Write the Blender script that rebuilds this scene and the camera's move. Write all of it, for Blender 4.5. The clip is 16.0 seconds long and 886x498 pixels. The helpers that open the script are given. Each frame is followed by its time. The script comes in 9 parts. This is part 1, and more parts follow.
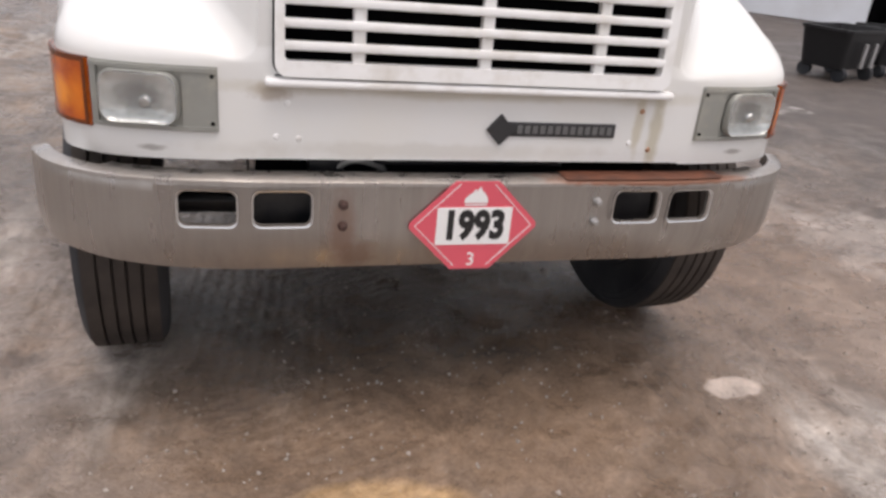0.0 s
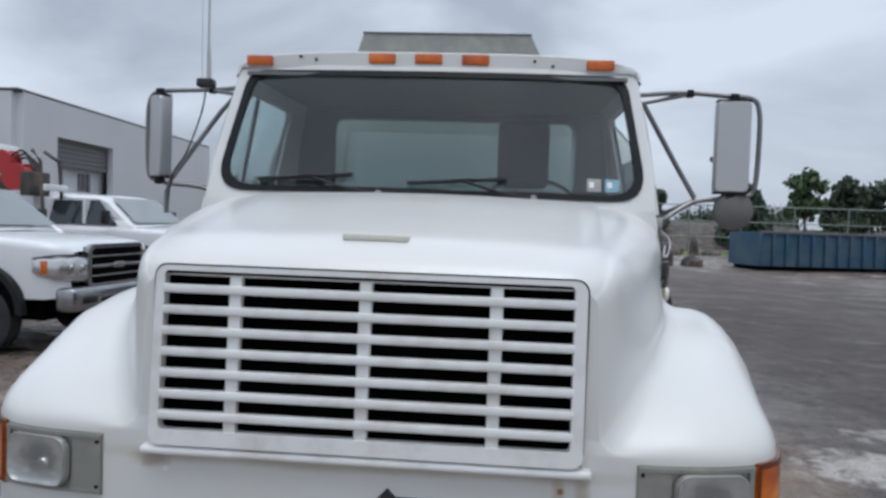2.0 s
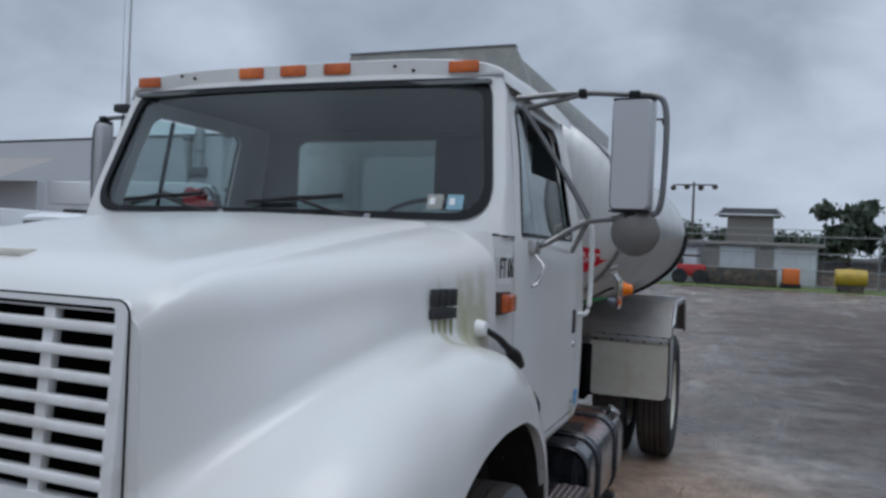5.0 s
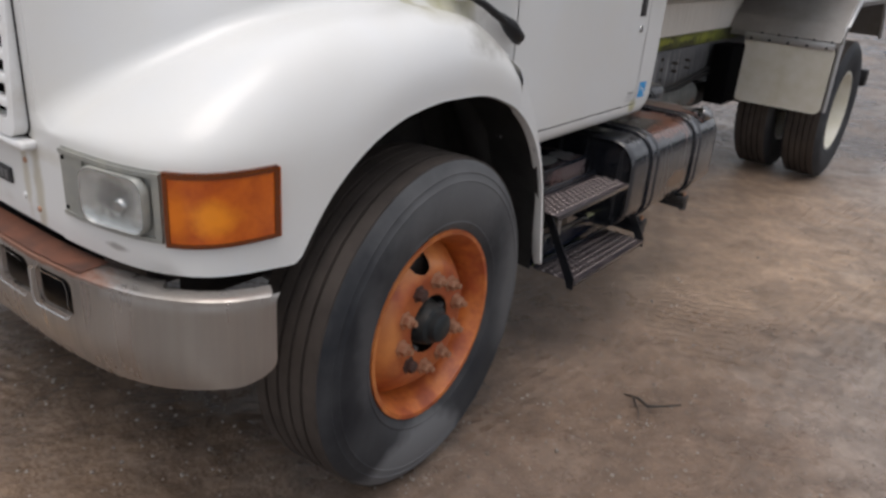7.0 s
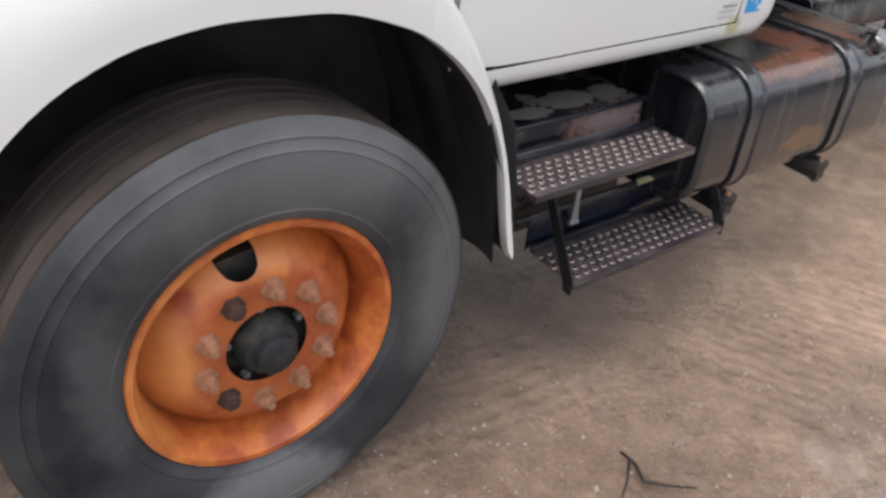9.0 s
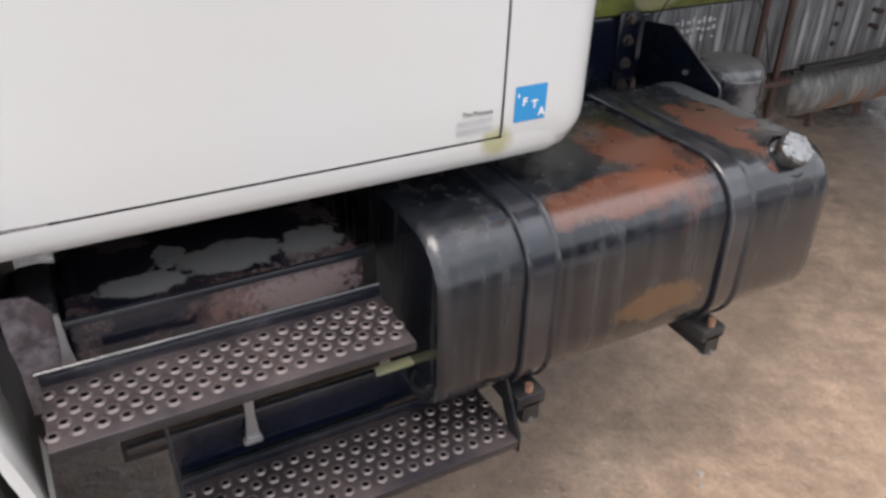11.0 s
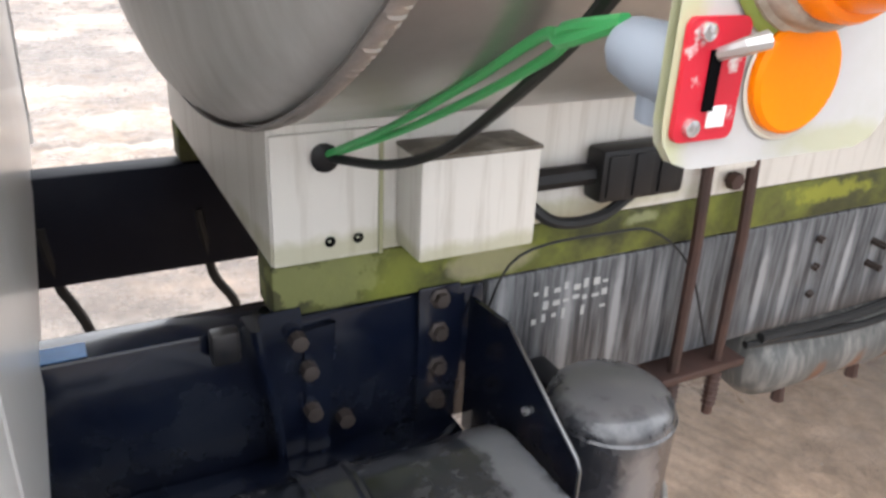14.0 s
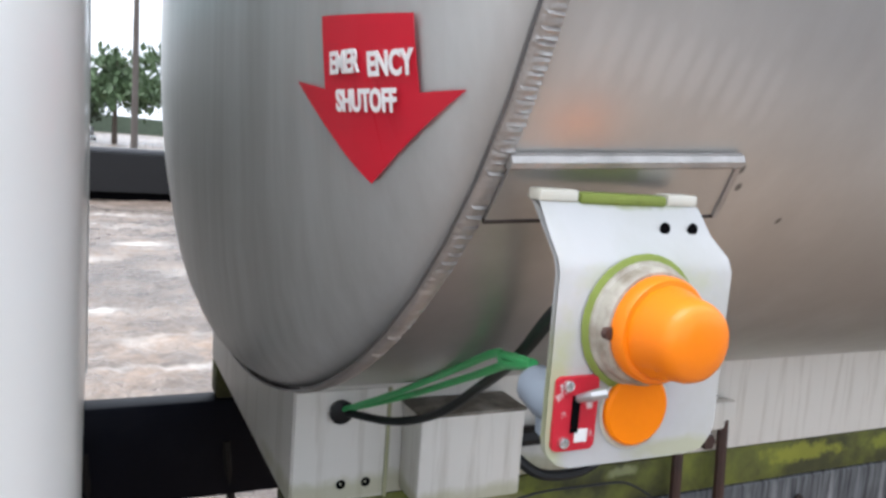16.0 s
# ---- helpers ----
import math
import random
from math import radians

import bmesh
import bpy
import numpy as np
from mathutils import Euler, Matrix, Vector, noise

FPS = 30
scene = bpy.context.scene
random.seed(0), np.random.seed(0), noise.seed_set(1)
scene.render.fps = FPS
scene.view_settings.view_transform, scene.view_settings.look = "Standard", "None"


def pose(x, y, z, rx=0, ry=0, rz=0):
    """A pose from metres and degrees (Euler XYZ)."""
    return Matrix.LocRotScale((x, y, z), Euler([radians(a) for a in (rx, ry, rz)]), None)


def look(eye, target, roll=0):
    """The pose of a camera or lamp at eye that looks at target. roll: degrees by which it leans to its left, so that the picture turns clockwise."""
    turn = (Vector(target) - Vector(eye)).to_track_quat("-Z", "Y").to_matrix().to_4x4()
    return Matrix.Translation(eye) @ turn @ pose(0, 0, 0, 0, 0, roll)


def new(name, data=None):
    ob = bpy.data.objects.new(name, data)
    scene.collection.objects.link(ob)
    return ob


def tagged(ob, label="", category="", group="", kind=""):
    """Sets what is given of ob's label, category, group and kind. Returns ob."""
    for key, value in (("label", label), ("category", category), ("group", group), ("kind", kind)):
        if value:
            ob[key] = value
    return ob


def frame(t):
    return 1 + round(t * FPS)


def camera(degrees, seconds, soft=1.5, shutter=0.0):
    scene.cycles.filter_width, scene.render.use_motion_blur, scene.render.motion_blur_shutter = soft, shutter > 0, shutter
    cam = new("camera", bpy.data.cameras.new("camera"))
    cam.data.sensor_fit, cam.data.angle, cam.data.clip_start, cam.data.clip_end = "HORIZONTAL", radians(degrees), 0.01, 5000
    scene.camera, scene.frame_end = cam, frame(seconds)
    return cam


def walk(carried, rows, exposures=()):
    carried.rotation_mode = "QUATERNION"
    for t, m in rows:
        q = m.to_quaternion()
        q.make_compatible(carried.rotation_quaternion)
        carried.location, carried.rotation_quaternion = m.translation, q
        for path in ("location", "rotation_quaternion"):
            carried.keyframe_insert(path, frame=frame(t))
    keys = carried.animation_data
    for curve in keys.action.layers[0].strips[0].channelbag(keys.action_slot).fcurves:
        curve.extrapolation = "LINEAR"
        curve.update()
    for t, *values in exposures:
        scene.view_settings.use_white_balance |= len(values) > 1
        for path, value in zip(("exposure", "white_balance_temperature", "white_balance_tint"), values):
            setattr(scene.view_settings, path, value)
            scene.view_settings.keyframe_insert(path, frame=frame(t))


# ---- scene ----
cam = camera(60.0, 16.0, 2.9)

PATH = [
    (0, (-0.68, -1.929, 1.517), (-0.139, -0.177, 0.719), 5.7),
    (0.5, (-0.415, -1.973, 1.556), (-0.03, -0.14, 0.856), 4.5),
    (1, (-0.141, -1.988, 1.612), (0.03, -0.043, 1.176), 2.8),
    (1.5, (0.099, -1.914, 1.678), (0.094, 0.072, 1.445), 2.1),
    (2, (0.35, -1.862, 1.711), (0.184, 0.129, 1.636), 2.0),
    (2.5, (0.576, -1.787, 1.731), (0.293, 0.192, 1.767), 2.3),
    (3, (0.844, -1.655, 1.729), (0.436, 0.3, 1.836), 2.3),
    (3.2, (0.951, -1.609, 1.731), (0.502, 0.336, 1.854), 2.3),
    (5.3, (1.878, -1.137, 1.712), (1.089, 0.7, 1.641), 2.6),
    (5.5, (1.96, -1.107, 1.71), (1.133, 0.709, 1.58), 2.7),
    (6, (2.145, -1.054, 1.687), (1.208, 0.678, 1.342), 3.2),
    (6.5, (2.321, -0.927, 1.668), (1.293, 0.689, 1.093), 4.1),
    (7, (2.396, -0.742, 1.647), (1.297, 0.733, 0.86), 4.4),
    (7.5, (2.366, -0.477, 1.612), (1.21, 0.85, 0.662), 4.6),
    (8, (2.332, -0.202, 1.589), (1.116, 0.984, 0.532), 4.5),
    (8.5, (2.327, 0.139, 1.589), (1.06, 1.214, 0.477), 4.8),
    (8.7, (2.329, 0.271, 1.603), (1.035, 1.304, 0.479), 4.6),
    (10.8, (2.149, 1.605, 1.516), (0.649, 2.439, 0.49), 1.3),
    (11, (2.105, 1.721, 1.503), (0.595, 2.538, 0.478), 1.2),
    (11.5, (1.991, 1.99, 1.525), (0.482, 2.779, 0.478), 1.4),
    (12, (1.874, 2.288, 1.486), (0.356, 3.069, 0.444), 1.1),
    (12.5, (1.727, 2.539, 1.488), (0.201, 3.318, 0.456), 1.3),
    (13, (1.54, 2.651, 1.5), (-0.012, 3.444, 0.519), 1.3),
    (13.5, (1.385, 2.703, 1.518), (-0.195, 3.529, 0.612), 1.9),
    (14, (1.378, 2.709, 1.531), (-0.234, 3.561, 0.709), 2.7),
    (14.5, (1.418, 2.72, 1.559), (-0.198, 3.685, 0.884), 3.9),
    (15, (1.476, 2.736, 1.59), (-0.176, 3.736, 1.072), 3.6),
    (15.5, (1.547, 2.714, 1.617), (-0.18, 3.639, 1.216), 3.7),
    (16, (1.565, 2.655, 1.647), (-0.233, 3.49, 1.38), 4.2),
]
EXPOSURES = [(0.0, 0.64, 7200, 18), (0.5, 0.57, 6950, 15), (1.0, 0.42, 6700, 14), (1.5, 0.17, 6600, 13), (2.0, -0.03, 6150, 10), (3.0, -0.26, 6000, 10),
             (5.5, -0.4, 5880, 9), (6.0, -0.28, 5880, 8), (6.5, -0.12, 6120, 12), (7.0, 0.19, 6850, 14), (7.5, 0.64, 7000, 15), (8.5, 0.96, 6850, 14),
             (11.0, 1.22, 6950, 14), (12.0, 1.47, 7050, 14), (12.5, 1.57, 7350, 22), (13.0, 1.76, 7250, 19), (13.5, 1.96, 7050, 15), (14.0, 2.12, 6950, 13),
             (15.0, 1.76, 6680, 12), (16.0, 1.41, 6400, 11)]
walk(cam, [(t, look(eye, target, roll)) for t, eye, target, roll in PATH], exposures=EXPOSURES)

# ---- world and light ----
world = bpy.data.worlds.new("overcast")
scene.world = world
world.use_nodes = True
wt = world.node_tree
wt.nodes.clear()


def wnode(kind, **sets):
    n = wt.nodes.new(kind)
    for key, value in sets.items():
        n.inputs[key].default_value = value
    return n


SUN_ELEV, SUN_AZ = radians(76), radians(165)
sky = wt.nodes.new("ShaderNodeTexSky")
sky.sky_type = "NISHITA"
sky.sun_disc = False
sky.sun_elevation, sky.sun_rotation = SUN_ELEV, SUN_AZ
sky.dust_density = 6.0
coord = wt.nodes.new("ShaderNodeTexCoord")
stretch = wt.nodes.new("ShaderNodeMapping")
stretch.inputs["Scale"].default_value = (1.0, 1.0, 2.3)
stretch.inputs["Rotation"].default_value = (0.2, 0.1, 0.5)
wt.links.new(coord.outputs["Generated"], stretch.inputs["Vector"])
cloud = wnode("ShaderNodeTexNoise", Scale=2.4, Detail=6.0, Roughness=0.50, Distortion=0.4)
wt.links.new(stretch.outputs["Vector"], cloud.inputs["Vector"])
ramp = wt.nodes.new("ShaderNodeValToRGB")
ramp.color_ramp.elements[0].position, ramp.color_ramp.elements[0].color = 0.36, (4.6, 5.1, 5.8, 1)
ramp.color_ramp.elements[1].position, ramp.color_ramp.elements[1].color = 0.62, (7.7, 8.3, 9.1, 1)
wt.links.new(cloud.outputs["Fac"], ramp.inputs["Fac"])
cover = wt.nodes.new("ShaderNodeMix")
cover.data_type = "RGBA"
cover.inputs["Factor"].default_value = 0.9
wt.links.new(sky.outputs["Color"], cover.inputs[6])
wt.links.new(ramp.outputs["Color"], cover.inputs[7])
# an overcast sky is brightest overhead
up = wt.nodes.new("ShaderNodeSeparateXYZ")
wt.links.new(coord.outputs["Generated"], up.inputs["Vector"])
lift = wnode("ShaderNodeMapRange", **{"From Min": 0.35, "From Max": 1.0, "To Min": 1.0, "To Max": 1.75})
wt.links.new(up.outputs["Z"], lift.inputs["Value"])
zenith = wt.nodes.new("ShaderNodeVectorMath")
zenith.operation = "SCALE"
wt.links.new(cover.outputs[2], zenith.inputs[0])
wt.links.new(lift.outputs["Result"], zenith.inputs["Scale"])
back = wnode("ShaderNodeBackground", Strength=0.1)
wt.links.new(zenith.outputs["Vector"], back.inputs["Color"])
wout = wt.nodes.new("ShaderNodeOutputWorld")
wt.links.new(back.outputs["Background"], wout.inputs["Surface"])

sun_data = bpy.data.lights.new("sun", "SUN")
sun_data.energy, sun_data.angle, sun_data.color = 0.9, radians(36), (1.0, 0.97, 0.93)
sun = new("sun", sun_data)
reach = 50 * math.cos(SUN_ELEV)
sun.matrix_world = look((math.sin(SUN_AZ) * reach, 2 + math.cos(SUN_AZ) * reach, 50 * math.sin(SUN_ELEV)), (0, 2, 0))


# ---- materials ----
def material(name, base, rough=0.5, metal=0.0, vary=0.12, scale=6.0, second=None, amount=0.5, patch=3.0, soft=0.12,
             bump=0.0, bump_scale=60.0, coat=0.0, streak=False, rough2=None, spread=0.0, random_value=0.0, alpha_emit=None,
             metal2=None, transmission=0.0):
    """A surface of two scales: fine variation of the base colour, and patches or streaks of a second colour."""
    m = bpy.data.materials.new(name)
    m.use_nodes = True
    t = m.node_tree
    b = t.nodes["Principled BSDF"]
    b.inputs["Roughness"].default_value, b.inputs["Metallic"].default_value = rough, metal
    b.inputs["Coat Weight"].default_value = coat
    b.inputs["Coat Roughness"].default_value = 0.12
    b.inputs["Transmission Weight"].default_value = transmission
    tc = t.nodes.new("ShaderNodeTexCoord")

    def noise_tex(s, detail, rough_n=0.6, squash=None):
        n = t.nodes.new("ShaderNodeTexNoise")
        n.inputs["Scale"].default_value, n.inputs["Detail"].default_value, n.inputs["Roughness"].default_value = s, detail, rough_n
        if squash:
            mp = t.nodes.new("ShaderNodeMapping")
            mp.inputs["Scale"].default_value = squash
            t.links.new(tc.outputs["Object"], mp.inputs["Vector"])
            t.links.new(mp.outputs["Vector"], n.inputs["Vector"])
        else:
            t.links.new(tc.outputs["Object"], n.inputs["Vector"])
        return n

    def mix(fac, a, c, blend="MIX"):
        n = t.nodes.new("ShaderNodeMix")
        n.data_type, n.blend_type = "RGBA", blend
        for sock, v in ((n.inputs["Factor"], fac), (n.inputs[6], a), (n.inputs[7], c)):
            if hasattr(v, "is_linked"):
                t.links.new(v, sock)
            elif isinstance(v, (int, float)):
                sock.default_value = v
            else:
                sock.default_value = (*v, 1)
        return n.outputs[2]

    fine = noise_tex(scale, 6)
    lo, hi = [max(c * (1 - vary), 0) for c in base], [min(c * (1 + vary), 1) for c in base]
    col = mix(fine.outputs["Fac"], lo, hi)
    if second:
        big = noise_tex(patch, 8, 0.62, (14, 14, 0.9) if streak else None)
        r = t.nodes.new("ShaderNodeMapRange")
        mid = 1 - amount
        r.inputs["From Min"].default_value, r.inputs["From Max"].default_value = 0.25 + 0.5 * mid - soft, 0.25 + 0.5 * mid + soft
        t.links.new(big.outputs["Fac"], r.inputs["Value"])
        col = mix(r.outputs["Result"], col, second)
        if rough2 is not None:
            rr = t.nodes.new("ShaderNodeMapRange")
            rr.inputs["To Min"].default_value, rr.inputs["To Max"].default_value = rough, rough2
            t.links.new(r.outputs["Result"], rr.inputs["Value"])
            t.links.new(rr.outputs["Result"], b.inputs["Roughness"])
        if metal2 is not None:
            rm = t.nodes.new("ShaderNodeMapRange")
            rm.inputs["To Min"].default_value, rm.inputs["To Max"].default_value = metal, metal2
            t.links.new(r.outputs["Result"], rm.inputs["Value"])
            t.links.new(rm.outputs["Result"], b.inputs["Metallic"])
    if random_value:
        oi = t.nodes.new("ShaderNodeObjectInfo")
        hs = t.nodes.new("ShaderNodeHueSaturation")
        rv = t.nodes.new("ShaderNodeMapRange")
        rv.inputs["To Min"].default_value, rv.inputs["To Max"].default_value = 1 - random_value, 1 + random_value
        t.links.new(oi.outputs["Random"], rv.inputs["Value"])
        t.links.new(rv.outputs["Result"], hs.inputs["Value"])
        t.links.new(col, hs.inputs["Color"])
        col = hs.outputs["Color"]
    t.links.new(col, b.inputs["Base Color"])
    if bump:
        bn = noise_tex(bump_scale, 5)
        bp = t.nodes.new("ShaderNodeBump")
        bp.inputs["Strength"].default_value, bp.inputs["Distance"].default_value = min(bump, 1.0), 0.004 if bump <= 1 else 0.004 * bump
        t.links.new(bn.outputs["Fac"], bp.inputs["Height"])
        t.links.new(bp.outputs["Normal"], b.inputs["Normal"])
    return m


M = {}
M["white"] = material("truck_white_paint", (0.682, 0.687, 0.678), 0.28, vary=0.03, scale=3, second=(0.68, 0.66, 0.61), amount=0.26, patch=2.2, soft=0.25, coat=0.35, rough2=0.45, bump=0.05, bump_scale=9)
M["white_dirty"] = material("cream_dirty_paint", (0.66, 0.64, 0.57), 0.42, vary=0.05, scale=5, second=(0.50, 0.47, 0.34), amount=0.28, patch=5, soft=0.2)
M["white_panel"] = material("white_streaked_panel", (0.70, 0.68, 0.63), 0.45, vary=0.04, scale=5, second=(0.50, 0.47, 0.41), amount=0.24, patch=3.0, soft=0.12, streak=True)
M["grille_white"] = material("grille_white_paint", (0.77, 0.77, 0.76), 0.36, vary=0.05, scale=8, second=(0.58, 0.55, 0.50), amount=0.26, patch=9, soft=0.15)
M["stain"] = material("green_brown_stain", (0.36, 0.36, 0.22), 0.6, vary=0.3, scale=12)
# near-black with hardly any gloss: shade of openings and hollows put into colour
M["dark"] = material("recess_shade_black", (0.0035, 0.0035, 0.004), 0.9, vary=0.3, scale=20)
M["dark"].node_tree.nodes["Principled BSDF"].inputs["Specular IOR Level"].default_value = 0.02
M["black"] = material("black_chassis_paint", (0.009, 0.010, 0.013), 0.28, vary=0.3, scale=8, second=(0.055, 0.05, 0.047), amount=0.33, patch=5, soft=0.15, rough2=0.55, bump=0.15, bump_scale=30)
M["blue_black"] = material("blue_black_frame_paint", (0.004, 0.0065, 0.015), 0.16, coat=0.4, vary=0.3, scale=6, second=(0.020, 0.024, 0.034), amount=0.28, patch=4, soft=0.12, rough2=0.5, bump=0.1, bump_scale=30)
M["navy"] = material("matt_navy_chassis_paint", (0.004, 0.006, 0.014), 0.55, vary=0.3, scale=6, second=(0.010, 0.012, 0.020), amount=0.3, patch=4)
M["navy"].node_tree.nodes["Principled BSDF"].inputs["Specular IOR Level"].default_value = 0.2
M["air_tank"] = material("dripped_air_tank", (0.085, 0.090, 0.088), 0.45, vary=0.3, scale=12, second=(0.26, 0.255, 0.24), amount=0.33, patch=3.2, soft=0.14, streak=True, rough2=0.6, bump=0.15)
M["rail"] = material("streaked_frame_rail", (0.028, 0.030, 0.034), 0.42, vary=0.35, scale=14, second=(0.215, 0.222, 0.23), amount=0.40, patch=4.6, soft=0.17, streak=True, rough2=0.7, bump=0.2)
M["tankblack"] = material("fuel_tank_black", (0.005, 0.007, 0.011), 0.17, coat=0.5, vary=0.3, scale=5, second=(0.040, 0.040, 0.043), amount=0.31, patch=2.2, soft=0.14, streak=True, rough2=0.38, bump=0.30, bump_scale=22)
M["strap"] = material("black_tank_strap", (0.008, 0.010, 0.016), 0.26, coat=0.7, vary=0.25, scale=9, second=(0.05, 0.05, 0.055), amount=0.25, patch=6, soft=0.15)
M["rubber"] = material("tyre_rubber", (0.014, 0.016, 0.020), 0.55, vary=0.3, scale=9, second=(0.068, 0.069, 0.072), amount=0.40, patch=3.2, soft=0.2, rough2=0.8, bump=0.1)
M["rubber_tread"] = material("dusty_tyre_tread", (0.034, 0.028, 0.025), 0.75, vary=0.3, scale=10, second=(0.070, 0.057, 0.049), amount=0.45, patch=5, soft=0.2, bump=0.2)
M["rust_rim"] = material("rusty_orange_rim", (0.33, 0.068, 0.020), 0.42, vary=0.5, scale=20, second=(0.56, 0.17, 0.04), amount=0.46, patch=9, soft=0.09, rough2=0.42, bump=0.12, bump_scale=40)
M["rust_dark"] = material("dark_red_rust", (0.060, 0.028, 0.021), 0.6, vary=0.4, scale=14, second=(0.035, 0.02, 0.017), amount=0.4, patch=12, soft=0.15, bump=0.2)
M["rust_edge"] = material("red_brown_rust", (0.16, 0.058, 0.032), 0.6, vary=0.4, scale=14, second=(0.06, 0.03, 0.022), amount=0.45, patch=9, soft=0.15, bump=0.2)
M["rust_nut"] = material("rusty_wheel_nut", (0.46, 0.26, 0.17), 0.30, metal=0.6, vary=0.3, scale=30)
M["hub"] = material("greasy_black_hub", (0.018, 0.022, 0.024), 0.45, vary=0.3, scale=15, second=(0.07, 0.06, 0.05), amount=0.35, patch=15)
M["chrome"] = material("dull_chrome_bumper", (0.44, 0.415, 0.395), 0.20, metal=0.95, vary=0.08, scale=5, second=(0.30, 0.27, 0.24), amount=0.42, patch=1.1, soft=0.22, streak=True, rough2=0.50, metal2=0.65, bump=0.05, bump_scale=8)
M["steel"] = material("galvanised_steel", (0.45, 0.45, 0.45), 0.38, metal=0.8, vary=0.12, scale=8)
M["mirror_shell"] = material("brushed_mirror_shell", (0.50, 0.50, 0.51), 0.38, metal=0.55, vary=0.06, scale=4)
M["bright"] = material("bright_aluminium", (0.62, 0.62, 0.62), 0.22, metal=0.9, vary=0.08, scale=18)
M["cap"] = material("worn_aluminium_cap", (0.252, 0.252, 0.252), 0.24, metal=0.9, vary=0.4, scale=50, bump=0.3, bump_scale=80)
M["fender_steel"] = material("dusty_steel_fender", (0.34, 0.33, 0.32), 0.42, metal=0.75, vary=0.15, scale=4, second=(0.22, 0.205, 0.19), amount=0.45, patch=2.5, soft=0.2, rough2=0.65)
M["arm_steel"] = material("weathered_mirror_arm", (0.20, 0.20, 0.20), 0.34, metal=0.9, vary=0.2, scale=12)
M["bolt_dirty"] = material("grimy_bolt_head", (0.06, 0.048, 0.044), 0.5, metal=0.3, vary=0.4, scale=40)
M["stainless"] = material("stainless_tank_skin", (0.655, 0.655, 0.64), 0.36, metal=0.85, vary=0.04, scale=2, second=(0.55, 0.545, 0.53), amount=0.36, patch=1.2, soft=0.3, streak=True, rough2=0.38, bump=0.02, bump_scale=3)
M["weld"] = material("rough_weld_bead", (0.47, 0.45, 0.43), 0.46, metal=0.7, vary=0.35, scale=40, bump=0.5, bump_scale=90)
M["amber"] = material("amber_lens", (0.38, 0.058, 0.003), 0.2, vary=0.3, scale=10, second=(0.78, 0.175, 0.008), amount=0.36, patch=8, soft=0.2, coat=0.4)
M["amber_dark"] = material("dark_amber_border", (0.13, 0.030, 0.005), 0.25, vary=0.3, scale=14)
M["orange_lamp"] = material("orange_beacon_plastic", (0.90, 0.215, 0.0), 0.40, vary=0.08, scale=7, coat=0.2)
M["reflector"] = material("orange_reflector", (0.92, 0.225, 0.0), 0.45, vary=0.05, scale=60, bump=0.1, bump_scale=300)
M["lamp_bowl"] = material("headlamp_bowl", (0.84, 0.85, 0.84), 0.20, metal=0.75, vary=0.12, scale=26, second=(0.50, 0.51, 0.51), amount=0.35, patch=24, soft=0.2, bump=0.5, bump_scale=70)
M["bezel"] = material("weathered_grey_bezel", (0.30, 0.305, 0.28), 0.40, metal=0.35, vary=0.15, scale=8, second=(0.40, 0.385, 0.33), amount=0.35, patch=9)
M["seal"] = material("black_rubber_seal", (0.004, 0.005, 0.006), 0.42, vary=0.2, scale=10)
M["plastic"] = material("black_plastic", (0.012, 0.012, 0.013), 0.42, vary=0.2, scale=14)
M["badge"] = material("dark_badge", (0.035, 0.035, 0.036), 0.4, vary=0.2, scale=30)
M["badge_light"] = material("worn_badge_relief", (0.12, 0.12, 0.12), 0.4, vary=0.2, scale=30)
M["wood"] = material("mossy_timber", (0.050, 0.052, 0.018), 0.75, vary=0.6, scale=22, second=(0.17, 0.19, 0.030), amount=0.40, patch=6, soft=0.12, bump=0.4, bump_scale=50)
M["moss"] = material("green_moss", (0.20, 0.25, 0.05), 0.85, vary=0.35, scale=25, bump=0.5)
M["red"] = material("red_decal", (0.56, 0.006, 0.025), 0.5, vary=0.08, scale=8)
M["red_chipped"] = material("chipped_red_paint", (0.50, 0.008, 0.025), 0.5, vary=0.15, scale=20, second=(0.58, 0.55, 0.54), amount=0.30, patch=60, soft=0.04)
M["placard"] = material("red_placard", (0.68, 0.10, 0.135), 0.42, vary=0.06, scale=7)
M["decal_white"] = material("white_decal", (0.78, 0.78, 0.77), 0.45, vary=0.03, scale=8)
M["decal_black"] = material("black_decal", (0.014, 0.014, 0.015), 0.45, vary=0.1, scale=8)
M["decal_blue"] = material("blue_decal", (0.02, 0.29, 0.62), 0.42, vary=0.08, scale=20)
M["decal_grey"] = material("faded_grey_print", (0.34, 0.34, 0.34), 0.5, vary=0.2, scale=40)
# blue highlight of the rail's top flange, as a colour
M["blue_sheen"] = material("painted_blue_sheen", (0.03, 0.11, 0.25), 0.4, vary=0.5, scale=30)
M["sticker_pale"] = material("pale_blue_sticker", (0.22, 0.38, 0.46), 0.45, vary=0.4, scale=60)
M["chalk"] = material("chalk_marks", (0.38, 0.38, 0.375), 0.8, vary=0.4, scale=60)
M["green_wire"] = material("green_cable", (0.05, 0.42, 0.13), 0.38, vary=0.1, scale=10)
M["cable"] = material("black_cable", (0.018, 0.019, 0.02), 0.45, vary=0.2, scale=20)
M["grey_plug"] = material("grey_blue_connector", (0.23, 0.27, 0.32), 0.5, vary=0.1, scale=18)
M["interior"] = material("grey_cab_interior", (0.085, 0.095, 0.10), 0.7, vary=0.15, scale=4)
M["interior_light"] = material("pale_cab_lining", (0.16, 0.17, 0.17), 0.7, vary=0.1, scale=4)


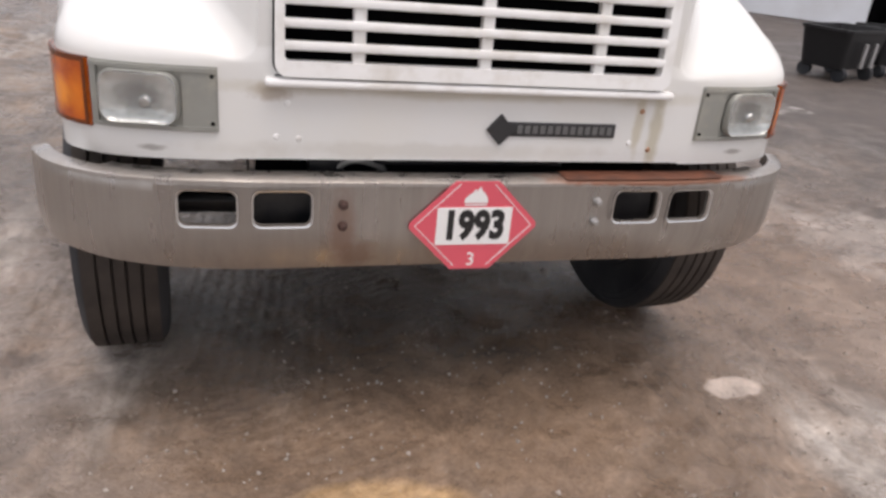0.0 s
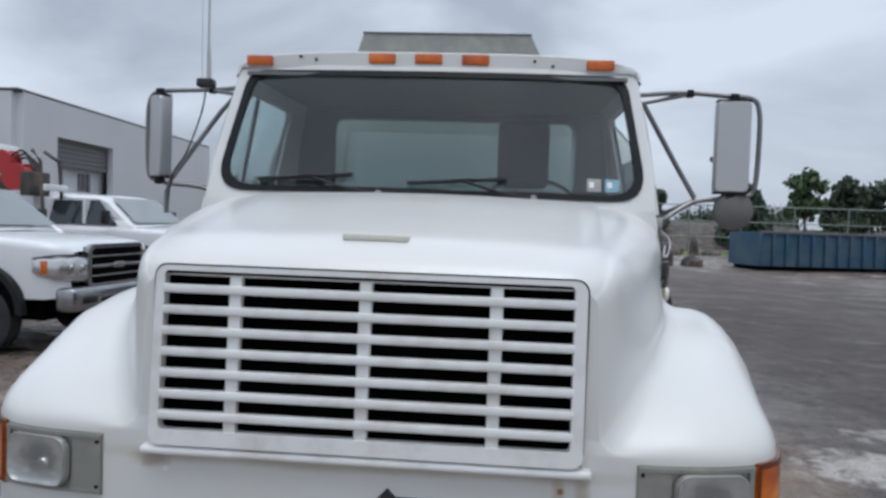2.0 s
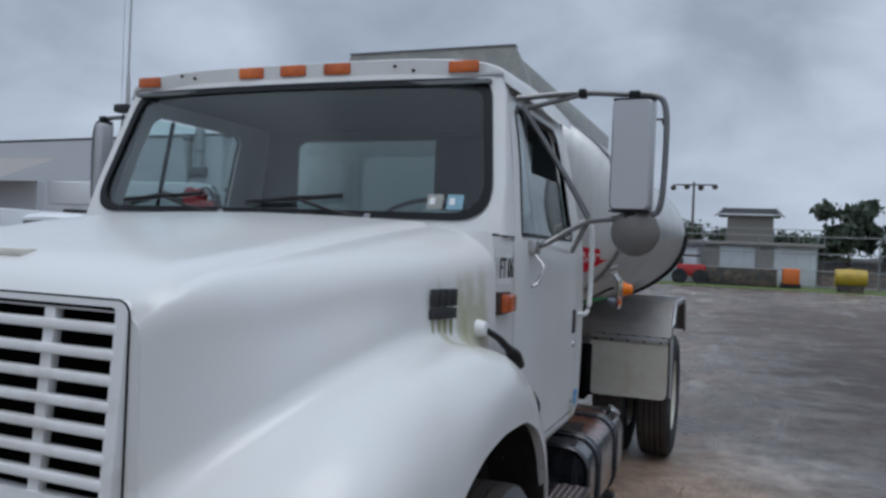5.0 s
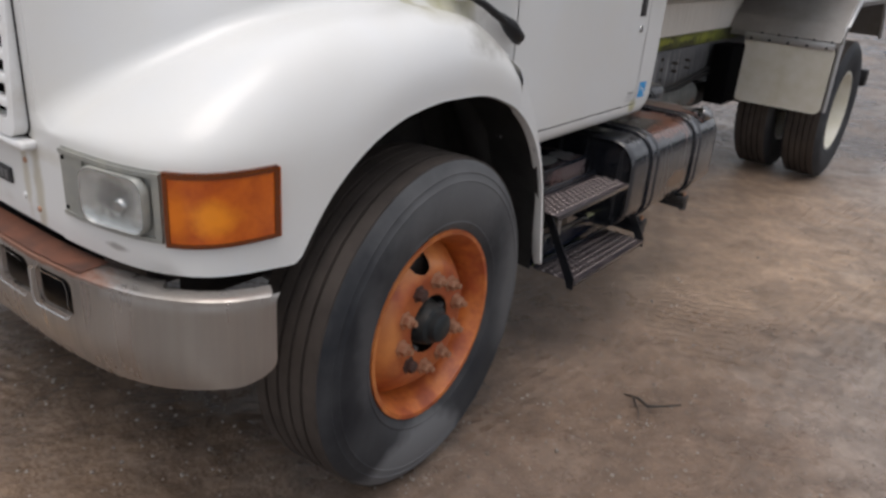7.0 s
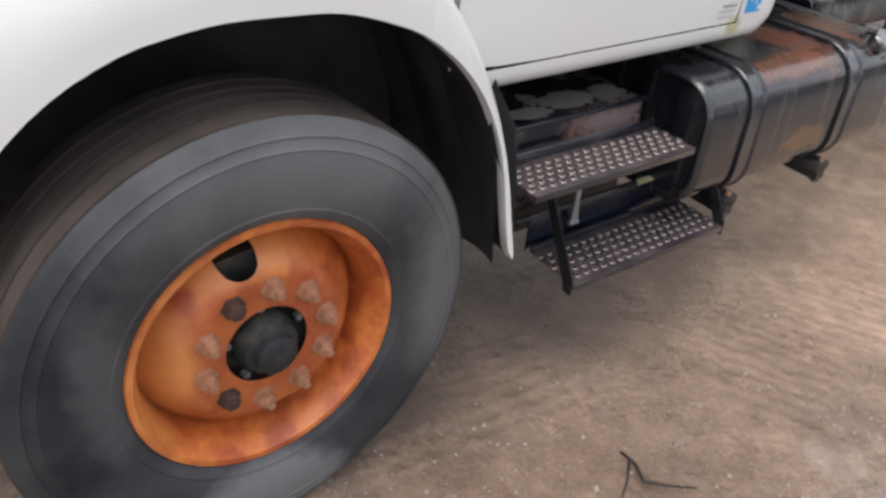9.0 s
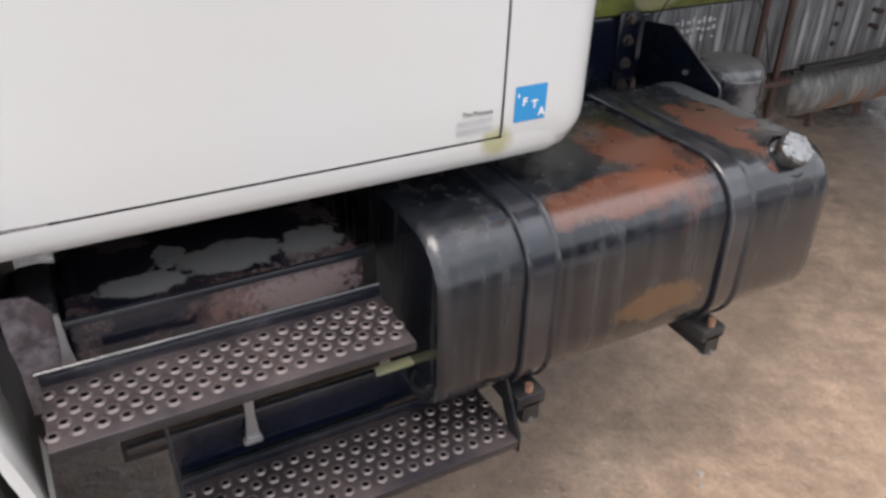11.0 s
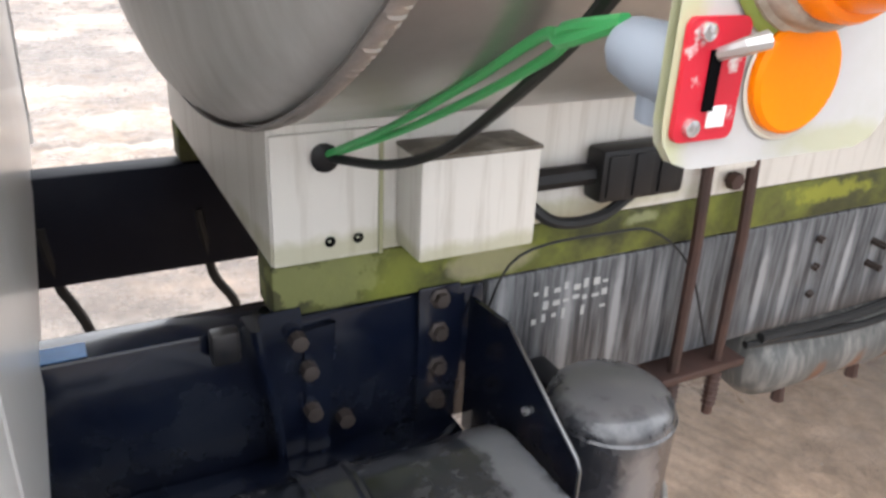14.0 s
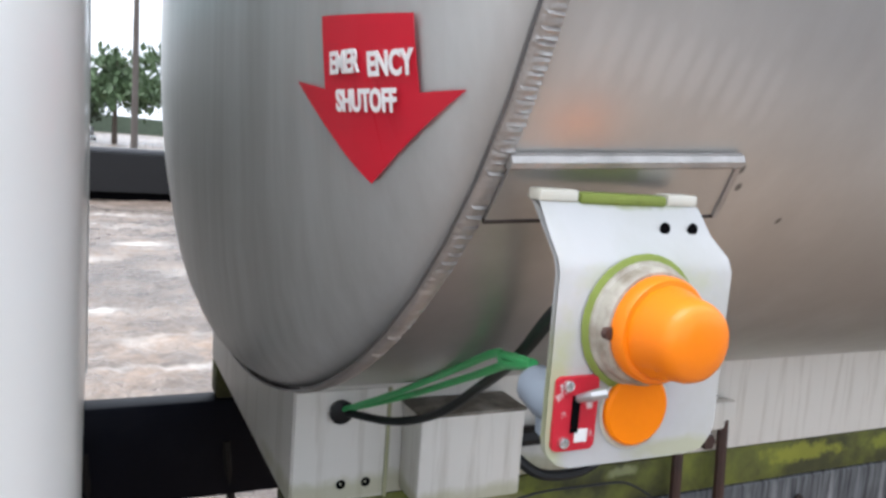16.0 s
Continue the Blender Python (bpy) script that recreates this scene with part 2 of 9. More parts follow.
def glass(name, tint, rough=0.02, gloss=0.035):
    m = bpy.data.materials.new(name)
    m.use_nodes = True
    t = m.node_tree
    t.nodes.clear()
    tr = t.nodes.new("ShaderNodeBsdfTransparent")
    tr.inputs["Color"].default_value = (*tint, 1)
    gl = t.nodes.new("ShaderNodeBsdfGlossy")
    gl.inputs["Roughness"].default_value = rough
    lw = t.nodes.new("ShaderNodeLayerWeight")
    lw.inputs["Blend"].default_value = 0.5
    p5 = t.nodes.new("ShaderNodeMath")
    p5.operation = "POWER"
    p5.inputs[1].default_value = 4.0
    t.links.new(lw.outputs["Facing"], p5.inputs[0])
    fr = t.nodes.new("ShaderNodeMath")
    fr.operation = "MULTIPLY_ADD"
    fr.inputs[1].default_value, fr.inputs[2].default_value = 0.7, gloss
    t.links.new(p5.outputs["Value"], fr.inputs[0])
    mx = t.nodes.new("ShaderNodeMixShader")
    t.links.new(fr.outputs["Value"], mx.inputs["Fac"])
    t.links.new(tr.outputs["BSDF"], mx.inputs[1])
    t.links.new(gl.outputs["BSDF"], mx.inputs[2])
    out = t.nodes.new("ShaderNodeOutputMaterial")
    t.links.new(mx.outputs["Shader"], out.inputs["Surface"])
    return m


M["glass"] = glass("tinted_window_glass", (0.80, 0.88, 0.88), 0.02, 0.085)
M["lens"] = glass("clear_lamp_lens", (0.88, 0.89, 0.88), 0.08)


def ground_material():
    """Wet, trodden gravel and mud: fine grit, broad damp patches with a sheen, pale tracks."""
    m = bpy.data.materials.new("wet_gravel_mud")
    m.use_nodes = True
    t = m.node_tree
    b = t.nodes["Principled BSDF"]
    tc = t.nodes.new("ShaderNodeTexCoord")

    def n(s, detail, squash=None, rough_n=0.6, turn=(0, 0, 0)):
        k = t.nodes.new("ShaderNodeTexNoise")
        k.inputs["Scale"].default_value, k.inputs["Detail"].default_value, k.inputs["Roughness"].default_value = s, detail, rough_n
        mp = t.nodes.new("ShaderNodeMapping")
        mp.inputs["Scale"].default_value = squash or (1, 1, 1)
        spin = t.nodes.new("ShaderNodeMapping")
        spin.inputs["Rotation"].default_value = turn
        t.links.new(tc.outputs["Object"], spin.inputs["Vector"])
        t.links.new(spin.outputs["Vector"], mp.inputs["Vector"])
        t.links.new(mp.outputs["Vector"], k.inputs["Vector"])
        return k.outputs["Fac"]

    def rng(v, a, c, lo=0.0, hi=1.0):
        r = t.nodes.new("ShaderNodeMapRange")
        for key, val in (("From Min", a), ("From Max", c), ("To Min", lo), ("To Max", hi)):
            r.inputs[key].default_value = val
        t.links.new(v, r.inputs["Value"])
        return r.outputs["Result"]

    def mix(f, a, c):
        k = t.nodes.new("ShaderNodeMix")
        k.data_type = "RGBA"
        for sock, v in ((k.inputs["Factor"], f), (k.inputs[6], a), (k.inputs[7], c)):
            if hasattr(v, "is_linked"):
                t.links.new(v, sock)
            else:
                sock.default_value = (*v, 1)
        return k.outputs[2]

    grit = n(70, 6, None, 0.7)
    mid = n(5.0, 9, None, 0.68)
    broad = n(0.55, 6)
    tracks = n(1.1, 6, (1.0, 0.22, 1))
    base = mix(rng(grit, 0.32, 0.68), (0.15, 0.116, 0.096), (0.38, 0.312, 0.262))
    base = mix(rng(mid, 0.46, 0.60, 0, 0.85), base, (0.30, 0.225, 0.175))
    clods = n(1.7, 8, (1.0, 0.7, 1), 0.7)
    base = mix(rng(clods, 0.46, 0.56, 0.0, 0.75), base, (0.115, 0.092, 0.078))
    base = mix(rng(tracks, 0.55, 0.64, 0, 0.85), base, (0.58, 0.54, 0.50))
    base = mix(rng(broad, 0.42, 0.60, 0.75, 0), base, (0.125, 0.102, 0.088))
    damp = t.nodes.new("ShaderNodeHueSaturation")
    damp.inputs["Value"].default_value, damp.inputs["Saturation"].default_value = 0.80, 1.10
    t.links.new(base, damp.inputs["Color"])
    t.links.new(damp.outputs["Color"], b.inputs["Base Color"])
    wet = t.nodes.new("ShaderNodeMath")
    wet.operation = "ADD"
    t.links.new(rng(broad, 0.40, 0.60, 0.08, 0.28), wet.inputs[0])
    t.links.new(rng(mid, 0.40, 0.62, 0.0, 0.34), wet.inputs[1])
    t.links.new(wet.outputs["Value"], b.inputs["Roughness"])
    ruts = n(3.0, 3, (9.0, 1.2, 1), 0.5, (0, 0, 0.55))
    rg = t.nodes.new("ShaderNodeMath")
    rg.operation = "MULTIPLY_ADD"
    rg.inputs[1].default_value = 0.20
    t.links.new(ruts, rg.inputs[0])
    t.links.new(mid, rg.inputs[2])
    mid = rg.outputs["Value"]
    # ribbed tyre prints: two sets of ridges, each in its own stretches
    for angle, seed_scale, lo in ((0.12, (0.9, 0.35, 1), 0.50), (1.15, (0.5, 0.8, 1), 0.53)):
        wave = t.nodes.new("ShaderNodeTexWave")
        wave.inputs["Scale"].default_value, wave.inputs["Distortion"].default_value = 5.6, 3.2
        wave.inputs["Detail"].default_value, wave.inputs["Detail Scale"].default_value = 2.0, 1.4
        spin = t.nodes.new("ShaderNodeMapping")
        spin.inputs["Rotation"].default_value = (0, 0, angle)
        t.links.new(tc.outputs["Object"], spin.inputs["Vector"])
        t.links.new(spin.outputs["Vector"], wave.inputs["Vector"])
        where = rng(n(1.3, 3, seed_scale, 0.5, (0, 0, angle)), lo, lo + 0.08, 0.0, 0.13)
        ridge = t.nodes.new("ShaderNodeMath")
        ridge.operation = "MULTIPLY"
        t.links.new(wave.outputs["Fac"], ridge.inputs[0])
        t.links.new(where, ridge.inputs[1])
        both = t.nodes.new("ShaderNodeMath")
        both.operation = "ADD"
        t.links.new(ridge.outputs["Value"], both.inputs[0])
        t.links.new(mid, both.inputs[1])
        mid = both.outputs["Value"]
    h = t.nodes.new("ShaderNodeMath")
    h.operation = "MULTIPLY_ADD"
    h.inputs[1].default_value = 0.22
    t.links.new(grit, h.inputs[0])
    t.links.new(mid, h.inputs[2])
    bp = t.nodes.new("ShaderNodeBump")
    bp.inputs["Strength"].default_value, bp.inputs["Distance"].default_value = 0.80, 0.035
    t.links.new(h.outputs["Value"], bp.inputs["Height"])
    t.links.new(bp.outputs["Normal"], b.inputs["Normal"])
    return m


for key in ("black", "blue_black", "rubber", "rubber_tread", "seal", "plastic", "cable", "hub", "badge"):
    M[key].node_tree.nodes["Principled BSDF"].inputs["Specular IOR Level"].default_value = 0.3
M["rubber"].node_tree.nodes["Principled BSDF"].inputs["Specular IOR Level"].default_value = 0.2
M["reflector"].node_tree.nodes["Principled BSDF"].inputs["Specular IOR Level"].default_value = 0.2
M["orange_lamp"].node_tree.nodes["Principled BSDF"].inputs["Specular IOR Level"].default_value = 0.35
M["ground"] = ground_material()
M["ground"].node_tree.nodes["Principled BSDF"].inputs["Specular IOR Level"].default_value = 0.5


def stain(m, centre, radii, colour, strength=1.0, rough=None, edge=0.25, wobble=0.8, scale=5.0, detail=6):
    """A stain, or light or shade put into the colour, with an uneven outline, fixed at one place on the surface."""
    t = m.node_tree
    b = t.nodes["Principled BSDF"]
    tc = t.nodes.new("ShaderNodeTexCoord")
    mp = t.nodes.new("ShaderNodeMapping")
    mp.vector_type = "TEXTURE"
    mp.inputs["Location"].default_value, mp.inputs["Scale"].default_value = centre, radii
    t.links.new(tc.outputs["Object"], mp.inputs["Vector"])
    ln = t.nodes.new("ShaderNodeVectorMath")
    ln.operation = "LENGTH"
    t.links.new(mp.outputs["Vector"], ln.inputs[0])
    nz = t.nodes.new("ShaderNodeTexNoise")
    nz.inputs["Scale"].default_value, nz.inputs["Detail"].default_value, nz.inputs["Roughness"].default_value = scale, detail, 0.62
    t.links.new(tc.outputs["Object"], nz.inputs["Vector"])
    ad = t.nodes.new("ShaderNodeMath")
    ad.operation = "MULTIPLY_ADD"
    ad.inputs[1].default_value = wobble * 2
    t.links.new(nz.outputs["Fac"], ad.inputs[0])
    t.links.new(ln.outputs["Value"], ad.inputs[2])
    r = t.nodes.new("ShaderNodeMapRange")
    r.inputs["From Min"].default_value, r.inputs["From Max"].default_value = 1 + wobble - edge, 1 + wobble + edge
    r.inputs["To Min"].default_value, r.inputs["To Max"].default_value = strength, 0.0
    t.links.new(ad.outputs["Value"], r.inputs["Value"])
    mx = t.nodes.new("ShaderNodeMix")
    mx.data_type = "RGBA"
    src = b.inputs["Base Color"].links[0].from_socket
    t.links.new(r.outputs["Result"], mx.inputs["Factor"])
    t.links.new(src, mx.inputs[6])
    mx.inputs[7].default_value = (*colour, 1)
    t.links.new(mx.outputs[2], b.inputs["Base Color"])
    if rough is not None:
        rm = t.nodes.new("ShaderNodeMix")
        t.links.new(r.outputs["Result"], rm.inputs["Factor"])
        if b.inputs["Roughness"].links:
            t.links.new(b.inputs["Roughness"].links[0].from_socket, rm.inputs[2])
        else:
            rm.inputs[2].default_value = b.inputs["Roughness"].default_value
        rm.inputs[3].default_value = rough
        t.links.new(rm.outputs[0], b.inputs["Roughness"])


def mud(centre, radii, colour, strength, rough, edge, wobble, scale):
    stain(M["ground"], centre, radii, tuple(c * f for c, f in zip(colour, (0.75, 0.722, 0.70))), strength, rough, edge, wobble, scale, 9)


# the yard: tan puddle, pale dried spot, tan and wet stretches beside the truck, painted shade and sheen
mud((1.2, 4.2, 0), (1.3, 1.9, 1), (0.52, 0.37, 0.25), 0.75, 0.45, 0.5, 0.9, 1.6)
mud((0.1, 0.6, 0), (1.0, 1.3, 1), (0.27, 0.185, 0.125), 0.6, 0.22, 0.5, 0.6, 2)
mud((2.6, 1.2, 0), (0.9, 1.6, 1), (0.24, 0.165, 0.12), 0.6, 0.25, 0.5, 0.8, 2)
mud((9.5, 14.0, 0), (7.0, 10.0, 1), (0.062, 0.053, 0.049), 0.75, 0.35, 0.5, 0.8, 0.5)
mud((7.0, 8.0, 0), (4.6, 7.0, 1), (0.080, 0.069, 0.064), 0.65, 0.35, 0.5, 1.0, 0.8)
# grey-white patch: sheen of wet mud put into the colour
mud((2.45, 5.3, 0), (0.9, 1.3, 1), (0.56, 0.545, 0.53), 0.35, 0.3, 0.3, 1.7, 2.2)
# dark patch: shade under the truck's nose, painted into the mud
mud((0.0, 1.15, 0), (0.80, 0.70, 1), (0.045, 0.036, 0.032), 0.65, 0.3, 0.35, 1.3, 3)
mud((-1.9, 0.6, 0), (0.8, 1.4, 1), (0.50, 0.44, 0.41), 0.3, 0.3, 0.3, 1.7, 6)
mud((2.35, 2.35, 0), (0.55, 0.75, 1), (0.54, 0.49, 0.45), 0.4, 0.35, 0.35, 1.6, 7)
mud((3.1, 1.3, 0), (0.6, 0.5, 1), (0.56, 0.52, 0.49), 0.4, 0.32, 0.35, 1.7, 6)
# another pale patch that paints the sky's sheen on wet mud
mud((2.6, 5.6, 0), (0.9, 0.5, 1), (0.62, 0.60, 0.58), 0.6, 0.3, 0.35, 1.7, 4)
mud((-2.2, -0.6, 0), (1.1, 1.1, 1), (0.44, 0.39, 0.36), 0.25, 0.3, 0.35, 1.6, 5)
mud((2.1, 0.1, 0), (0.35, 1.2, 1), (0.52, 0.43, 0.37), 0.3, 0.4, 0.4, 1.3, 5)
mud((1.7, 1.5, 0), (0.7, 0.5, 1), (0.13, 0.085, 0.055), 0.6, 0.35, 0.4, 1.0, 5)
mud((6.5, 5.0, 0), (2.6, 3.0, 1), (0.085, 0.068, 0.06), 0.55, 0.9, 0.4, 2.0, 1.3)
mud((9.0, 14.0, 0), (5.0, 4.0, 1), (0.10, 0.082, 0.073), 0.5, 0.9, 0.4, 2.0, 0.8)
mud((5.0, 20.0, 0), (4.0, 5.0, 1), (0.11, 0.09, 0.08), 0.5, 0.9, 0.4, 2.0, 0.7)
mud((1.8, 4.4, 0), (0.9, 1.2, 1), (0.46, 0.35, 0.255), 0.45, 0.5, 0.45, 1.2, 4)
mud((0.85, 4.3, 0), (1.0, 1.7, 1), (0.50, 0.365, 0.27), 0.65, 0.38, 0.5, 0.7, 2)
mud((1.5, 1.6, 0), (0.9, 1.3, 1), (0.25, 0.17, 0.12), 0.65, 0.22, 0.5, 0.9, 2.5)
mud((0.0, -0.1, 0), (1.1, 0.55, 1), (0.27, 0.185, 0.125), 0.7, 0.16, 0.5, 0.8, 2.5)
mud((3.6, 5.6, 0), (1.5, 2.6, 1), (0.085, 0.070, 0.062), 0.8, 0.45, 0.5, 0.7, 1.3)
# two pale patches with the wet sheen in their colour
mud((3.2, 3.9, 0), (0.55, 0.35, 1), (0.62, 0.60, 0.58), 0.8, 0.3, 0.3, 1.5, 5)
mud((4.2, 4.8, 0), (0.7, 0.3, 1), (0.62, 0.60, 0.58), 0.8, 0.3, 0.3, 1.5, 5)
mud((4.6, 11.5, 0), (1.9, 4.5, 1), (0.075, 0.062, 0.056), 0.7, 0.9, 0.4, 1.9, 1.1)
mud((7.0, 26.0, 0), (6.0, 7.0, 1), (0.10, 0.085, 0.076), 0.6, 0.9, 0.4, 1.9, 0.5)
mud((-0.30, -0.33, 0), (0.30, 0.15, 1), (0.52, 0.35, 0.19), 0.95, 0.08, 0.15, 0.35, 3)
mud((1.16, 0.13, 0), (0.11, 0.065, 1), (0.62, 0.53, 0.47), 0.95, 0.3, 0.12, 0.4, 7)


def grain(m, layers):
    """Grit and clods: scales the surface's colour by layers of noise (scale, darkest, lightest)."""
    t = m.node_tree
    b = t.nodes["Principled BSDF"]
    tc = t.nodes.new("ShaderNodeTexCoord")
    for scale, lo, hi in layers:
        nz = t.nodes.new("ShaderNodeTexNoise")
        nz.inputs["Scale"].default_value, nz.inputs["Detail"].default_value, nz.inputs["Roughness"].default_value = scale, 6, 0.68
        t.links.new(tc.outputs["Object"], nz.inputs["Vector"])
        r = t.nodes.new("ShaderNodeMapRange")
        for key, value in (("From Min", 0.36), ("From Max", 0.64), ("To Min", lo), ("To Max", hi)):
            r.inputs[key].default_value = value
        t.links.new(nz.outputs["Fac"], r.inputs["Value"])
        k = t.nodes.new("ShaderNodeVectorMath")
        k.operation = "SCALE"
        t.links.new(b.inputs["Base Color"].links[0].from_socket, k.inputs[0])
        t.links.new(r.outputs["Result"], k.inputs["Scale"])
        t.links.new(k.outputs["Vector"], b.inputs["Base Color"])


grain(M["ground"], ((80, 0.86, 1.14), (13, 0.80, 1.20), (2.6, 0.78, 1.22)))
# rust, primer and dust on the fuel tank, and a painted sheen
stain(M["tankblack"], (0.965, 2.82, 0.85), (0.15, 0.09, 0.12), (0.145, 0.042, 0.017), 0.72, 0.36, 0.4, 1.6, 14)
stain(M["tankblack"], (1.075, 2.66, 0.82), (0.05, 0.19, 0.05), (0.15, 0.055, 0.03), 0.7, 0.3, 0.15, 0.7, 11)
stain(M["tankblack"], (0.93, 3.06, 0.86), (0.16, 0.045, 0.1), (0.17, 0.05, 0.02), 0.85, 0.4, 0.15, 1.3, 16)
stain(M["tankblack"], (0.88, 3.14, 0.86), (0.10, 0.045, 0.1), (0.16, 0.05, 0.02), 0.8, 0.4, 0.15, 1.4, 18)
stain(M["tankblack"], (0.70, 3.195, 0.86), (0.30, 0.03, 0.1), (0.20, 0.205, 0.215), 0.7, 0.4, 0.3, 1.2, 16)
stain(M["tankblack"], (1.15, 2.76, 0.585), (0.1, 0.11, 0.045), (0.15, 0.075, 0.028), 0.7, 0.4, 0.2, 0.7, 12)
stain(M["tankblack"], (0.82, 3.10, 0.86), (0.30, 0.13, 0.1), (0.10, 0.105, 0.115), 0.2, 0.3, 0.35, 2.2, 22)
# bluish-grey sheen on the tank's front top, put into the colour
stain(M["tankblack"], (0.72, 2.62, 0.86), (0.16, 0.16, 0.1), (0.07, 0.078, 0.092), 0.6, 0.3, 0.3, 1.3, 9)
for key in ("tankblack", "strap"):
    bs = M[key].node_tree.nodes["Principled BSDF"]
    bs.inputs["Coat IOR"].default_value = 1.55
# moss on the timber, broad runs on the rail, rust under the air tank
for cy, cz, ry, rz, col in ((4.10, 1.030, 0.10, 0.018, (0.42, 0.44, 0.05)), (4.45, 1.035, 0.12, 0.02, (0.36, 0.40, 0.05)), (3.60, 1.040, 0.03, 0.012, (0.40, 0.42, 0.22)), (3.30, 1.02, 0.10, 0.02, (0.26, 0.29, 0.04)), (4.8, 1.02, 0.15, 0.02, (0.34, 0.37, 0.06))):
    stain(M["wood"], (0.44, cy, cz), (0.12, ry, rz), tuple(0.8 * c for c in col), 0.6, 0.8, 0.3, 1.6, 26)
for cy in (3.33, 3.47, 3.58, 3.96, 4.04, 4.22, 4.40):
    stain(M["rail"], (0.42, cy, 0.83), (0.1, 0.010, 0.13), (0.36, 0.365, 0.37), 0.6, 0.6, 0.35, 0.7, 18)
for cy in (4.18, 4.32, 4.45, 4.70):
    stain(M["air_tank"], (0.45, cy, 0.55), (0.2, 0.022, 0.06), (0.20, 0.085, 0.04), 0.8, 0.7, 0.35, 0.9, 20)
# hood: green-brown run-off by the badge and latch, scuffs on the fender's crown
for cy, ry in ((0.945, 0.02), (1.06, 0.03), (1.12, 0.05), (1.20, 0.04)):
    stain(M["white"], (0.95, cy, 1.47), (0.10, ry, 0.14), (0.33, 0.31, 0.15), 0.60, 0.55, 0.4, 0.6, 14)
stain(M["white"], (1.08, 1.18, 1.36), (0.12, 0.14, 0.07), (0.24, 0.22, 0.18), 0.6, 0.6, 0.35, 0.9, 16)
stain(M["white"], (1.05, 0.99, 1.42), (0.10, 0.10, 0.03), (0.40, 0.38, 0.28), 0.35, 0.6, 0.4, 0.9, 12)
stain(M["white"], (0.56, 0.05, 0.98), (0.02, 0.1, 0.12), (0.36, 0.30, 0.16), 0.55, 0.6, 0.4, 0.6, 25)
stain(M["white"], (-0.56, 0.05, 1.06), (0.05, 0.1, 0.02), (0.28, 0.20, 0.12), 0.6, 0.6, 0.4, 0.8, 30)
stain(M["white"], (0.0, 0.05, 1.075), (0.62, 0.1, 0.02), (0.42, 0.37, 0.26), 0.5, 0.6, 0.4, 0.8, 8)
stain(M["white"], (0.50, 0.05, 1.0), (0.015, 0.1, 0.09), (0.40, 0.33, 0.18), 0.5, 0.6, 0.4, 0.8, 30)
stain(M["white"], (-0.15, 0.05, 0.91), (0.5, 0.1, 0.02), (0.50, 0.47, 0.42), 0.4, 0.6, 0.4, 1.2, 12)
stain(M["white"], (0.86, 0.1, 0.915), (0.03, 0.2, 0.008), (0.22, 0.20, 0.18), 0.7, 0.6, 0.4, 0.6, 40)
stain(M["white"], (-0.86, 0.1, 0.905), (0.03, 0.2, 0.008), (0.22, 0.20, 0.18), 0.7, 0.6, 0.4, 0.6, 40)
stain(M["white"], (1.02, 2.42, 0.96), (0.1, 0.03, 0.03), (0.38, 0.36, 0.10), 0.7, 0.6, 0.3, 0.6, 20)
# tyres: grey scuffed parts of the sidewall
stain(M["rubber"], (1.18, 1.05, 0.90), (0.2, 0.30, 0.15), (0.13, 0.132, 0.136), 0.85, 0.7, 0.6, 0.7, 7)
stain(M["rubber"], (1.18, 0.82, 0.05), (0.2, 0.26, 0.14), (0.15, 0.152, 0.156), 0.95, 0.75, 0.2, 0.5, 6)
stain(M["rubber"], (1.18, 1.36, 0.52), (0.2, 0.08, 0.34), (0.12, 0.12, 0.122), 0.8, 0.7, 0.5, 0.7, 7)
stain(M["rubber"], (1.18, 0.58, 0.60), (0.2, 0.05, 0.16), (0.09, 0.09, 0.094), 0.6, 0.7, 0.5, 1.2, 12)
# rim: paler flakes and darker rust round the nuts
stain(M["rust_rim"], (1.15, 0.905, 0.505), (0.2, 0.17, 0.17), (0.33, 0.075, 0.025), 0.6, 0.55, 0.3, 0.5, 14)
stain(M["rust_rim"], (1.15, 0.69, 0.50), (0.2, 0.07, 0.16), (0.66, 0.27, 0.08), 0.6, 0.4, 0.3, 0.6, 12)
stain(M["rust_rim"], (1.15, 0.86, 0.73), (0.2, 0.20, 0.05), (0.62, 0.25, 0.08), 0.5, 0.4, 0.3, 0.6, 14)
for x in (0.880, -0.880):
    stain(M["lamp_bowl"], (x, 0.1, 1.035), (0.05, 0.4, 0.04), (0.30, 0.31, 0.31), 0.75, 0.2, 0.4, 0.5, 30)
    stain(M["lamp_bowl"], (x, 0.1, 0.985), (0.09, 0.4, 0.012), (0.36, 0.36, 0.35), 0.7, 0.2, 0.4, 0.5, 30)
# corner lenses: bright glow of the middle put into the colour
for s in (1, -1):
    stain(M["amber"], (s * 1.075, 0.2, 1.02), (0.025, 0.08, 0.035), (0.92, 0.30, 0.012), 0.8, 0.2, 0.5, 0.5, 25)
    stain(M["amber"], (s * 1.03, 0.12, 1.02), (0.02, 0.06, 0.05), (0.75, 0.20, 0.008), 0.6, 0.2, 0.5, 0.6, 25)
# moss on the timber's end
stain(M["wood"], (0.43, 3.02, 1.02), (0.1, 0.08, 0.04), (0.26, 0.28, 0.10), 0.55, 0.8, 0.15, 2.2, 18)
stain(M["wood"], (0.43, 3.30, 1.01), (0.1, 0.07, 0.03), (0.33, 0.30, 0.19), 0.7, 0.8, 0.2, 0.7, 18)
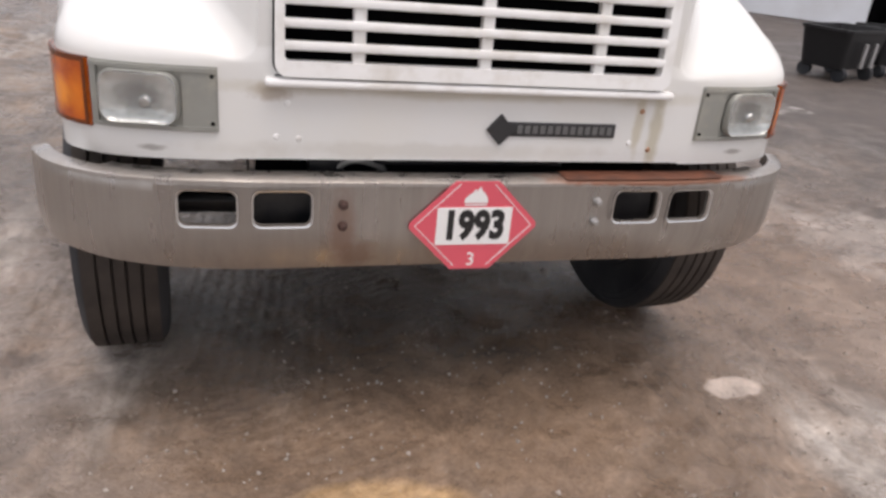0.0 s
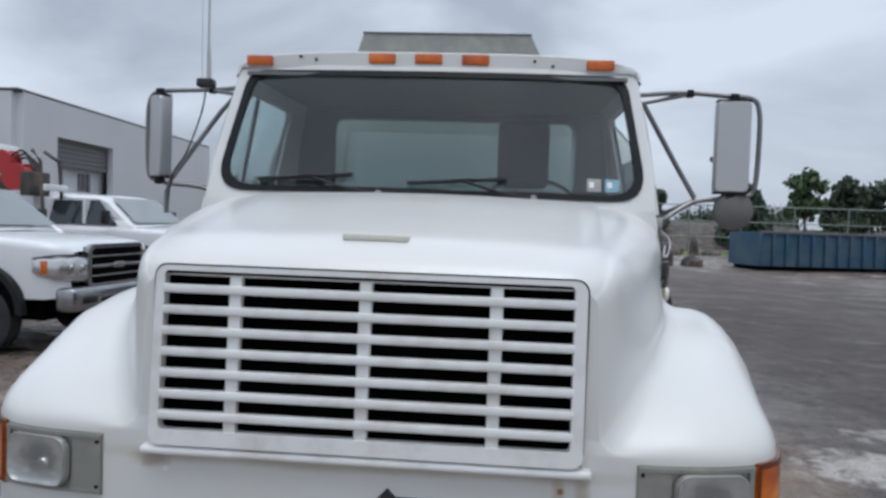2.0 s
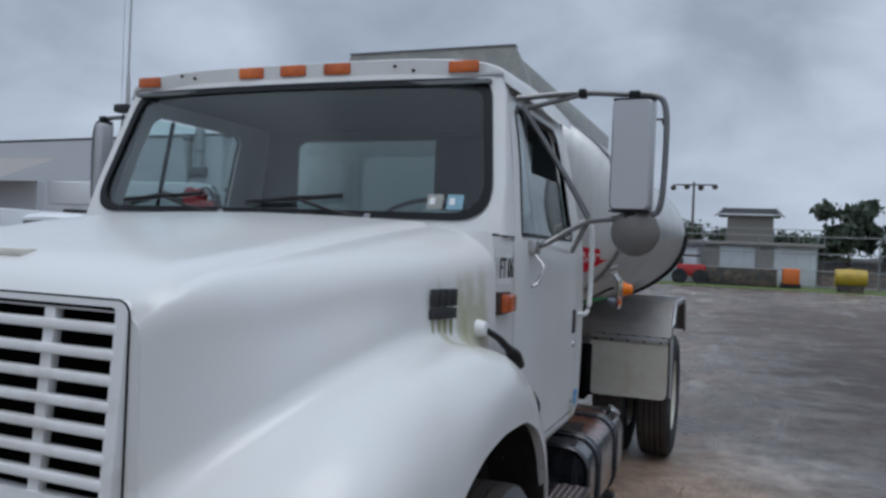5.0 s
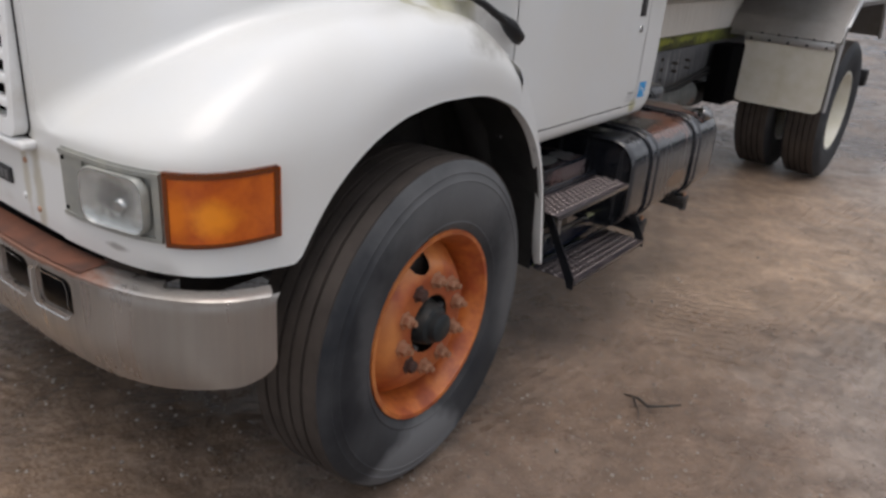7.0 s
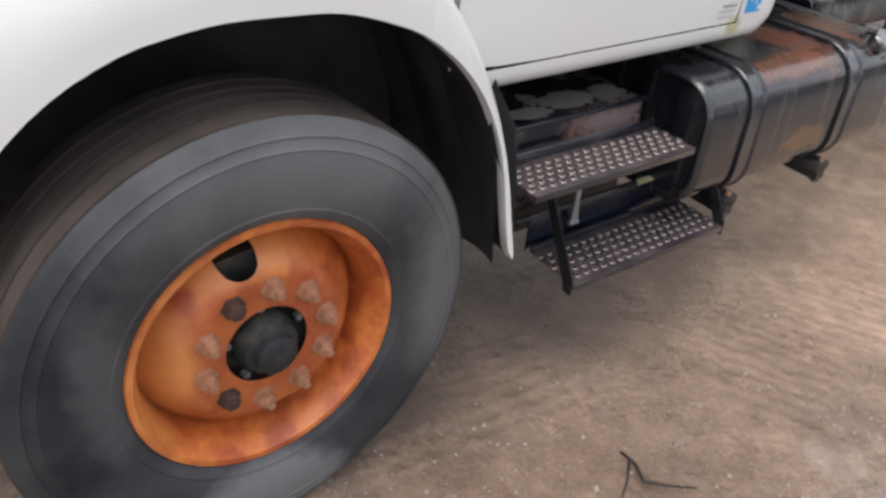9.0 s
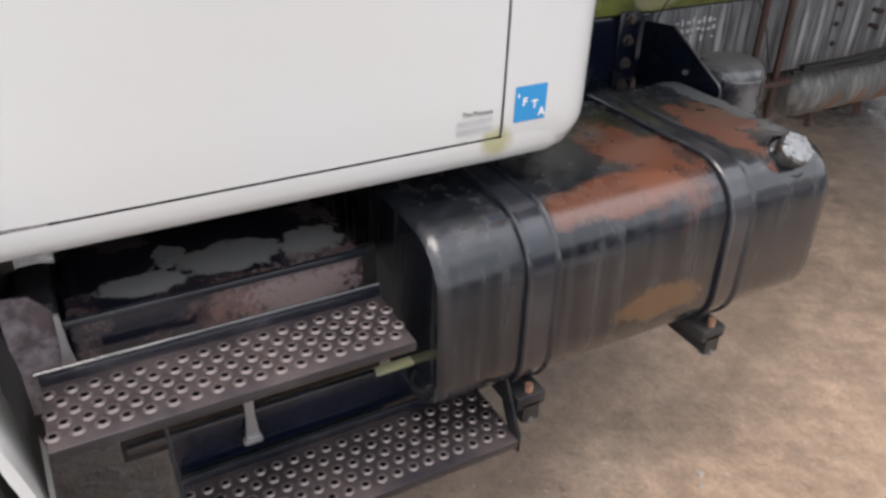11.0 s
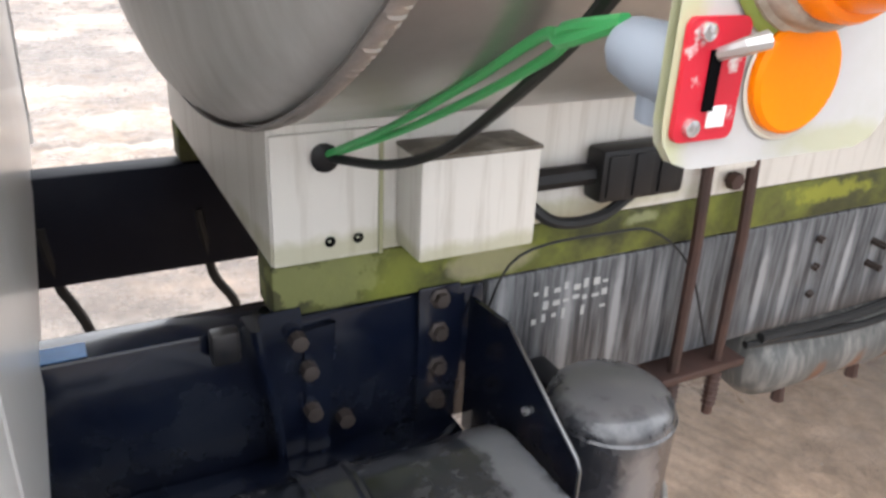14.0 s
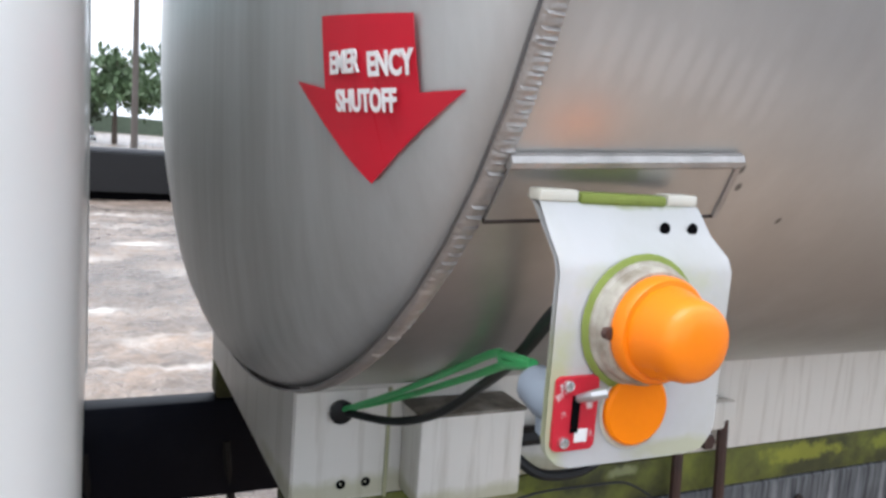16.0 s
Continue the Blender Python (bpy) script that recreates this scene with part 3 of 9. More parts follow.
# rust along the bumper's edge and bolts
stain(M["chrome"], (0.55, 0.02, 0.845), (0.33, 0.1, 0.016), (0.26, 0.10, 0.05), 0.8, 0.7, 0.25, 0.6, 20)
stain(M["chrome"], (-0.376, 0.0, 0.70), (0.035, 0.1, 0.10), (0.26, 0.13, 0.08), 0.5, 0.7, 0.4, 0.7, 24)
stain(M["chrome"], (-0.33, 0.0, 0.62), (0.05, 0.1, 0.04), (0.22, 0.13, 0.09), 0.5, 0.7, 0.4, 0.8, 30)
stain(M["white_panel"], (0.43, 3.2, 1.08), (0.2, 0.5, 0.02), (0.36, 0.36, 0.16), 0.5, 0.6, 0.4, 1.0, 20)
M["stone"] = material("gravel_stones", (0.32, 0.28, 0.245), 0.6, vary=0.35, scale=30, second=(0.20, 0.17, 0.145), amount=0.45, patch=6)


# ---- mesh helpers ----
def thing(name, label, category, place=(0, 0, 0), turn=0.0, group="", kind=""):
    ob = new(name)
    ob.matrix_basis = pose(*place, 0, 0, turn)
    ob.empty_display_size = 0.2
    return tagged(ob, label, category, group, kind)


def part(name, bm, mat, parent, label="", smooth=40):
    me = bpy.data.meshes.new(name)
    bmesh.ops.recalc_face_normals(bm, faces=bm.faces[:])
    bm.to_mesh(me)
    bm.free()
    for mt in (mat if isinstance(mat, (list, tuple)) else [mat]):
        me.materials.append(mt)
    if smooth:
        me.shade_smooth()
        me.set_sharp_from_angle(angle=radians(smooth))
    ob = new(name, me)
    ob.parent = parent
    if label:
        ob["label"] = label
    return ob


def box(x0, x1, y0, y1, z0, z1, bevel=0.0, bm=None, seg=2, m=None):
    own = bmesh.new()
    bmesh.ops.create_cube(own, size=1.0)
    for v in own.verts:
        v.co = Vector((x0 + (v.co.x + 0.5) * (x1 - x0), y0 + (v.co.y + 0.5) * (y1 - y0), z0 + (v.co.z + 0.5) * (z1 - z0)))
    if bevel:
        bmesh.ops.bevel(own, geom=own.edges[:], offset=bevel, segments=seg, affect="EDGES", profile=0.5)
    if m is not None:
        own.transform(m)
    return join(bm, own)


def join(bm, own):
    if bm is None:
        return own
    me = bpy.data.meshes.new("tmp")
    own.to_mesh(me)
    own.free()
    bm.from_mesh(me)
    bpy.data.meshes.remove(me)
    return bm


def loft(rows, bm=None, closed=False, cap=False):
    own = bmesh.new()
    vs = [[own.verts.new(p) for p in r] for r in rows]
    n = len(rows[0])
    for a, c in zip(vs, vs[1:]):
        for j in range(n if closed else n - 1):
            k = (j + 1) % n
            try:
                own.faces.new((a[j], a[k], c[k], c[j]))
            except ValueError:
                pass
    if cap and closed:
        own.faces.new(vs[0])
        own.faces.new(list(reversed(vs[-1])))
    bmesh.ops.remove_doubles(own, verts=own.verts[:], dist=1e-5)
    return join(bm, own)


def lathe(profile, centre=(0, 0, 0), axis="x", seg=32, bm=None):
    """profile: (radius, height along the axis)."""
    rows = []
    for i in range(seg + 1):
        a = 2 * math.pi * i / seg
        row = []
        for r, h in profile:
            u, v = r * math.cos(a), r * math.sin(a)
            p = {"x": (h, u, v), "y": (u, h, v), "z": (u, v, h)}[axis]
            row.append(Vector(p) + Vector(centre))
        rows.append(row)
    return loft(rows, bm)


def tube(points, r, seg=8, bm=None, caps=True):
    pts = [Vector(p) for p in points]
    rows = []
    up = Vector((0.13, 0.31, 0.94))
    for i, p in enumerate(pts):
        d = (pts[min(i + 1, len(pts) - 1)] - pts[max(i - 1, 0)]).normalized()
        u = d.cross(up)
        if u.length < 1e-3:
            u = d.cross(Vector((1, 0, 0)))
        u.normalize()
        v = d.cross(u)
        rr = r[i] if isinstance(r, (list, tuple)) else r
        rows.append([p + (u * math.cos(2 * math.pi * k / seg) + v * math.sin(2 * math.pi * k / seg)) * rr for k in range(seg)])
    return loft(rows, bm, closed=True, cap=caps)


def smooth_path(points, n=6):
    """Catmull-Rom through the points."""
    p = [Vector(q) for q in points]
    p = [p[0] * 2 - p[1]] + p + [p[-1] * 2 - p[-2]]
    out = []
    for i in range(1, len(p) - 2):
        for k in range(n):
            t = k / n
            a, b, c, d = p[i - 1:i + 3]
            out.append(0.5 * ((2 * b) + (c - a) * t + (2 * a - 5 * b + 4 * c - d) * t * t + (3 * b - a - 3 * c + d) * t ** 3))
    out.append(p[-2])
    return out


def rounded(x0, x1, y0, y1, r, n=5):
    """Outline of a rounded rectangle, counter-clockwise."""
    out = []
    for cx, cy, a0 in ((x1 - r, y1 - r, 0), (x0 + r, y1 - r, 90), (x0 + r, y0 + r, 180), (x1 - r, y0 + r, 270)):
        for k in range(n + 1):
            a = radians(a0 + 90 * k / n)
            out.append((cx + r * math.cos(a), cy + r * math.sin(a)))
    return out


def sheet(outer, holes, place, thick, bm=None):
    """A plate with openings. place(u, v, w) gives the point at depth w; thick: its thickness."""
    own = bmesh.new()
    loops = []
    for loop in [outer] + list(holes):
        vs = [own.verts.new((u, v, 0)) for u, v in loop]
        loops.append(vs)
        for a, c in zip(vs, vs[1:] + vs[:1]):
            own.edges.new((a, c))
    bmesh.ops.triangle_fill(own, edges=own.edges[:], use_beauty=True, normal=(0, 0, 1))
    faces = [tuple(v.index for v in f.verts) for f in own.faces] if own.verts.index_update() is None else []
    flat = [(v.co.x, v.co.y) for v in own.verts]
    rings = [[v.index for v in vs] for vs in loops]
    own.free()
    own = bmesh.new()
    top = [own.verts.new(place(u, v, 0)) for u, v in flat]
    low = [own.verts.new(place(u, v, thick)) for u, v in flat]
    for f in faces:
        own.faces.new([top[i] for i in f])
        own.faces.new([low[i] for i in reversed(f)])
    for ring in rings:
        for a, c in zip(ring, ring[1:] + ring[:1]):
            own.faces.new((top[a], top[c], low[c], low[a]))
    return join(bm, own)


def interp(table, y):
    """Smooth value from rows of (y, value)."""
    if y <= table[0][0]:
        return table[0][1]
    if y >= table[-1][0]:
        return table[-1][1]
    for i in range(len(table) - 1):
        (a, va), (c, vc) = table[i], table[i + 1]
        if a <= y <= c:
            t = (y - a) / (c - a)

            def slope(k):
                if k == 0:
                    return (table[1][1] - table[0][1]) / (table[1][0] - table[0][0])
                if k == len(table) - 1:
                    return (table[-1][1] - table[-2][1]) / (table[-1][0] - table[-2][0])
                d0 = (table[k][1] - table[k - 1][1]) / (table[k][0] - table[k - 1][0])
                d1 = (table[k + 1][1] - table[k][1]) / (table[k + 1][0] - table[k][0])
                return 0 if d0 * d1 <= 0 else 2 * d0 * d1 / (d0 + d1)
            h = c - a
            return (va * (1 + 2 * t) * (1 - t) ** 2 + slope(i) * h * t * (1 - t) ** 2
                    + vc * t * t * (3 - 2 * t) + slope(i + 1) * h * t * t * (t - 1))


def text(body, size, mat, place, parent, depth=0.0008, name="lettering", align="CENTER", squeeze=1.0, bold=0.0):
    """Raised lettering; place: its pose, with x along the line and z out of the surface."""
    cu = bpy.data.curves.new("tmp_text", "FONT")
    cu.body, cu.size, cu.extrude, cu.align_x, cu.align_y = body, size, depth, align, "CENTER"
    cu.resolution_u, cu.offset = 3, bold
    ob = bpy.data.objects.new("tmp_text", cu)
    scene.collection.objects.link(ob)
    me = bpy.data.meshes.new_from_object(ob.evaluated_get(bpy.context.evaluated_depsgraph_get()))
    bpy.data.objects.remove(ob)
    bpy.data.curves.remove(cu)
    me.transform(place @ Matrix.Diagonal((squeeze, 1, 1, 1)))
    me.materials.clear()
    me.materials.append(mat)
    o = new(name, me)
    o.parent = parent
    return o


def facing(origin, right, up):
    """A pose whose x runs along right and y along up."""
    r = Vector(right).normalized()
    u = (Vector(up) - r * Vector(up).dot(r)).normalized()
    n = r.cross(u)
    m = Matrix((r, u, n)).transposed().to_4x4()
    m.translation = Vector(origin)
    return m

# ---- the ground ----
LATTICE = np.random.RandomState(7).uniform(-1, 1, (256, 256))


def lumps(x, y, scale, octaves=4, seed=0, gain=0.5):
    """Smooth lattice noise in octaves, for numbers or arrays."""
    total, amp = 0.0, 1.0
    for o in range(octaves):
        u, v = np.asarray(x) * scale + 37.1 * o + seed, np.asarray(y) * scale + 11.7 * o + 2.3 * seed
        i, j = np.floor(u).astype(int), np.floor(v).astype(int)
        fu, fv = u - i, v - j
        fu, fv = fu * fu * (3 - 2 * fu), fv * fv * (3 - 2 * fv)
        p, q = i % 256, j % 256
        p1, q1 = (p + 1) % 256, (q + 1) % 256
        low = LATTICE[p, q] * (1 - fu) + LATTICE[p1, q] * fu
        top = LATTICE[p, q1] * (1 - fu) + LATTICE[p1, q1] * fu
        total = total + amp * (low * (1 - fv) + top * fv)
        amp, scale = amp * gain, scale * 2.03
    return total


def ground_height(x, y):
    """Trodden mud: broad dips, lumps, wheel tracks along the truck and a few across its nose."""
    x, y = np.asarray(x, float), np.asarray(y, float)
    far = np.hypot(np.maximum(np.abs(x) - 1.3, 0), np.maximum(np.abs(y - 3.2) - 3.4, 0))
    open_yard = np.clip((far - 0.15) / 1.5, 0, 1)
    h = 0.030 * lumps(x, y, 0.35, 2, 1) * (0.3 + 0.7 * open_yard)
    rough = np.clip(0.5 + 0.9 * lumps(x, y, 0.55, 2, 5) + 0.35 * (x < -1.0), 0.12, 1.2)
    h = h + 0.020 * rough * lumps(x, y, 3.1, 4, 9, 0.6)
    h = h + 0.020 * rough * (0.4 - np.abs(lumps(x, y, 6.0, 3, 3, 0.6)))
    wob = 0.05 * lumps(x, y, 0.8, 2, 12)
    along = np.clip(lumps(x * 2.2 + wob, y * 0.12, 1.0, 2, 21) * 2, 0, 1) * np.clip((x - 0.2) / 0.6, 0, 1)
    h = h + 0.0055 * along * np.sin((x + wob) * 2 * math.pi / 0.055)
    d = x * 0.80 - y * 0.60 + wob
    across = np.clip(lumps(d * 2.0, (x * 0.6 + y * 0.8) * 0.2, 1.0, 2, 31) * 2, 0, 1) * np.clip(1.6 - np.hypot(x - 1.3, y - 0.4) / 1.3, 0, 1)
    h = h + 0.005 * across * np.sin(d * 2 * math.pi / 0.06)
    dip = 0.030 * np.exp(-((x + 1.03) ** 2 + (y - 0.85) ** 2) / 0.5)
    level = sum(np.exp(-((x - wx) ** 2 + (y - wy) ** 2) / 0.06) for wx, wy in ((1.03, 0.9), (-1.03, 0.87), (0.72, 5.83), (1.08, 5.83)))
    return h * (1 - np.clip(level, 0, 1)) - 0.004 - 0.022 * (1 - open_yard) - dip


def spread(lo, hi, step):
    """Even steps from lo to hi, then ever wider ones out to the horizon."""
    mid = list(np.arange(lo, hi, step))
    left, right, k = [lo], [mid[-1]], step
    while right[-1] < 1400:
        k = min(k * 1.11, 60)
        left.append(left[-1] - k)
        right.append(right[-1] + k)
    return np.array(left[:0:-1] + mid + right[1:])


gx, gy = spread(-3.4, 4.6, 0.027), spread(-2.2, 6.6, 0.027)
px, py = np.meshgrid(gx, gy)
pz = ground_height(px, py)
ground_mesh = bpy.data.meshes.new("ground")
cols, n_rows = len(gx), len(gy)
corner = (np.arange(n_rows - 1)[:, None] * cols + np.arange(cols - 1)[None]).ravel()
ground_mesh.from_pydata(np.stack([px, py, pz], -1).reshape(-1, 3).tolist(), [], np.stack([corner, corner + 1, corner + cols + 1, corner + cols], -1).tolist())
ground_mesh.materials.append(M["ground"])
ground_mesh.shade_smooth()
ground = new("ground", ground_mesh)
tagged(ground, "wet brown gravel and mud yard with tyre tracks", "ground", kind="structure")


# ---- the tank truck ----
truck = thing("tank_truck", "white two-axle fuel tank truck with stainless elliptical tank, wet and weathered", "truck")


# hood and fenders: one moulded shell
def hood_half_width(y):
    return interp(((0.05, 0.585), (0.07, 0.61), (0.12, 0.643), (0.3, 0.718), (0.6, 0.812), (0.8, 0.860), (0.94, 0.90), (1.3, 0.965)), y)


def hood_top(y):
    return interp(((0.05, 1.545), (0.07, 1.57), (0.11, 1.60), (0.21, 1.640), (0.4, 1.672), (0.7, 1.72), (1.0, 1.765), (1.3, 1.80)), y)


def fender_out(y):
    return interp(((0.045, 0.66), (0.052, 0.76), (0.065, 0.86), (0.085, 0.94), (0.115, 1.003), (0.15, 1.045), (0.2, 1.078), (0.27, 1.098), (0.36, 1.11), (0.6, 1.137), (0.95, 1.152), (1.35, 1.14), (1.58, 1.125)), y)


def fender_top(y):
    return interp(((0.045, 1.135), (0.065, 1.16), (0.11, 1.195), (0.2, 1.255), (0.3, 1.305), (0.45, 1.365), (0.65, 1.41), (0.9, 1.43), (1.08, 1.405), (1.22, 1.33), (1.33, 1.21), (1.43, 1.06), (1.51, 0.88), (1.56, 0.68), (1.585, 0.52)), y)


def fender_low(y):
    return interp(((0.045, 0.882), (0.3, 0.868), (0.385, 0.862), (0.40, 0.868), (0.44, 0.93), (0.49, 1.005), (0.57, 1.085), (0.65, 1.138), (0.756, 1.18), (0.9, 1.20), (1.05, 1.195), (1.235, 1.142), (1.33, 1.08), (1.42, 0.985), (1.49, 0.853), (1.53, 0.707), (1.555, 0.55), (1.585, 0.49)), y)


def back(y):
    """The nose lies a little behind the bumper's face."""
    return y + 0.022 * max(0.0, 1 - y / 0.4)


def hood_section(y):
    zt, xs, zf, xf, zl = hood_top(y), hood_half_width(y), fender_top(y), fender_out(y), fender_low(y)
    xc = 0.575 + 0.09 * y
    xc = min(xc, xs - 0.03)
    pts = [(xc * k / 6, zt + 0.018 * (1 - (k / 6) ** 2)) for k in range(7)]
    drop = 0.012
    pts.append((xc + 0.012, zt - drop))
    rs = max(0.02, min(0.15, (xs - xc) * 1.0 + 0.02, (zt - zf) * 0.42)) if y < 1.31 else 0.05
    if xs > xc + 0.05:
        sx0 = xc + 0.03
    else:
        sx0 = xc + 0.015
    for k in range(9):
        a = math.pi / 2 * k / 8
        pts.append((sx0 + (xs - sx0) * math.sin(a), zt - drop - 0.004 - rs * (1 - math.cos(a))))
    zb = zt - drop - 0.004 - rs
    zf_in = min(zf, zb - 0.06)
    fill = min(0.055, (zb - zf_in) * 0.6)
    room = max(xf - xs, 0.03)
    ff = min(fill, room * 0.55)
    lean = 0.012 + 0.030 * max(0.0, min(1.0, (y - 0.08) / 0.25, (0.80 - y) / 0.25))
    lean = min(lean, room * 0.35 + 0.006)
    for k in range(1, 4):
        pts.append((xs + lean * k / 3, zb + (zf_in + fill - zb) * k / 3))
    x0 = xs + lean
    for k in range(1, 7):
        a = math.pi / 2 * k / 6
        pts.append((x0 + ff * (1 - math.cos(a)), zf_in + fill * (1 - math.sin(a))))
    rz = min(0.30, max(0.012, zf_in - zl - 0.045))
    if y < 0.6:
        flat = max(0.02, zf_in - 1.124)
        rz = min(rz, flat + (rz - flat) * max(0.0, min(1.0, (y - 0.25) / 0.35))) if rz > flat else rz
    fx = x0 + ff
    for k in range(1, 11):
        a = math.pi / 2 * k / 10
        pts.append((fx + (xf - fx) * math.sin(a) ** (0.82 if y > 0.6 else 0.66), zf_in - rz * (1 - math.cos(a))))
    ze = zf_in - rz
    for k in range(1, 5):
        pts.append((xf, ze + (zl - ze) * k / 4))
    pts.append((xf - 0.012, zl - 0.004))
    pts.append((xf - 0.035, zl + 0.004))
    return pts


ys = [0.046, 0.05, 0.056, 0.065, 0.075, 0.09, 0.11, 0.14, 0.17, 0.21, 0.26, 0.31, 0.36, 0.385, 0.395, 0.41] + [0.43 + 0.035 * i for i in range(25)] + [1.30]
half = [[(x, back(y), z) for x, z in hood_section(y)] for y in ys]
bm = loft([list(reversed([(-x, yy, z) for x, yy, z in r]))[:-1] + r for r in half])
first = half[0]
cap = bmesh.new()
for a, c in zip(first, first[1:-2]):
    if abs(a[2] - c[2]) > 1e-4 and 1.13 < (a[2] + c[2]) / 2 < 1.54:
        for s in (1, -1):
            cap.faces.new([cap.verts.new((s * px, back(0.046), pz)) for px, pz in ((0.540, a[2]), (a[0], a[2]), (c[0], c[2]), (0.540, c[2]))])
    elif abs(a[2] - c[2]) > 1e-4:
        vs = [cap.verts.new((px, back(0.046), pz)) for px, pz in ((a[0], a[2]), (-a[0], a[2]), (-c[0], c[2]), (c[0], c[2]))]
        cap.faces.new(vs)
bm = join(bm, cap)
bmesh.ops.remove_doubles(bm, verts=bm.verts[:], dist=2e-4)
hood = part("hood", bm, M["white"], truck, "white moulded hood with round fenders, dirt stained", smooth=50)
rows = []
for y in (1.28, 1.34, 1.40, 1.455):
    k = 0.992 - 0.05 * (y - 1.28)
    rows.append([(x * k, y, min(z - 0.006, 1.778)) for x, z in hood_section(1.30)[:24]])
part("cowl", loft([list(reversed([(-x, yy, z) for x, yy, z in r]))[:-1] + r for r in rows]), M["white"], truck, "white cowl below the windshield", smooth=50)
def hood_edge(z):
    """How wide the hood's rear edge is at height z."""
    sec = hood_section(1.30)[8:22]
    for (xa, za), (xb, zb) in zip(sec, sec[1:]):
        if zb <= z <= za:
            return xa + (xb - xa) * (za - z) / max(1e-6, za - zb)
    return sec[0][0] if z > sec[0][1] else sec[-1][0]


# the strip of each fender behind its wheel
for sx in (1, -1):
    rows = []
    for i in range(15):
        y = 1.285 + 0.30 * i / 14
        zt, zl, xf = fender_top(y), fender_low(y), fender_out(y)
        xi = 0.985
        row = [(xi, zt + 0.03), (xi + 0.05, zt + 0.012), (xf - 0.05, zt), (xf - 0.015, zt - 0.02), (xf, zt - 0.05 if zt - zl > 0.07 else (zt + zl) / 2), (xf, zl), (xf - 0.03, zl - 0.004), (xf - 0.035, zl + 0.01)]
        rows.append([(sx * x, y, z) for x, z in row])
    part("fender_tail", loft(rows), M["white"], hood)
M["guard"] = material("weathered_rubber_guard", (0.012, 0.012, 0.012), 0.65, vary=0.3, scale=8, second=(0.045, 0.043, 0.041), amount=0.36, patch=6, soft=0.2)
# inner arches
for sx in (1, -1):
    rows = []
    for i in range(21):
        y = 0.40 + 1.18 * i / 20
        zl = fender_low(y)
        rows.append([(sx * x, y, z) for x, z in ((fender_out(y) - 0.012, zl + 0.003), (0.95, zl + 0.05), (0.62, zl + 0.10), (0.60, 0.55))])
    part("wheel_arch_liner", loft(rows), M["guard"], truck, "dark inner wheel arch")
    rows = [[(sx * x, 1.560 + 0.02 * (z < 0.8), z) for x in (0.55, 0.95, x1)] for z, x1 in ((0.50, 1.112), (0.7, 1.112), (0.86, 1.10), (0.95, 1.0), (1.2, 0.99))]
    part("splash_guard", loft(rows), M["guard"], truck, "grey-black rubber splash guard behind the wheel")
    rows = [[(sx * x, 1.548 - 0.30 * max(0, q - 0.42) ** 1.3 + (0.018 * math.sin(x * 26 + q * 2.4) - 0.018) * (0.5 + q), 0.48 + 0.66 * q) for x in [0.62 + 0.485 * c / 18 for c in range(19)]] for q in [c / 14 for c in range(15)]]
    part("splash_fold", loft(rows), M["guard"], truck, "rippled rubber inner fender", smooth=80)

def gshift(own):
    """The grille leans back with the nose."""
    for v in own.verts:
        v.co.y += 0.020 + (v.co.z - 1.10) * 0.07
    return own


# grille: white frame, slats and four posts over near-black sheets that paint the opening's shade
grille = part("grille_backing", gshift(box(-0.56, 0.56, 0.13, 0.14, 1.09, 1.56)), M["dark"], truck, "near-black sheet painting the shade behind the grille")
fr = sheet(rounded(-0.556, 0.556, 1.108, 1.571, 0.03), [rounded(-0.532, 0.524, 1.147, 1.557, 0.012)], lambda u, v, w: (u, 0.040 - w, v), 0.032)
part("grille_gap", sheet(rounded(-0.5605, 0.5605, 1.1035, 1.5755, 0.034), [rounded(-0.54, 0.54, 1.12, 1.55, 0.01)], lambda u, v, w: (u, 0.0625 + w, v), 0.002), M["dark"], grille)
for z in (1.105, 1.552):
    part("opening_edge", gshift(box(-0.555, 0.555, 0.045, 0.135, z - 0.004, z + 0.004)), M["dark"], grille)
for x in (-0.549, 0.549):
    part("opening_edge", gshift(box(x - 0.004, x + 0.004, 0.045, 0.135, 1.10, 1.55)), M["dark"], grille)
part("radiator_core", gshift(box(-0.50, 0.50, 0.125, 0.129, 1.12, 1.50)), M["dark"], grille, "radiator core blackened with painted shade")
part("grille_frame", gshift(fr), M["grille_white"], grille, "white grille surround")
part("grille_lip", gshift(box(-0.580, 0.580, 0.010, 0.05, 1.080, 1.1025, 0.009, seg=3)), M["grille_white"], grille)
for k in range(7):
    z = 1.1845 + 0.0543 * k
    part("slat", gshift(box(-0.535, 0.530, 0.006, 0.034, z - 0.0110, z + 0.0110, 0.0045)), M["grille_white"], grille)
for x in (-0.345, -0.004, 0.330):
    part("post", gshift(box(x - 0.0165, x + 0.0165, 0.015, 0.040, 1.140, 1.562, 0.004)), M["grille_white"], grille)

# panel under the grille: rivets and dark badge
for x, z in ((-0.55, 0.943), (-0.492, 0.939), (-0.522, 1.033), (0.506, 1.038), (0.480, 0.942), (0.548, 0.922)):
    part("bolt_head", lathe([(0, -0.008), (0.006, -0.007), (0.010, 0.0)], (x, 0.068, z), "y", 10), M["grille_white"] if x < 0.5 else M["rust_nut"], hood)
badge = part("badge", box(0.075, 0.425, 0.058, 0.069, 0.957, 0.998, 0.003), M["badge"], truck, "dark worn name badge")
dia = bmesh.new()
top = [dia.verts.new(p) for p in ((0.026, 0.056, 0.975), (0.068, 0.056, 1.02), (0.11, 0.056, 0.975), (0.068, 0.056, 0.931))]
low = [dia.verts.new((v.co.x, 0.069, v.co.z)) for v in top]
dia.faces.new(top)
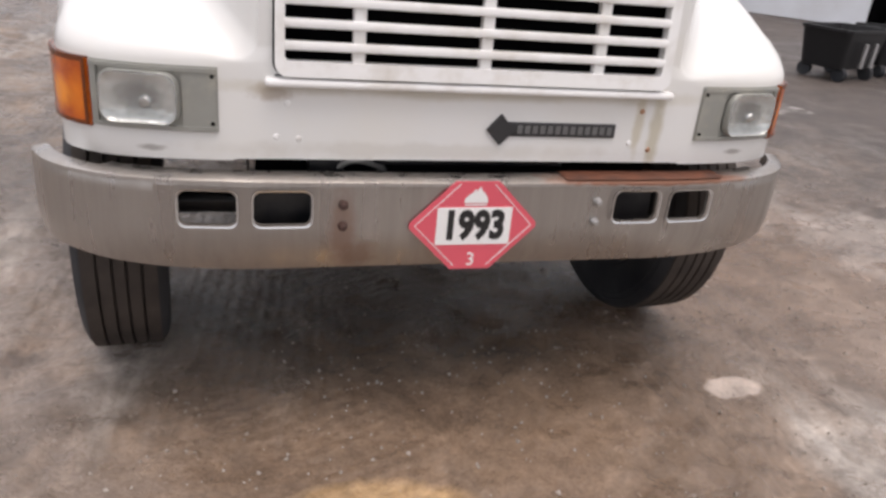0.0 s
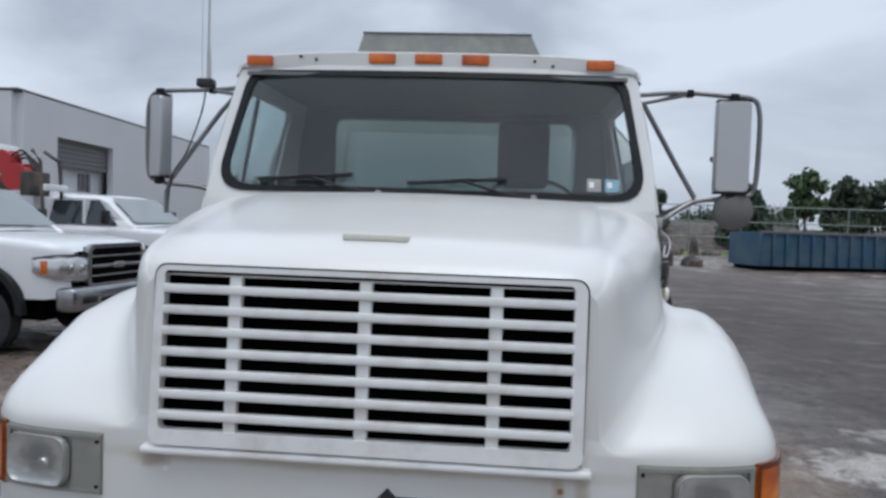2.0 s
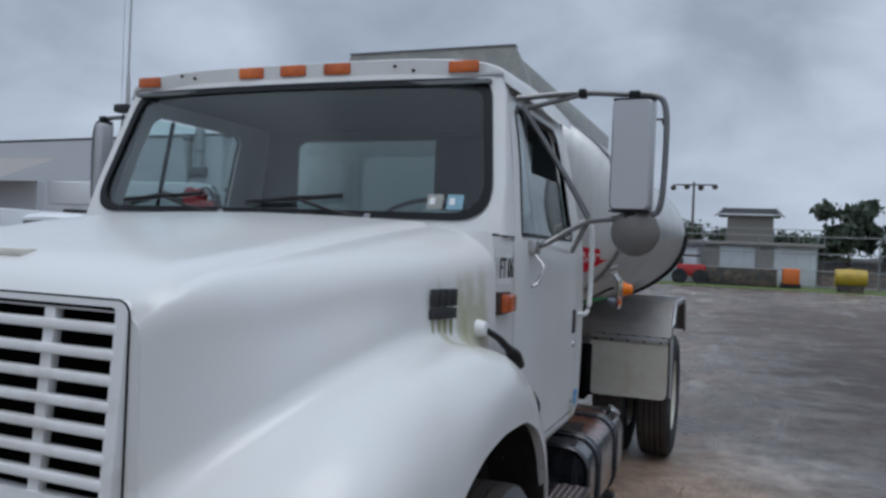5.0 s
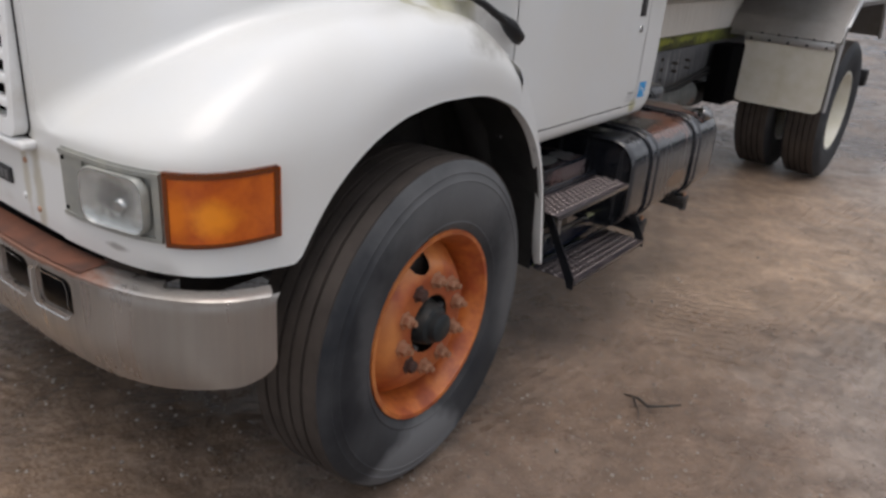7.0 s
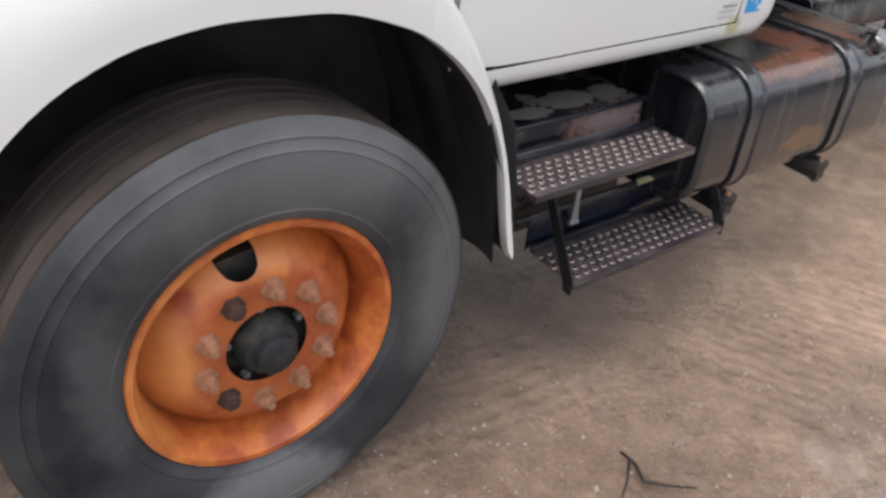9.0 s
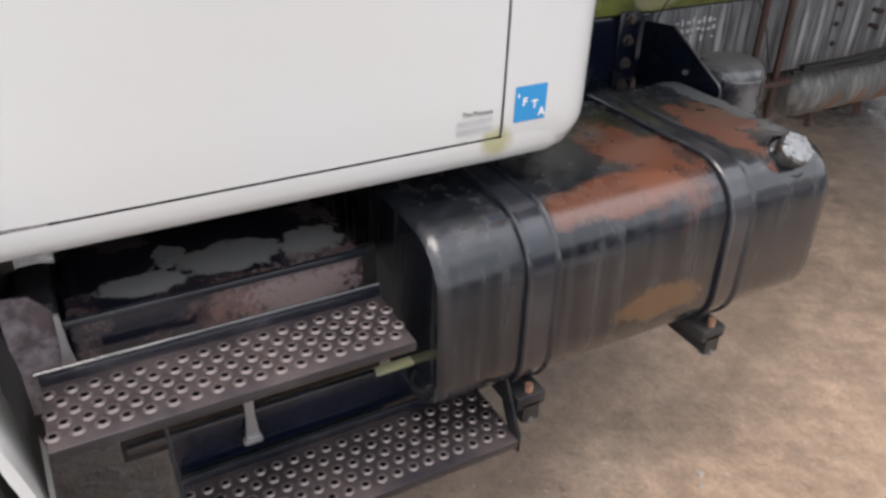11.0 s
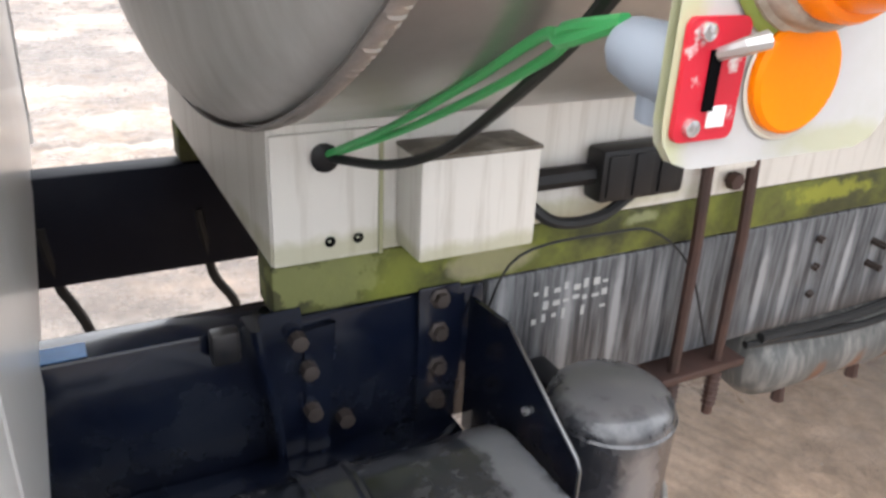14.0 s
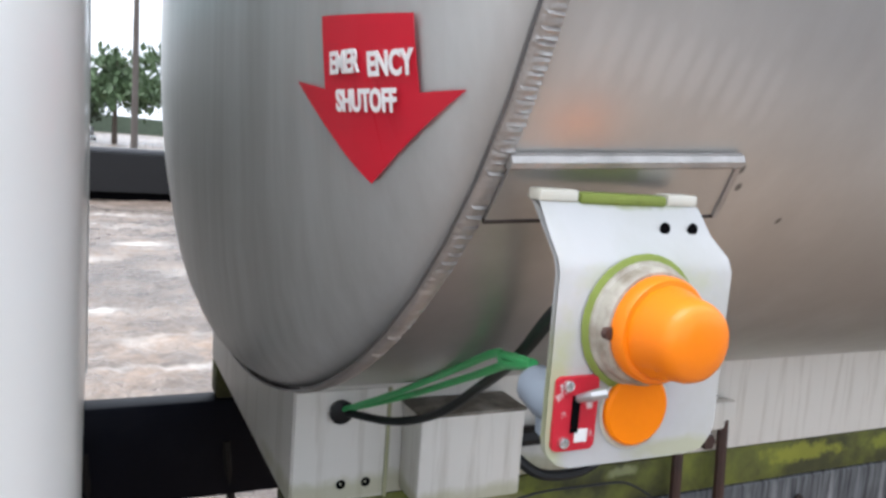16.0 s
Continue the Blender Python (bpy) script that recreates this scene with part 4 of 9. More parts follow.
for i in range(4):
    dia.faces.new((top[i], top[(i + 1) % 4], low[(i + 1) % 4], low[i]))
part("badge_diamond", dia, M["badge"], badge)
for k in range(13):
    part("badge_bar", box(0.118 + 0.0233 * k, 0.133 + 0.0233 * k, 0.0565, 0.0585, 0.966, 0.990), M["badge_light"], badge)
part("hood_badge", box(-0.096, 0.084, 0.186, 0.240, 1.648, 1.667, 0.005), M["white_dirty"], hood, "grey bar badge on the hood")
for sx in (1,):
    lie = Matrix.Translation((0.918, 0.945, 1.545)) @ Matrix.Rotation(radians(-15), 4, "Z")
    b4 = part("side_badge", box(-0.008, 0.008, -0.062, 0.062, -0.045, -0.012, 0.003, m=lie), M["badge"], hood, "dark model badge with stain runs")
    for k in range(4):
        part("badge_bar", box(-0.008, 0.010, -0.060 + 0.031 * k, -0.033 + 0.031 * k, -0.008, 0.045, 0.004, m=lie), M["badge"], b4)
        part("badge_drip", box(-0.006, 0.002, -0.05 + 0.031 * k, -0.044 + 0.031 * k, -0.10, -0.045, 0.001, m=lie), M["stain"], b4)


# headlights
def wrap(x):
    """How far back the fender's face lies at x."""
    lo, hi = 0.045, 0.6
    for _ in range(30):
        mid = (lo + hi) / 2
        if fender_out(mid) < x:
            lo = mid
        else:
            hi = mid
    return back(lo)


def strip(x0, x1, z0, z1, out, sx, n=10, back=0.03):
    """A curved plate that follows the fender's face."""
    rows = []
    for i in range(n + 1):
        x = x0 + (x1 - x0) * i / n
        y = wrap(x)
        e = 0.004
        nx, ny = wrap(x + e) - wrap(x - e), -2 * e
        d = math.hypot(nx, ny)
        ox, oy = nx / d * out, ny / d * out
        bx, by = -nx / d * back, -ny / d * back
        rows.append([(sx * (x + bx), y + by, z0), (sx * (x + ox), y + oy, z0), (sx * (x + ox), y + oy, z1), (sx * (x + bx), y + by, z1)])
    return loft(rows, closed=True, cap=True)


for sx in (1, -1):
    hl = part("headlight", strip(0.694, 0.996, 0.952, 1.118, 0.002, sx, 14), M["bezel"], truck, "rectangular headlight in a grey bezel, amber corner lamp")
    part("bezel_rim", strip(0.697, 0.992, 0.956, 0.966, 0.012, sx, 14), M["bezel"], hl)
    part("bezel_rim", strip(0.697, 0.992, 1.104, 1.114, 0.012, sx, 14), M["bezel"], hl)
    part("bezel_side", strip(0.697, 0.779, 0.964, 1.106, 0.008, sx), M["bezel"], hl, "weathered grey bezel plate")
    part("bezel_side", strip(0.978, 0.992, 0.964, 1.106, 0.010, sx, 6), M["bezel"], hl)
    lens_out = rounded(-0.094, 0.094, -0.065, 0.065, 0.036, 7)
    cx = 0.880
    cy = wrap(cx)
    tilt = math.atan2(wrap(0.95) - wrap(0.81), 0.14)
    rows = [[(u * s, d, v * s) for u, v in lens_out] for s, d in ((0.99, -0.022), (0.93, -0.014), (0.8, -0.009), (0.6, -0.006), (0.4, -0.004), (0.02, -0.0032))]
    bowl = loft(rows, closed=True)
    place = Matrix.Translation((sx * cx, cy, 1.035)) @ Matrix.Rotation(sx * tilt, 4, "Z")
    bowl.transform(place)
    ring = loft([[(u * s, d, v * s) for u, v in lens_out] for s, d in ((1.035, -0.003), (1.03, -0.018), (1.0, -0.022), (0.985, -0.018))], closed=True)
    ring.transform(place)
    part("lamp_ring", ring, M["bezel"], hl, "grey lamp retaining ring")
    bulb = lathe([(0.0, -0.014), (0.012, -0.013), (0.017, -0.008), (0.018, -0.003)], (0.012, 0, -0.012), "y", 14)
    bulb.transform(place)
    part("bulb_shield", bulb, M["bright"], hl)
    part("lamp_bowl", bowl, M["lamp_bowl"], hl, "silvered headlamp bowl")
    ln = loft([[(u * s, d, v * s) for u, v in lens_out] for s, d in ((0.99, -0.023), (0.93, -0.028), (0.75, -0.032), (0.4, -0.035), (0.02, -0.036))], closed=True)
    ln.transform(place)
    ob = part("lens", ln, M["lens"], hl)
    ob.visible_shadow = False
    for zz in (0.975, 1.095):
        part("bezel_screw", lathe([(0, -0.012), (0.005, -0.011), (0.006, 0)], (sx * 0.708, wrap(0.708), zz), "y", 8), M["dark"], hl)
    part("corner_lamp", strip(0.999, 1.108, 0.951, 1.117, 0.012, sx, 14), M["amber"], hl, "faded amber corner lens, its glow painted in")
    for za, zb in ((0.951, 0.960), (1.108, 1.117)):
        part("lens_border", strip(1.001, 1.107, za, zb, 0.0145, sx, 14), M["amber_dark"], hl)
    part("lens_border", strip(1.000, 1.008, 0.951, 1.117, 0.0145, sx, 5), M["amber_dark"], hl)
    part("lens_border", strip(1.1058, 1.1075, 0.951, 1.117, 0.0145, sx, 3), M["amber_dark"], hl)
    part("corner_lamp_rim", strip(0.9985, 1.1075, 0.948, 0.952, 0.010, sx, 14), M["amber_dark"], hl)
    part("corner_lamp_rim", strip(0.9985, 1.1075, 1.116, 1.120, 0.010, sx, 14), M["amber_dark"], hl)


# bumper
def bumper_y(x):
    """The bumper's face in plan."""
    a = abs(x)
    return 0.003 + (0.0 if a < 0.62 else interp(((0.62, 0.0), (0.80, 0.016), (0.95, 0.05), (1.06, 0.105), (1.14, 0.18), (1.18, 0.26)), a))


def bumper_low(x):
    a = abs(x)
    return 0.575 + (0.0 if a < 0.6 else 0.045 * ((a - 0.6) / 0.58) ** 2)


nx = 70
xs_b = []
for i in range(nx + 1):
    s = -1 + 2 * i / nx
    xs_b.append(1.18 * math.copysign(1 - (1 - abs(s)) ** 1.6, s))
holes_b = []
for cx0, cx1 in ((-0.800, -0.655), (-0.612, -0.462), (0.430, 0.578), (0.615, 0.762)):
    holes_b.append(rounded(cx0, cx1, 0.718, 0.815, 0.022))
def bumper_face(u, v, w=0.0):
    roll = 0.032 * max(0.0, (0.70 - v) / 0.125) ** 2 + 0.010 * max(0.0, (v - 0.825) / 0.018) ** 2
    return (u, bumper_y(max(-1.18, min(1.18, u))) + roll + w, v)


CUT = 0.86
mid_b = [-CUT + 2 * CUT * q / 40 for q in range(41)]
bump_bm = sheet([(x, 0.70) for x in mid_b] + [(x, 0.825) for x in reversed(mid_b)], holes_b, bumper_face, 0.012)
for w in (0.0, 0.012):
    bump_bm = loft([[bumper_face(x, bumper_low(x) + (0.70 - bumper_low(x)) * k / 9, w) for x in mid_b] for k in range(10)], bump_bm)
    bump_bm = loft([[bumper_face(x, 0.825 + (0.013 + 0.006 * abs(x)) * k / 4, w) for x in mid_b] for k in range(5)], bump_bm)
bmesh.ops.remove_doubles(bump_bm, verts=bump_bm.verts[:], dist=1e-4)
bumper = part("front_bumper", bump_bm, M["chrome"], truck, "dull stained chrome bumper with four fog lamp openings", smooth=50)
for sx in (-1, 1):
    rows, inner = [], []
    for q in range(25):
        x = CUT + (1.18 - CUT) * (1 - (1 - q / 24) ** 1.7)
        lo = bumper_low(x)
        e = max(0.0, (x - 1.135) / 0.045)
        lo += 0.06 * (1 - math.sqrt(max(0.0, 1 - e * e)))
        hi = 0.838 + 0.006 * x
        rows.append([(sx * x, bumper_face(x, lo + (hi - lo) * k / 12)[1], lo + (hi - lo) * k / 12) for k in range(13)])
        inner.append([(px, py + 0.012, pz) for px, py, pz in rows[-1]])
    part("bumper_end", join(loft(rows), loft(inner)), M["chrome"], bumper, "curved chrome bumper end", smooth=60)
rows = []
for x in xs_b:
    y, z = bumper_y(x), 0.838 + 0.006 * abs(x)
    rows.append([(x, y - 0.004, z - 0.012), (x * 0.999, y - 0.003, z - 0.002), (x * 0.995, y + 0.006, z + 0.004), (x * 0.97, y + 0.065 * (1 - 0.6 * (abs(x) > 1.0)), z + 0.006), (x * 0.965, y + 0.068 * (1 - 0.6 * (abs(x) > 1.0)), z - 0.03)])
part("bumper_top_flange", loft(rows), M["chrome"], bumper)
rows = []
for x in [0.27 + 0.53 * i / 14 for i in range(15)]:
    y, z = bumper_y(x), 0.838 + 0.006 * abs(x)
    rows.append([(x, y + 0.0005, z + 0.007), (x, y + 0.075, z + 0.0095)])
part("rust_scab", loft(rows), M["rust_edge"], bumper, "red-brown rust on the bumper's top edge")
for h in holes_b:
    rows = [[(u, bumper_y(u) - 0.012, v) for u, v in h], [(u * 1.0, bumper_y(u) - 0.014, v) for u, v in [(sum(p[0] for p in h) / len(h) + (a - sum(p[0] for p in h) / len(h)) * 1.07, sum(p[1] for p in h) / len(h) + (c - sum(p[1] for p in h) / len(h)) * 1.09) for a, c in h]]]
    part("opening_rim", loft([r + r[:1] for r in rows]), M["bright"], bumper, "bright lip of a fog lamp opening")
for x, z in ((-0.376, 0.775), (-0.376, 0.714), (0.377, 0.780), (0.377, 0.717)):
    part("bolt_head", lathe([(0, -0.026), (0.008, -0.024), (0.013, -0.012), (0.014, -0.004)], (x, 0.006, z), "y", 12), M["rust_dark"] if x < 0 else M["steel"], bumper)
part("bumper_shadow_beam", box(-0.62, 0.62, 0.10, 0.18, 0.60, 0.82, 0.01), M["black"], truck, "black cross member behind the bumper")
part("tow_bracket", box(-0.46, -0.36, 0.12, 0.30, 0.80, 0.88, 0.01), M["black"], truck)
part("hose_end", tube(smooth_path([(-0.40, 0.14, 0.82), (-0.34, 0.12, 0.865), (-0.27, 0.13, 0.85), (-0.24, 0.16, 0.82)]), 0.012, 8), M["steel"], truck)
part("cross_pipe", tube([(-0.30, 0.13, 0.862), (0.30, 0.13, 0.862)], 0.014, 8), M["black"], truck)
# black box paints the shade below the grille
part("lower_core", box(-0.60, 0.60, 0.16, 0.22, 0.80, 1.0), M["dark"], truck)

# placard on the bumper
pl = bmesh.new()
c = Vector((-0.002, -0.018, 0.713))
pts = [(0.187, 0.705), (0.187, 0.721), (0.062, 0.845), (-0.066, 0.845), (-0.191, 0.721), (-0.191, 0.705), (-0.062, 0.577), (0.058, 0.577)]
placard = part("hazard_placard", sheet(pts, [], lambda u, v, w: (u, -0.006 + w, v), 0.003), M["placard"], truck, "red diamond flammable liquid placard reading 1993")
part("number_panel", box(-0.113, 0.109, -0.0085, -0.006, 0.655, 0.768), M["decal_white"], placard)
text("1993", 0.117, M["decal_black"], facing((-0.002, -0.009, 0.711), (1, 0, 0), (0, 0, 1)), placard, squeeze=0.80, bold=0.0055)
text("3", 0.058, M["decal_white"], facing((-0.002, -0.0065, 0.606), (1, 0, 0), (0, 0, 1)), placard)
for sx in (-1, 1):
    for sz in (-1, 1):
        lnb = box(-0.088, 0.088, -0.0075, -0.006, -0.0011, 0.0011)
        lnb.transform(Matrix.Translation((c.x + sx * 0.1115, 0, 0.713 + sz * 0.0625)) @ Matrix.Rotation(radians(45) * sx * sz, 4, "Y"))
        part("border_line", lnb, M["decal_white"], placard)
fl = bmesh.new()
for lay, (dx, h, w) in enumerate(((-0.021, 0.030, 0.016), (-0.010, 0.042, 0.016), (0.003, 0.050, 0.017), (0.014, 0.036, 0.015), (0.022, 0.026, 0.012))):
    vs = [fl.verts.new(p) for p in ((c.x + dx - w, -0.0075 - 0.0004 * lay, 0.782), (c.x + dx + w, -0.0075 - 0.0004 * lay, 0.782), (c.x + dx + w * 0.9, -0.0075 - 0.0004 * lay, 0.782 + h * 0.5), (c.x + dx + 0.3 * w, -0.0075 - 0.0004 * lay, 0.782 + h), (c.x + dx - w * 0.8, -0.0075 - 0.0004 * lay, 0.782 + h * 0.45))]
    fl.faces.new(vs)
part("flame_mark", fl, M["decal_white"], placard)
part("flame_base", box(-0.035, 0.031, -0.0075, -0.006, 0.774, 0.778), M["decal_white"], placard)

# ---- cab ----
def side_x(z):
    return interp(((0.88, 0.965), (0.93, 1.0), (1.0, 1.012), (1.35, 1.018), (1.70, 1.008), (1.80, 0.99), (2.30, 0.885), (2.38, 0.85)), z)


def side_sheet(outer, holes, sx, out=0.0, thick=0.025):
    return sheet(outer, holes, lambda u, v, w: (sx * (side_x(v) - taper(u) + out - w), u, v), thick)


def taper(y):
    """The cab narrows towards the hood."""
    return 0.17 * max(0.0, 1.62 - y)


def dense(loop, step=0.06):
    out = []
    for (a, b), (c, d) in zip(loop, loop[1:] + loop[:1]):
        n = max(1, int(math.hypot(c - a, d - b) / step))
        out += [(a + (c - a) * k / n, b + (d - b) * k / n) for k in range(n)]
    return out


def body_band(y0, y1, z0, z1, sx, ny=6, nz=16, out=0.0, thick=0.03):
    rows = []
    for i in range(nz + 1):
        z = z0 + (z1 - z0) * i / nz
        rows.append([(sx * (side_x(z) + out - taper(y0 + (y1 - y0) * k / ny)), y0 + (y1 - y0) * k / ny, z) for k in range(ny + 1)])
    own = loft(rows)
    back = loft([[(x - sx * thick, y, z) for x, y, z in r] for r in rows])
    return join(own, back)


cab = part("cab_core", box(-0.93, 0.93, 1.62, 2.55, 0.93, 1.72, 0.02), M["interior"], truck, "grey cab interior floor and dashboard")
for sx in (1, -1):
    part("seam_backing", body_band(1.451, 2.50, 0.965, 1.74, sx, 4, 8, -0.007, 0.002), M["decal_grey"], truck)
    part("cowl_side", body_band(1.302, 1.453, 1.13, 1.76, sx, 3), M["white"], truck, "white cowl panel")
    rows = [[(sx * x, y, z) for x, y in ((hood_edge(z) - 0.02, 1.296), (hood_edge(z) - 0.003, 1.2995), (side_x(z) - taper(1.303), 1.303), (side_x(z) - taper(1.303) - 0.01, 1.312))] for z in [1.45 + 0.325 * q / 12 for q in range(13)]]
    part("cowl_face", loft(rows), M["white"], truck)
    door = part("cab_door", body_band(1.458, 2.424, 0.968, 1.745, sx, 8), M["white"], truck, "white cab door with open window and pull handle")
    surround = dense([(1.475, 1.745), (2.424, 1.745), (2.424, 2.36), (1.70, 2.36), (1.62, 2.31)])
    hole = dense([(1.545, 1.775), (2.33, 1.775), (2.35, 1.80), (2.35, 2.235), (2.31, 2.275), (1.72, 2.275), (1.67, 2.24)])
    part("window_frame", side_sheet(surround, [hole], sx), M["white"], door)
    ring = dense([(1.538, 1.765), (2.335, 1.765), (2.36, 1.795), (2.36, 2.24), (2.315, 2.285), (1.715, 2.285), (1.66, 2.245)])
    part("window_seal", side_sheet(ring, [hole], sx, 0.004, 0.02), M["seal"], door)
    part("vent_post", tube([(sx * 0.965, 1.80, 1.775), (sx * 0.885, 1.815, 2.27)], 0.011, 6), M["seal"], door)
    gl = dense([(1.55, 1.78), (1.80, 1.78), (1.81, 2.265), (1.72, 2.265), (1.675, 2.235)])
    ob = part("vent_pane", side_sheet(gl, [], sx, -0.010, 0.004), M["glass"], door)
    ob.visible_shadow = False
    top_z = 2.03 if sx == 1 else 2.265
    gl = dense([(1.82, 1.78), (2.34, 1.78), (2.34, top_z), (1.82, top_z)])
    ob = part("door_pane", side_sheet(gl, [], sx, -0.014, 0.004), M["glass"], door)
    ob.visible_shadow = False
    part("door_handle", box(sx * 1.012 - 0.008, sx * 1.012 + 0.012, 2.335, 2.385, 1.34, 1.45, 0.006), M["badge"], door, "black recessed door handle")
    part("key_lock", lathe([(0, 0.008), (0.014, 0.006), (0.015, 0)], (sx * 1.018, 2.36, 1.29), "x", 12), M["bright"], door)
    part("sill", loft([[(sx * x, y, z) for x, z in ((1.009, 0.964), (1.008, 0.938), (0.998, 0.917), (0.975, 0.904), (0.90, 0.900))] for y in (1.50, 1.8, 2.1, 2.45)] + [[(sx * (x - dx), y, min(z + dz, 0.985)) for x, z in ((1.009, 0.964), (1.008, 0.938), (0.998, 0.917), (0.975, 0.904), (0.90, 0.900))] for y, dx, dz in ((2.54, 0.002, 0.0), (2.585, 0.014, 0.004), (2.62, 0.035, 0.012), (2.642, 0.065, 0.022))]), M["white"], truck, "yellowed cab sill")
    # rounded rear corner
    rows = []
    for i in range(45):
        z = 0.904 + (2.36 - 0.904) * (i / 44) ** 2.2
        r = 0.085
        x = side_x(z) if z > 0.93 else side_x(z) - 0.01
        low = 2.2 * max(0.0, (0.972 - z) / 0.07) ** 2
        row = [(x, 2.430, z), (x, 2.5, z), (x, 2.648 - r - 0.03 * low, z)]
        for k in range(1, 8):
            a = math.pi / 2 * k / 7
            row.append((x - r * (1 - math.cos(a)), 2.648 - r - 0.03 * low + r * math.sin(a), z))
        row += [(x - 0.12, 2.650, z), (x - 0.125, 2.640, z)]
        rows.append([(sx * px, py, pz) for px, py, pz in row])
    part("cab_rear_corner", loft(rows), M["white"], truck, "white rounded rear cab corner")
part("cab_back", sheet([(-0.84, 0.94), (0.84, 0.94), (0.83, 1.70), (0.76, 2.355), (-0.76, 2.355), (-0.83, 1.70)], [rounded(-0.68, 0.70, 1.88, 2.285, 0.05)], lambda u, v, w: (u, 2.625 + w, v), 0.02), M["white"], truck, "white back panel of the cab")
# roof
rows = []
for i in range(15):
    t = i / 14
    y = 1.555 + 1.095 * t
    crown = 2.452 + 0.035 * math.sin(min(1, t * 1.6) * math.pi / 2) - 0.03 * max(0, t - 0.8) / 0.2
    row = []
    for k in range(17):
        a = -math.pi / 2 + math.pi * k / 16
        x = 0.905 * math.copysign(abs(math.sin(a)) ** 0.55, math.sin(a))
        z = 2.33 + (crown - 2.33) * abs(math.cos(a)) ** 0.6
        row.append((x, y, z))
    rows.append(row)
nose = [(p[0] * 0.985, 1.53 + 0.02 * (abs(p[0]) / 0.9) ** 2, 2.345 + (p[2] - 2.335) * 0.84) for p in rows[0]]
brow = [(x * 0.995, y + 0.006, min(z, 2.372)) for x, y, z in nose]
roof = part("cab_roof", loft([brow, nose] + rows), M["white"], truck, "white cab roof with amber marker lamps", smooth=60)
# windshield surround, seal and glass
def shield(u, v, w):
    t = (v - 1.79) / 0.58
    return (u * 1.012, 1.315 + 0.21 * t + 0.055 * (u / 0.95) ** 2 + w, 1.79 + (v - 1.79) * 1.025)


outer_s = dense([(-0.945, 1.77), (0.945, 1.77), (0.938, 1.95), (0.872, 2.37), (-0.872, 2.37), (-0.938, 1.95)], 0.1)


def fillet(corners, n=8):
    """A closed outline of straight sides with rounded corners; corners: (x, y, radius)."""
    out = []
    m = len(corners)
    for i, (x, y, r) in enumerate(corners):
        p = Vector((x, y))
        a = (Vector(corners[i - 1][:2]) - p).normalized()
        c = (Vector(corners[(i + 1) % m][:2]) - p).normalized()
        reach = r / math.tan(a.angle(c) / 2)
        p0, p1 = p + a * reach, p + c * reach
        for k in range(n + 1):
            q = k / n
            out.append(tuple(p0 * (1 - q) ** 2 + p * 2 * q * (1 - q) * 1.0 + p1 * q * q))
    return out


ws_hole = dense(fillet([(0.914, 1.810, 0.125), (0.829, 2.347, 0.10), (-0.829, 2.347, 0.10), (-0.914, 1.810, 0.125)]), 0.12)
part("windshield_surround", sheet(outer_s, [ws_hole], shield, 0.03), M["white"], truck)
for sx in (1, -1):
    rows = []
    for i in range(13):
        v = 1.765 + 0.60 * i / 12
        uo = interp(((1.765, 0.945), (1.95, 0.938), (2.37, 0.872)), v)
        a = Vector(shield(uo - 0.004, v, -0.001))
        yd = interp(((1.745, 1.475), (2.31, 1.62), (2.365, 1.70)), v)
        d = Vector((side_x(min(v, 2.36)) - taper(yd) + 0.002, yd + 0.004, a.z))
        m = Vector((max(a.x, d.x) + 0.012, a.y + 0.012, a.z))
        rows.append([(sx * p.x, p.y, p.z) for p in [a * (1 - q) ** 2 + m * 2 * q * (1 - q) + d * q * q for q in [k / 7 for k in range(8)]]])
    part("windshield_pillar", loft(rows), M["white"], truck, "white windshield pillar", smooth=60)
    part("pillar_lining", loft([[(x - sx * 0.016, y + 0.014, z) for x, y, z in r] for r in rows]), M["interior"], truck, "grey pillar lining", smooth=60)
grow = [(u * 0.963, 2.078 + (v - 2.078) * 0.905) for u, v in ws_hole]
part("windshield_seal", sheet(ws_hole, [grow], lambda u, v, w: (shield(u, v, w)[0], shield(u, v, w)[1] - 0.008, shield(u, v, w)[2]), 0.02), M["seal"], truck, "thick black rubber windshield seal")
rows = []
for i in range(13):
    v = 1.80 + (2.345 - 1.80) * i / 12
    w = interp(((1.80, 0.86), (1.84, 0.885), (1.93, 0.885), (2.29, 0.82), (2.345, 0.78)), v)
    rows.append([shield(w * (-1 + 2 * k / 16), v, 0.004) for k in range(17)])
ob = part("windshield", loft(rows), M["glass"], truck, "large one-piece windshield", smooth=180)
ob.visible_shadow = False
part("dashboard", box(-0.86, 0.86, 1.36, 1.72, 1.70, 1.80, 0.03), M["plastic"], truck, "dark dashboard")
# rear wall of the cab with its window
part("rear_wall", sheet([(-0.93, 1.70), (0.93, 1.70), (0.86, 2.36), (-0.86, 2.36)], [rounded(-0.68, 0.72, 1.88, 2.285, 0.05)], lambda u, v, w: (u, 2.60 + w, v), 0.03), M["interior"], truck)
ob = part("rear_window", sheet(rounded(-0.68, 0.72, 1.88, 2.285, 0.05), [], lambda u, v, w: (u, 2.61 + w, v), 0.004), M["glass"], truck)
ob.visible_shadow = False
part("headliner", box(-0.84, 0.84, 1.52, 2.58, 2.335, 2.35), M["interior_light"], truck)
M["seat_cloth"] = material("dark_seat_cloth", (0.022, 0.024, 0.027), 0.85, vary=0.2, scale=12)
part("headrest", box(0.28, 0.56, 2.34, 2.44, 1.90, 2.27, 0.04, seg=3), M["seat_cloth"], truck, "dark tall driver seat back")
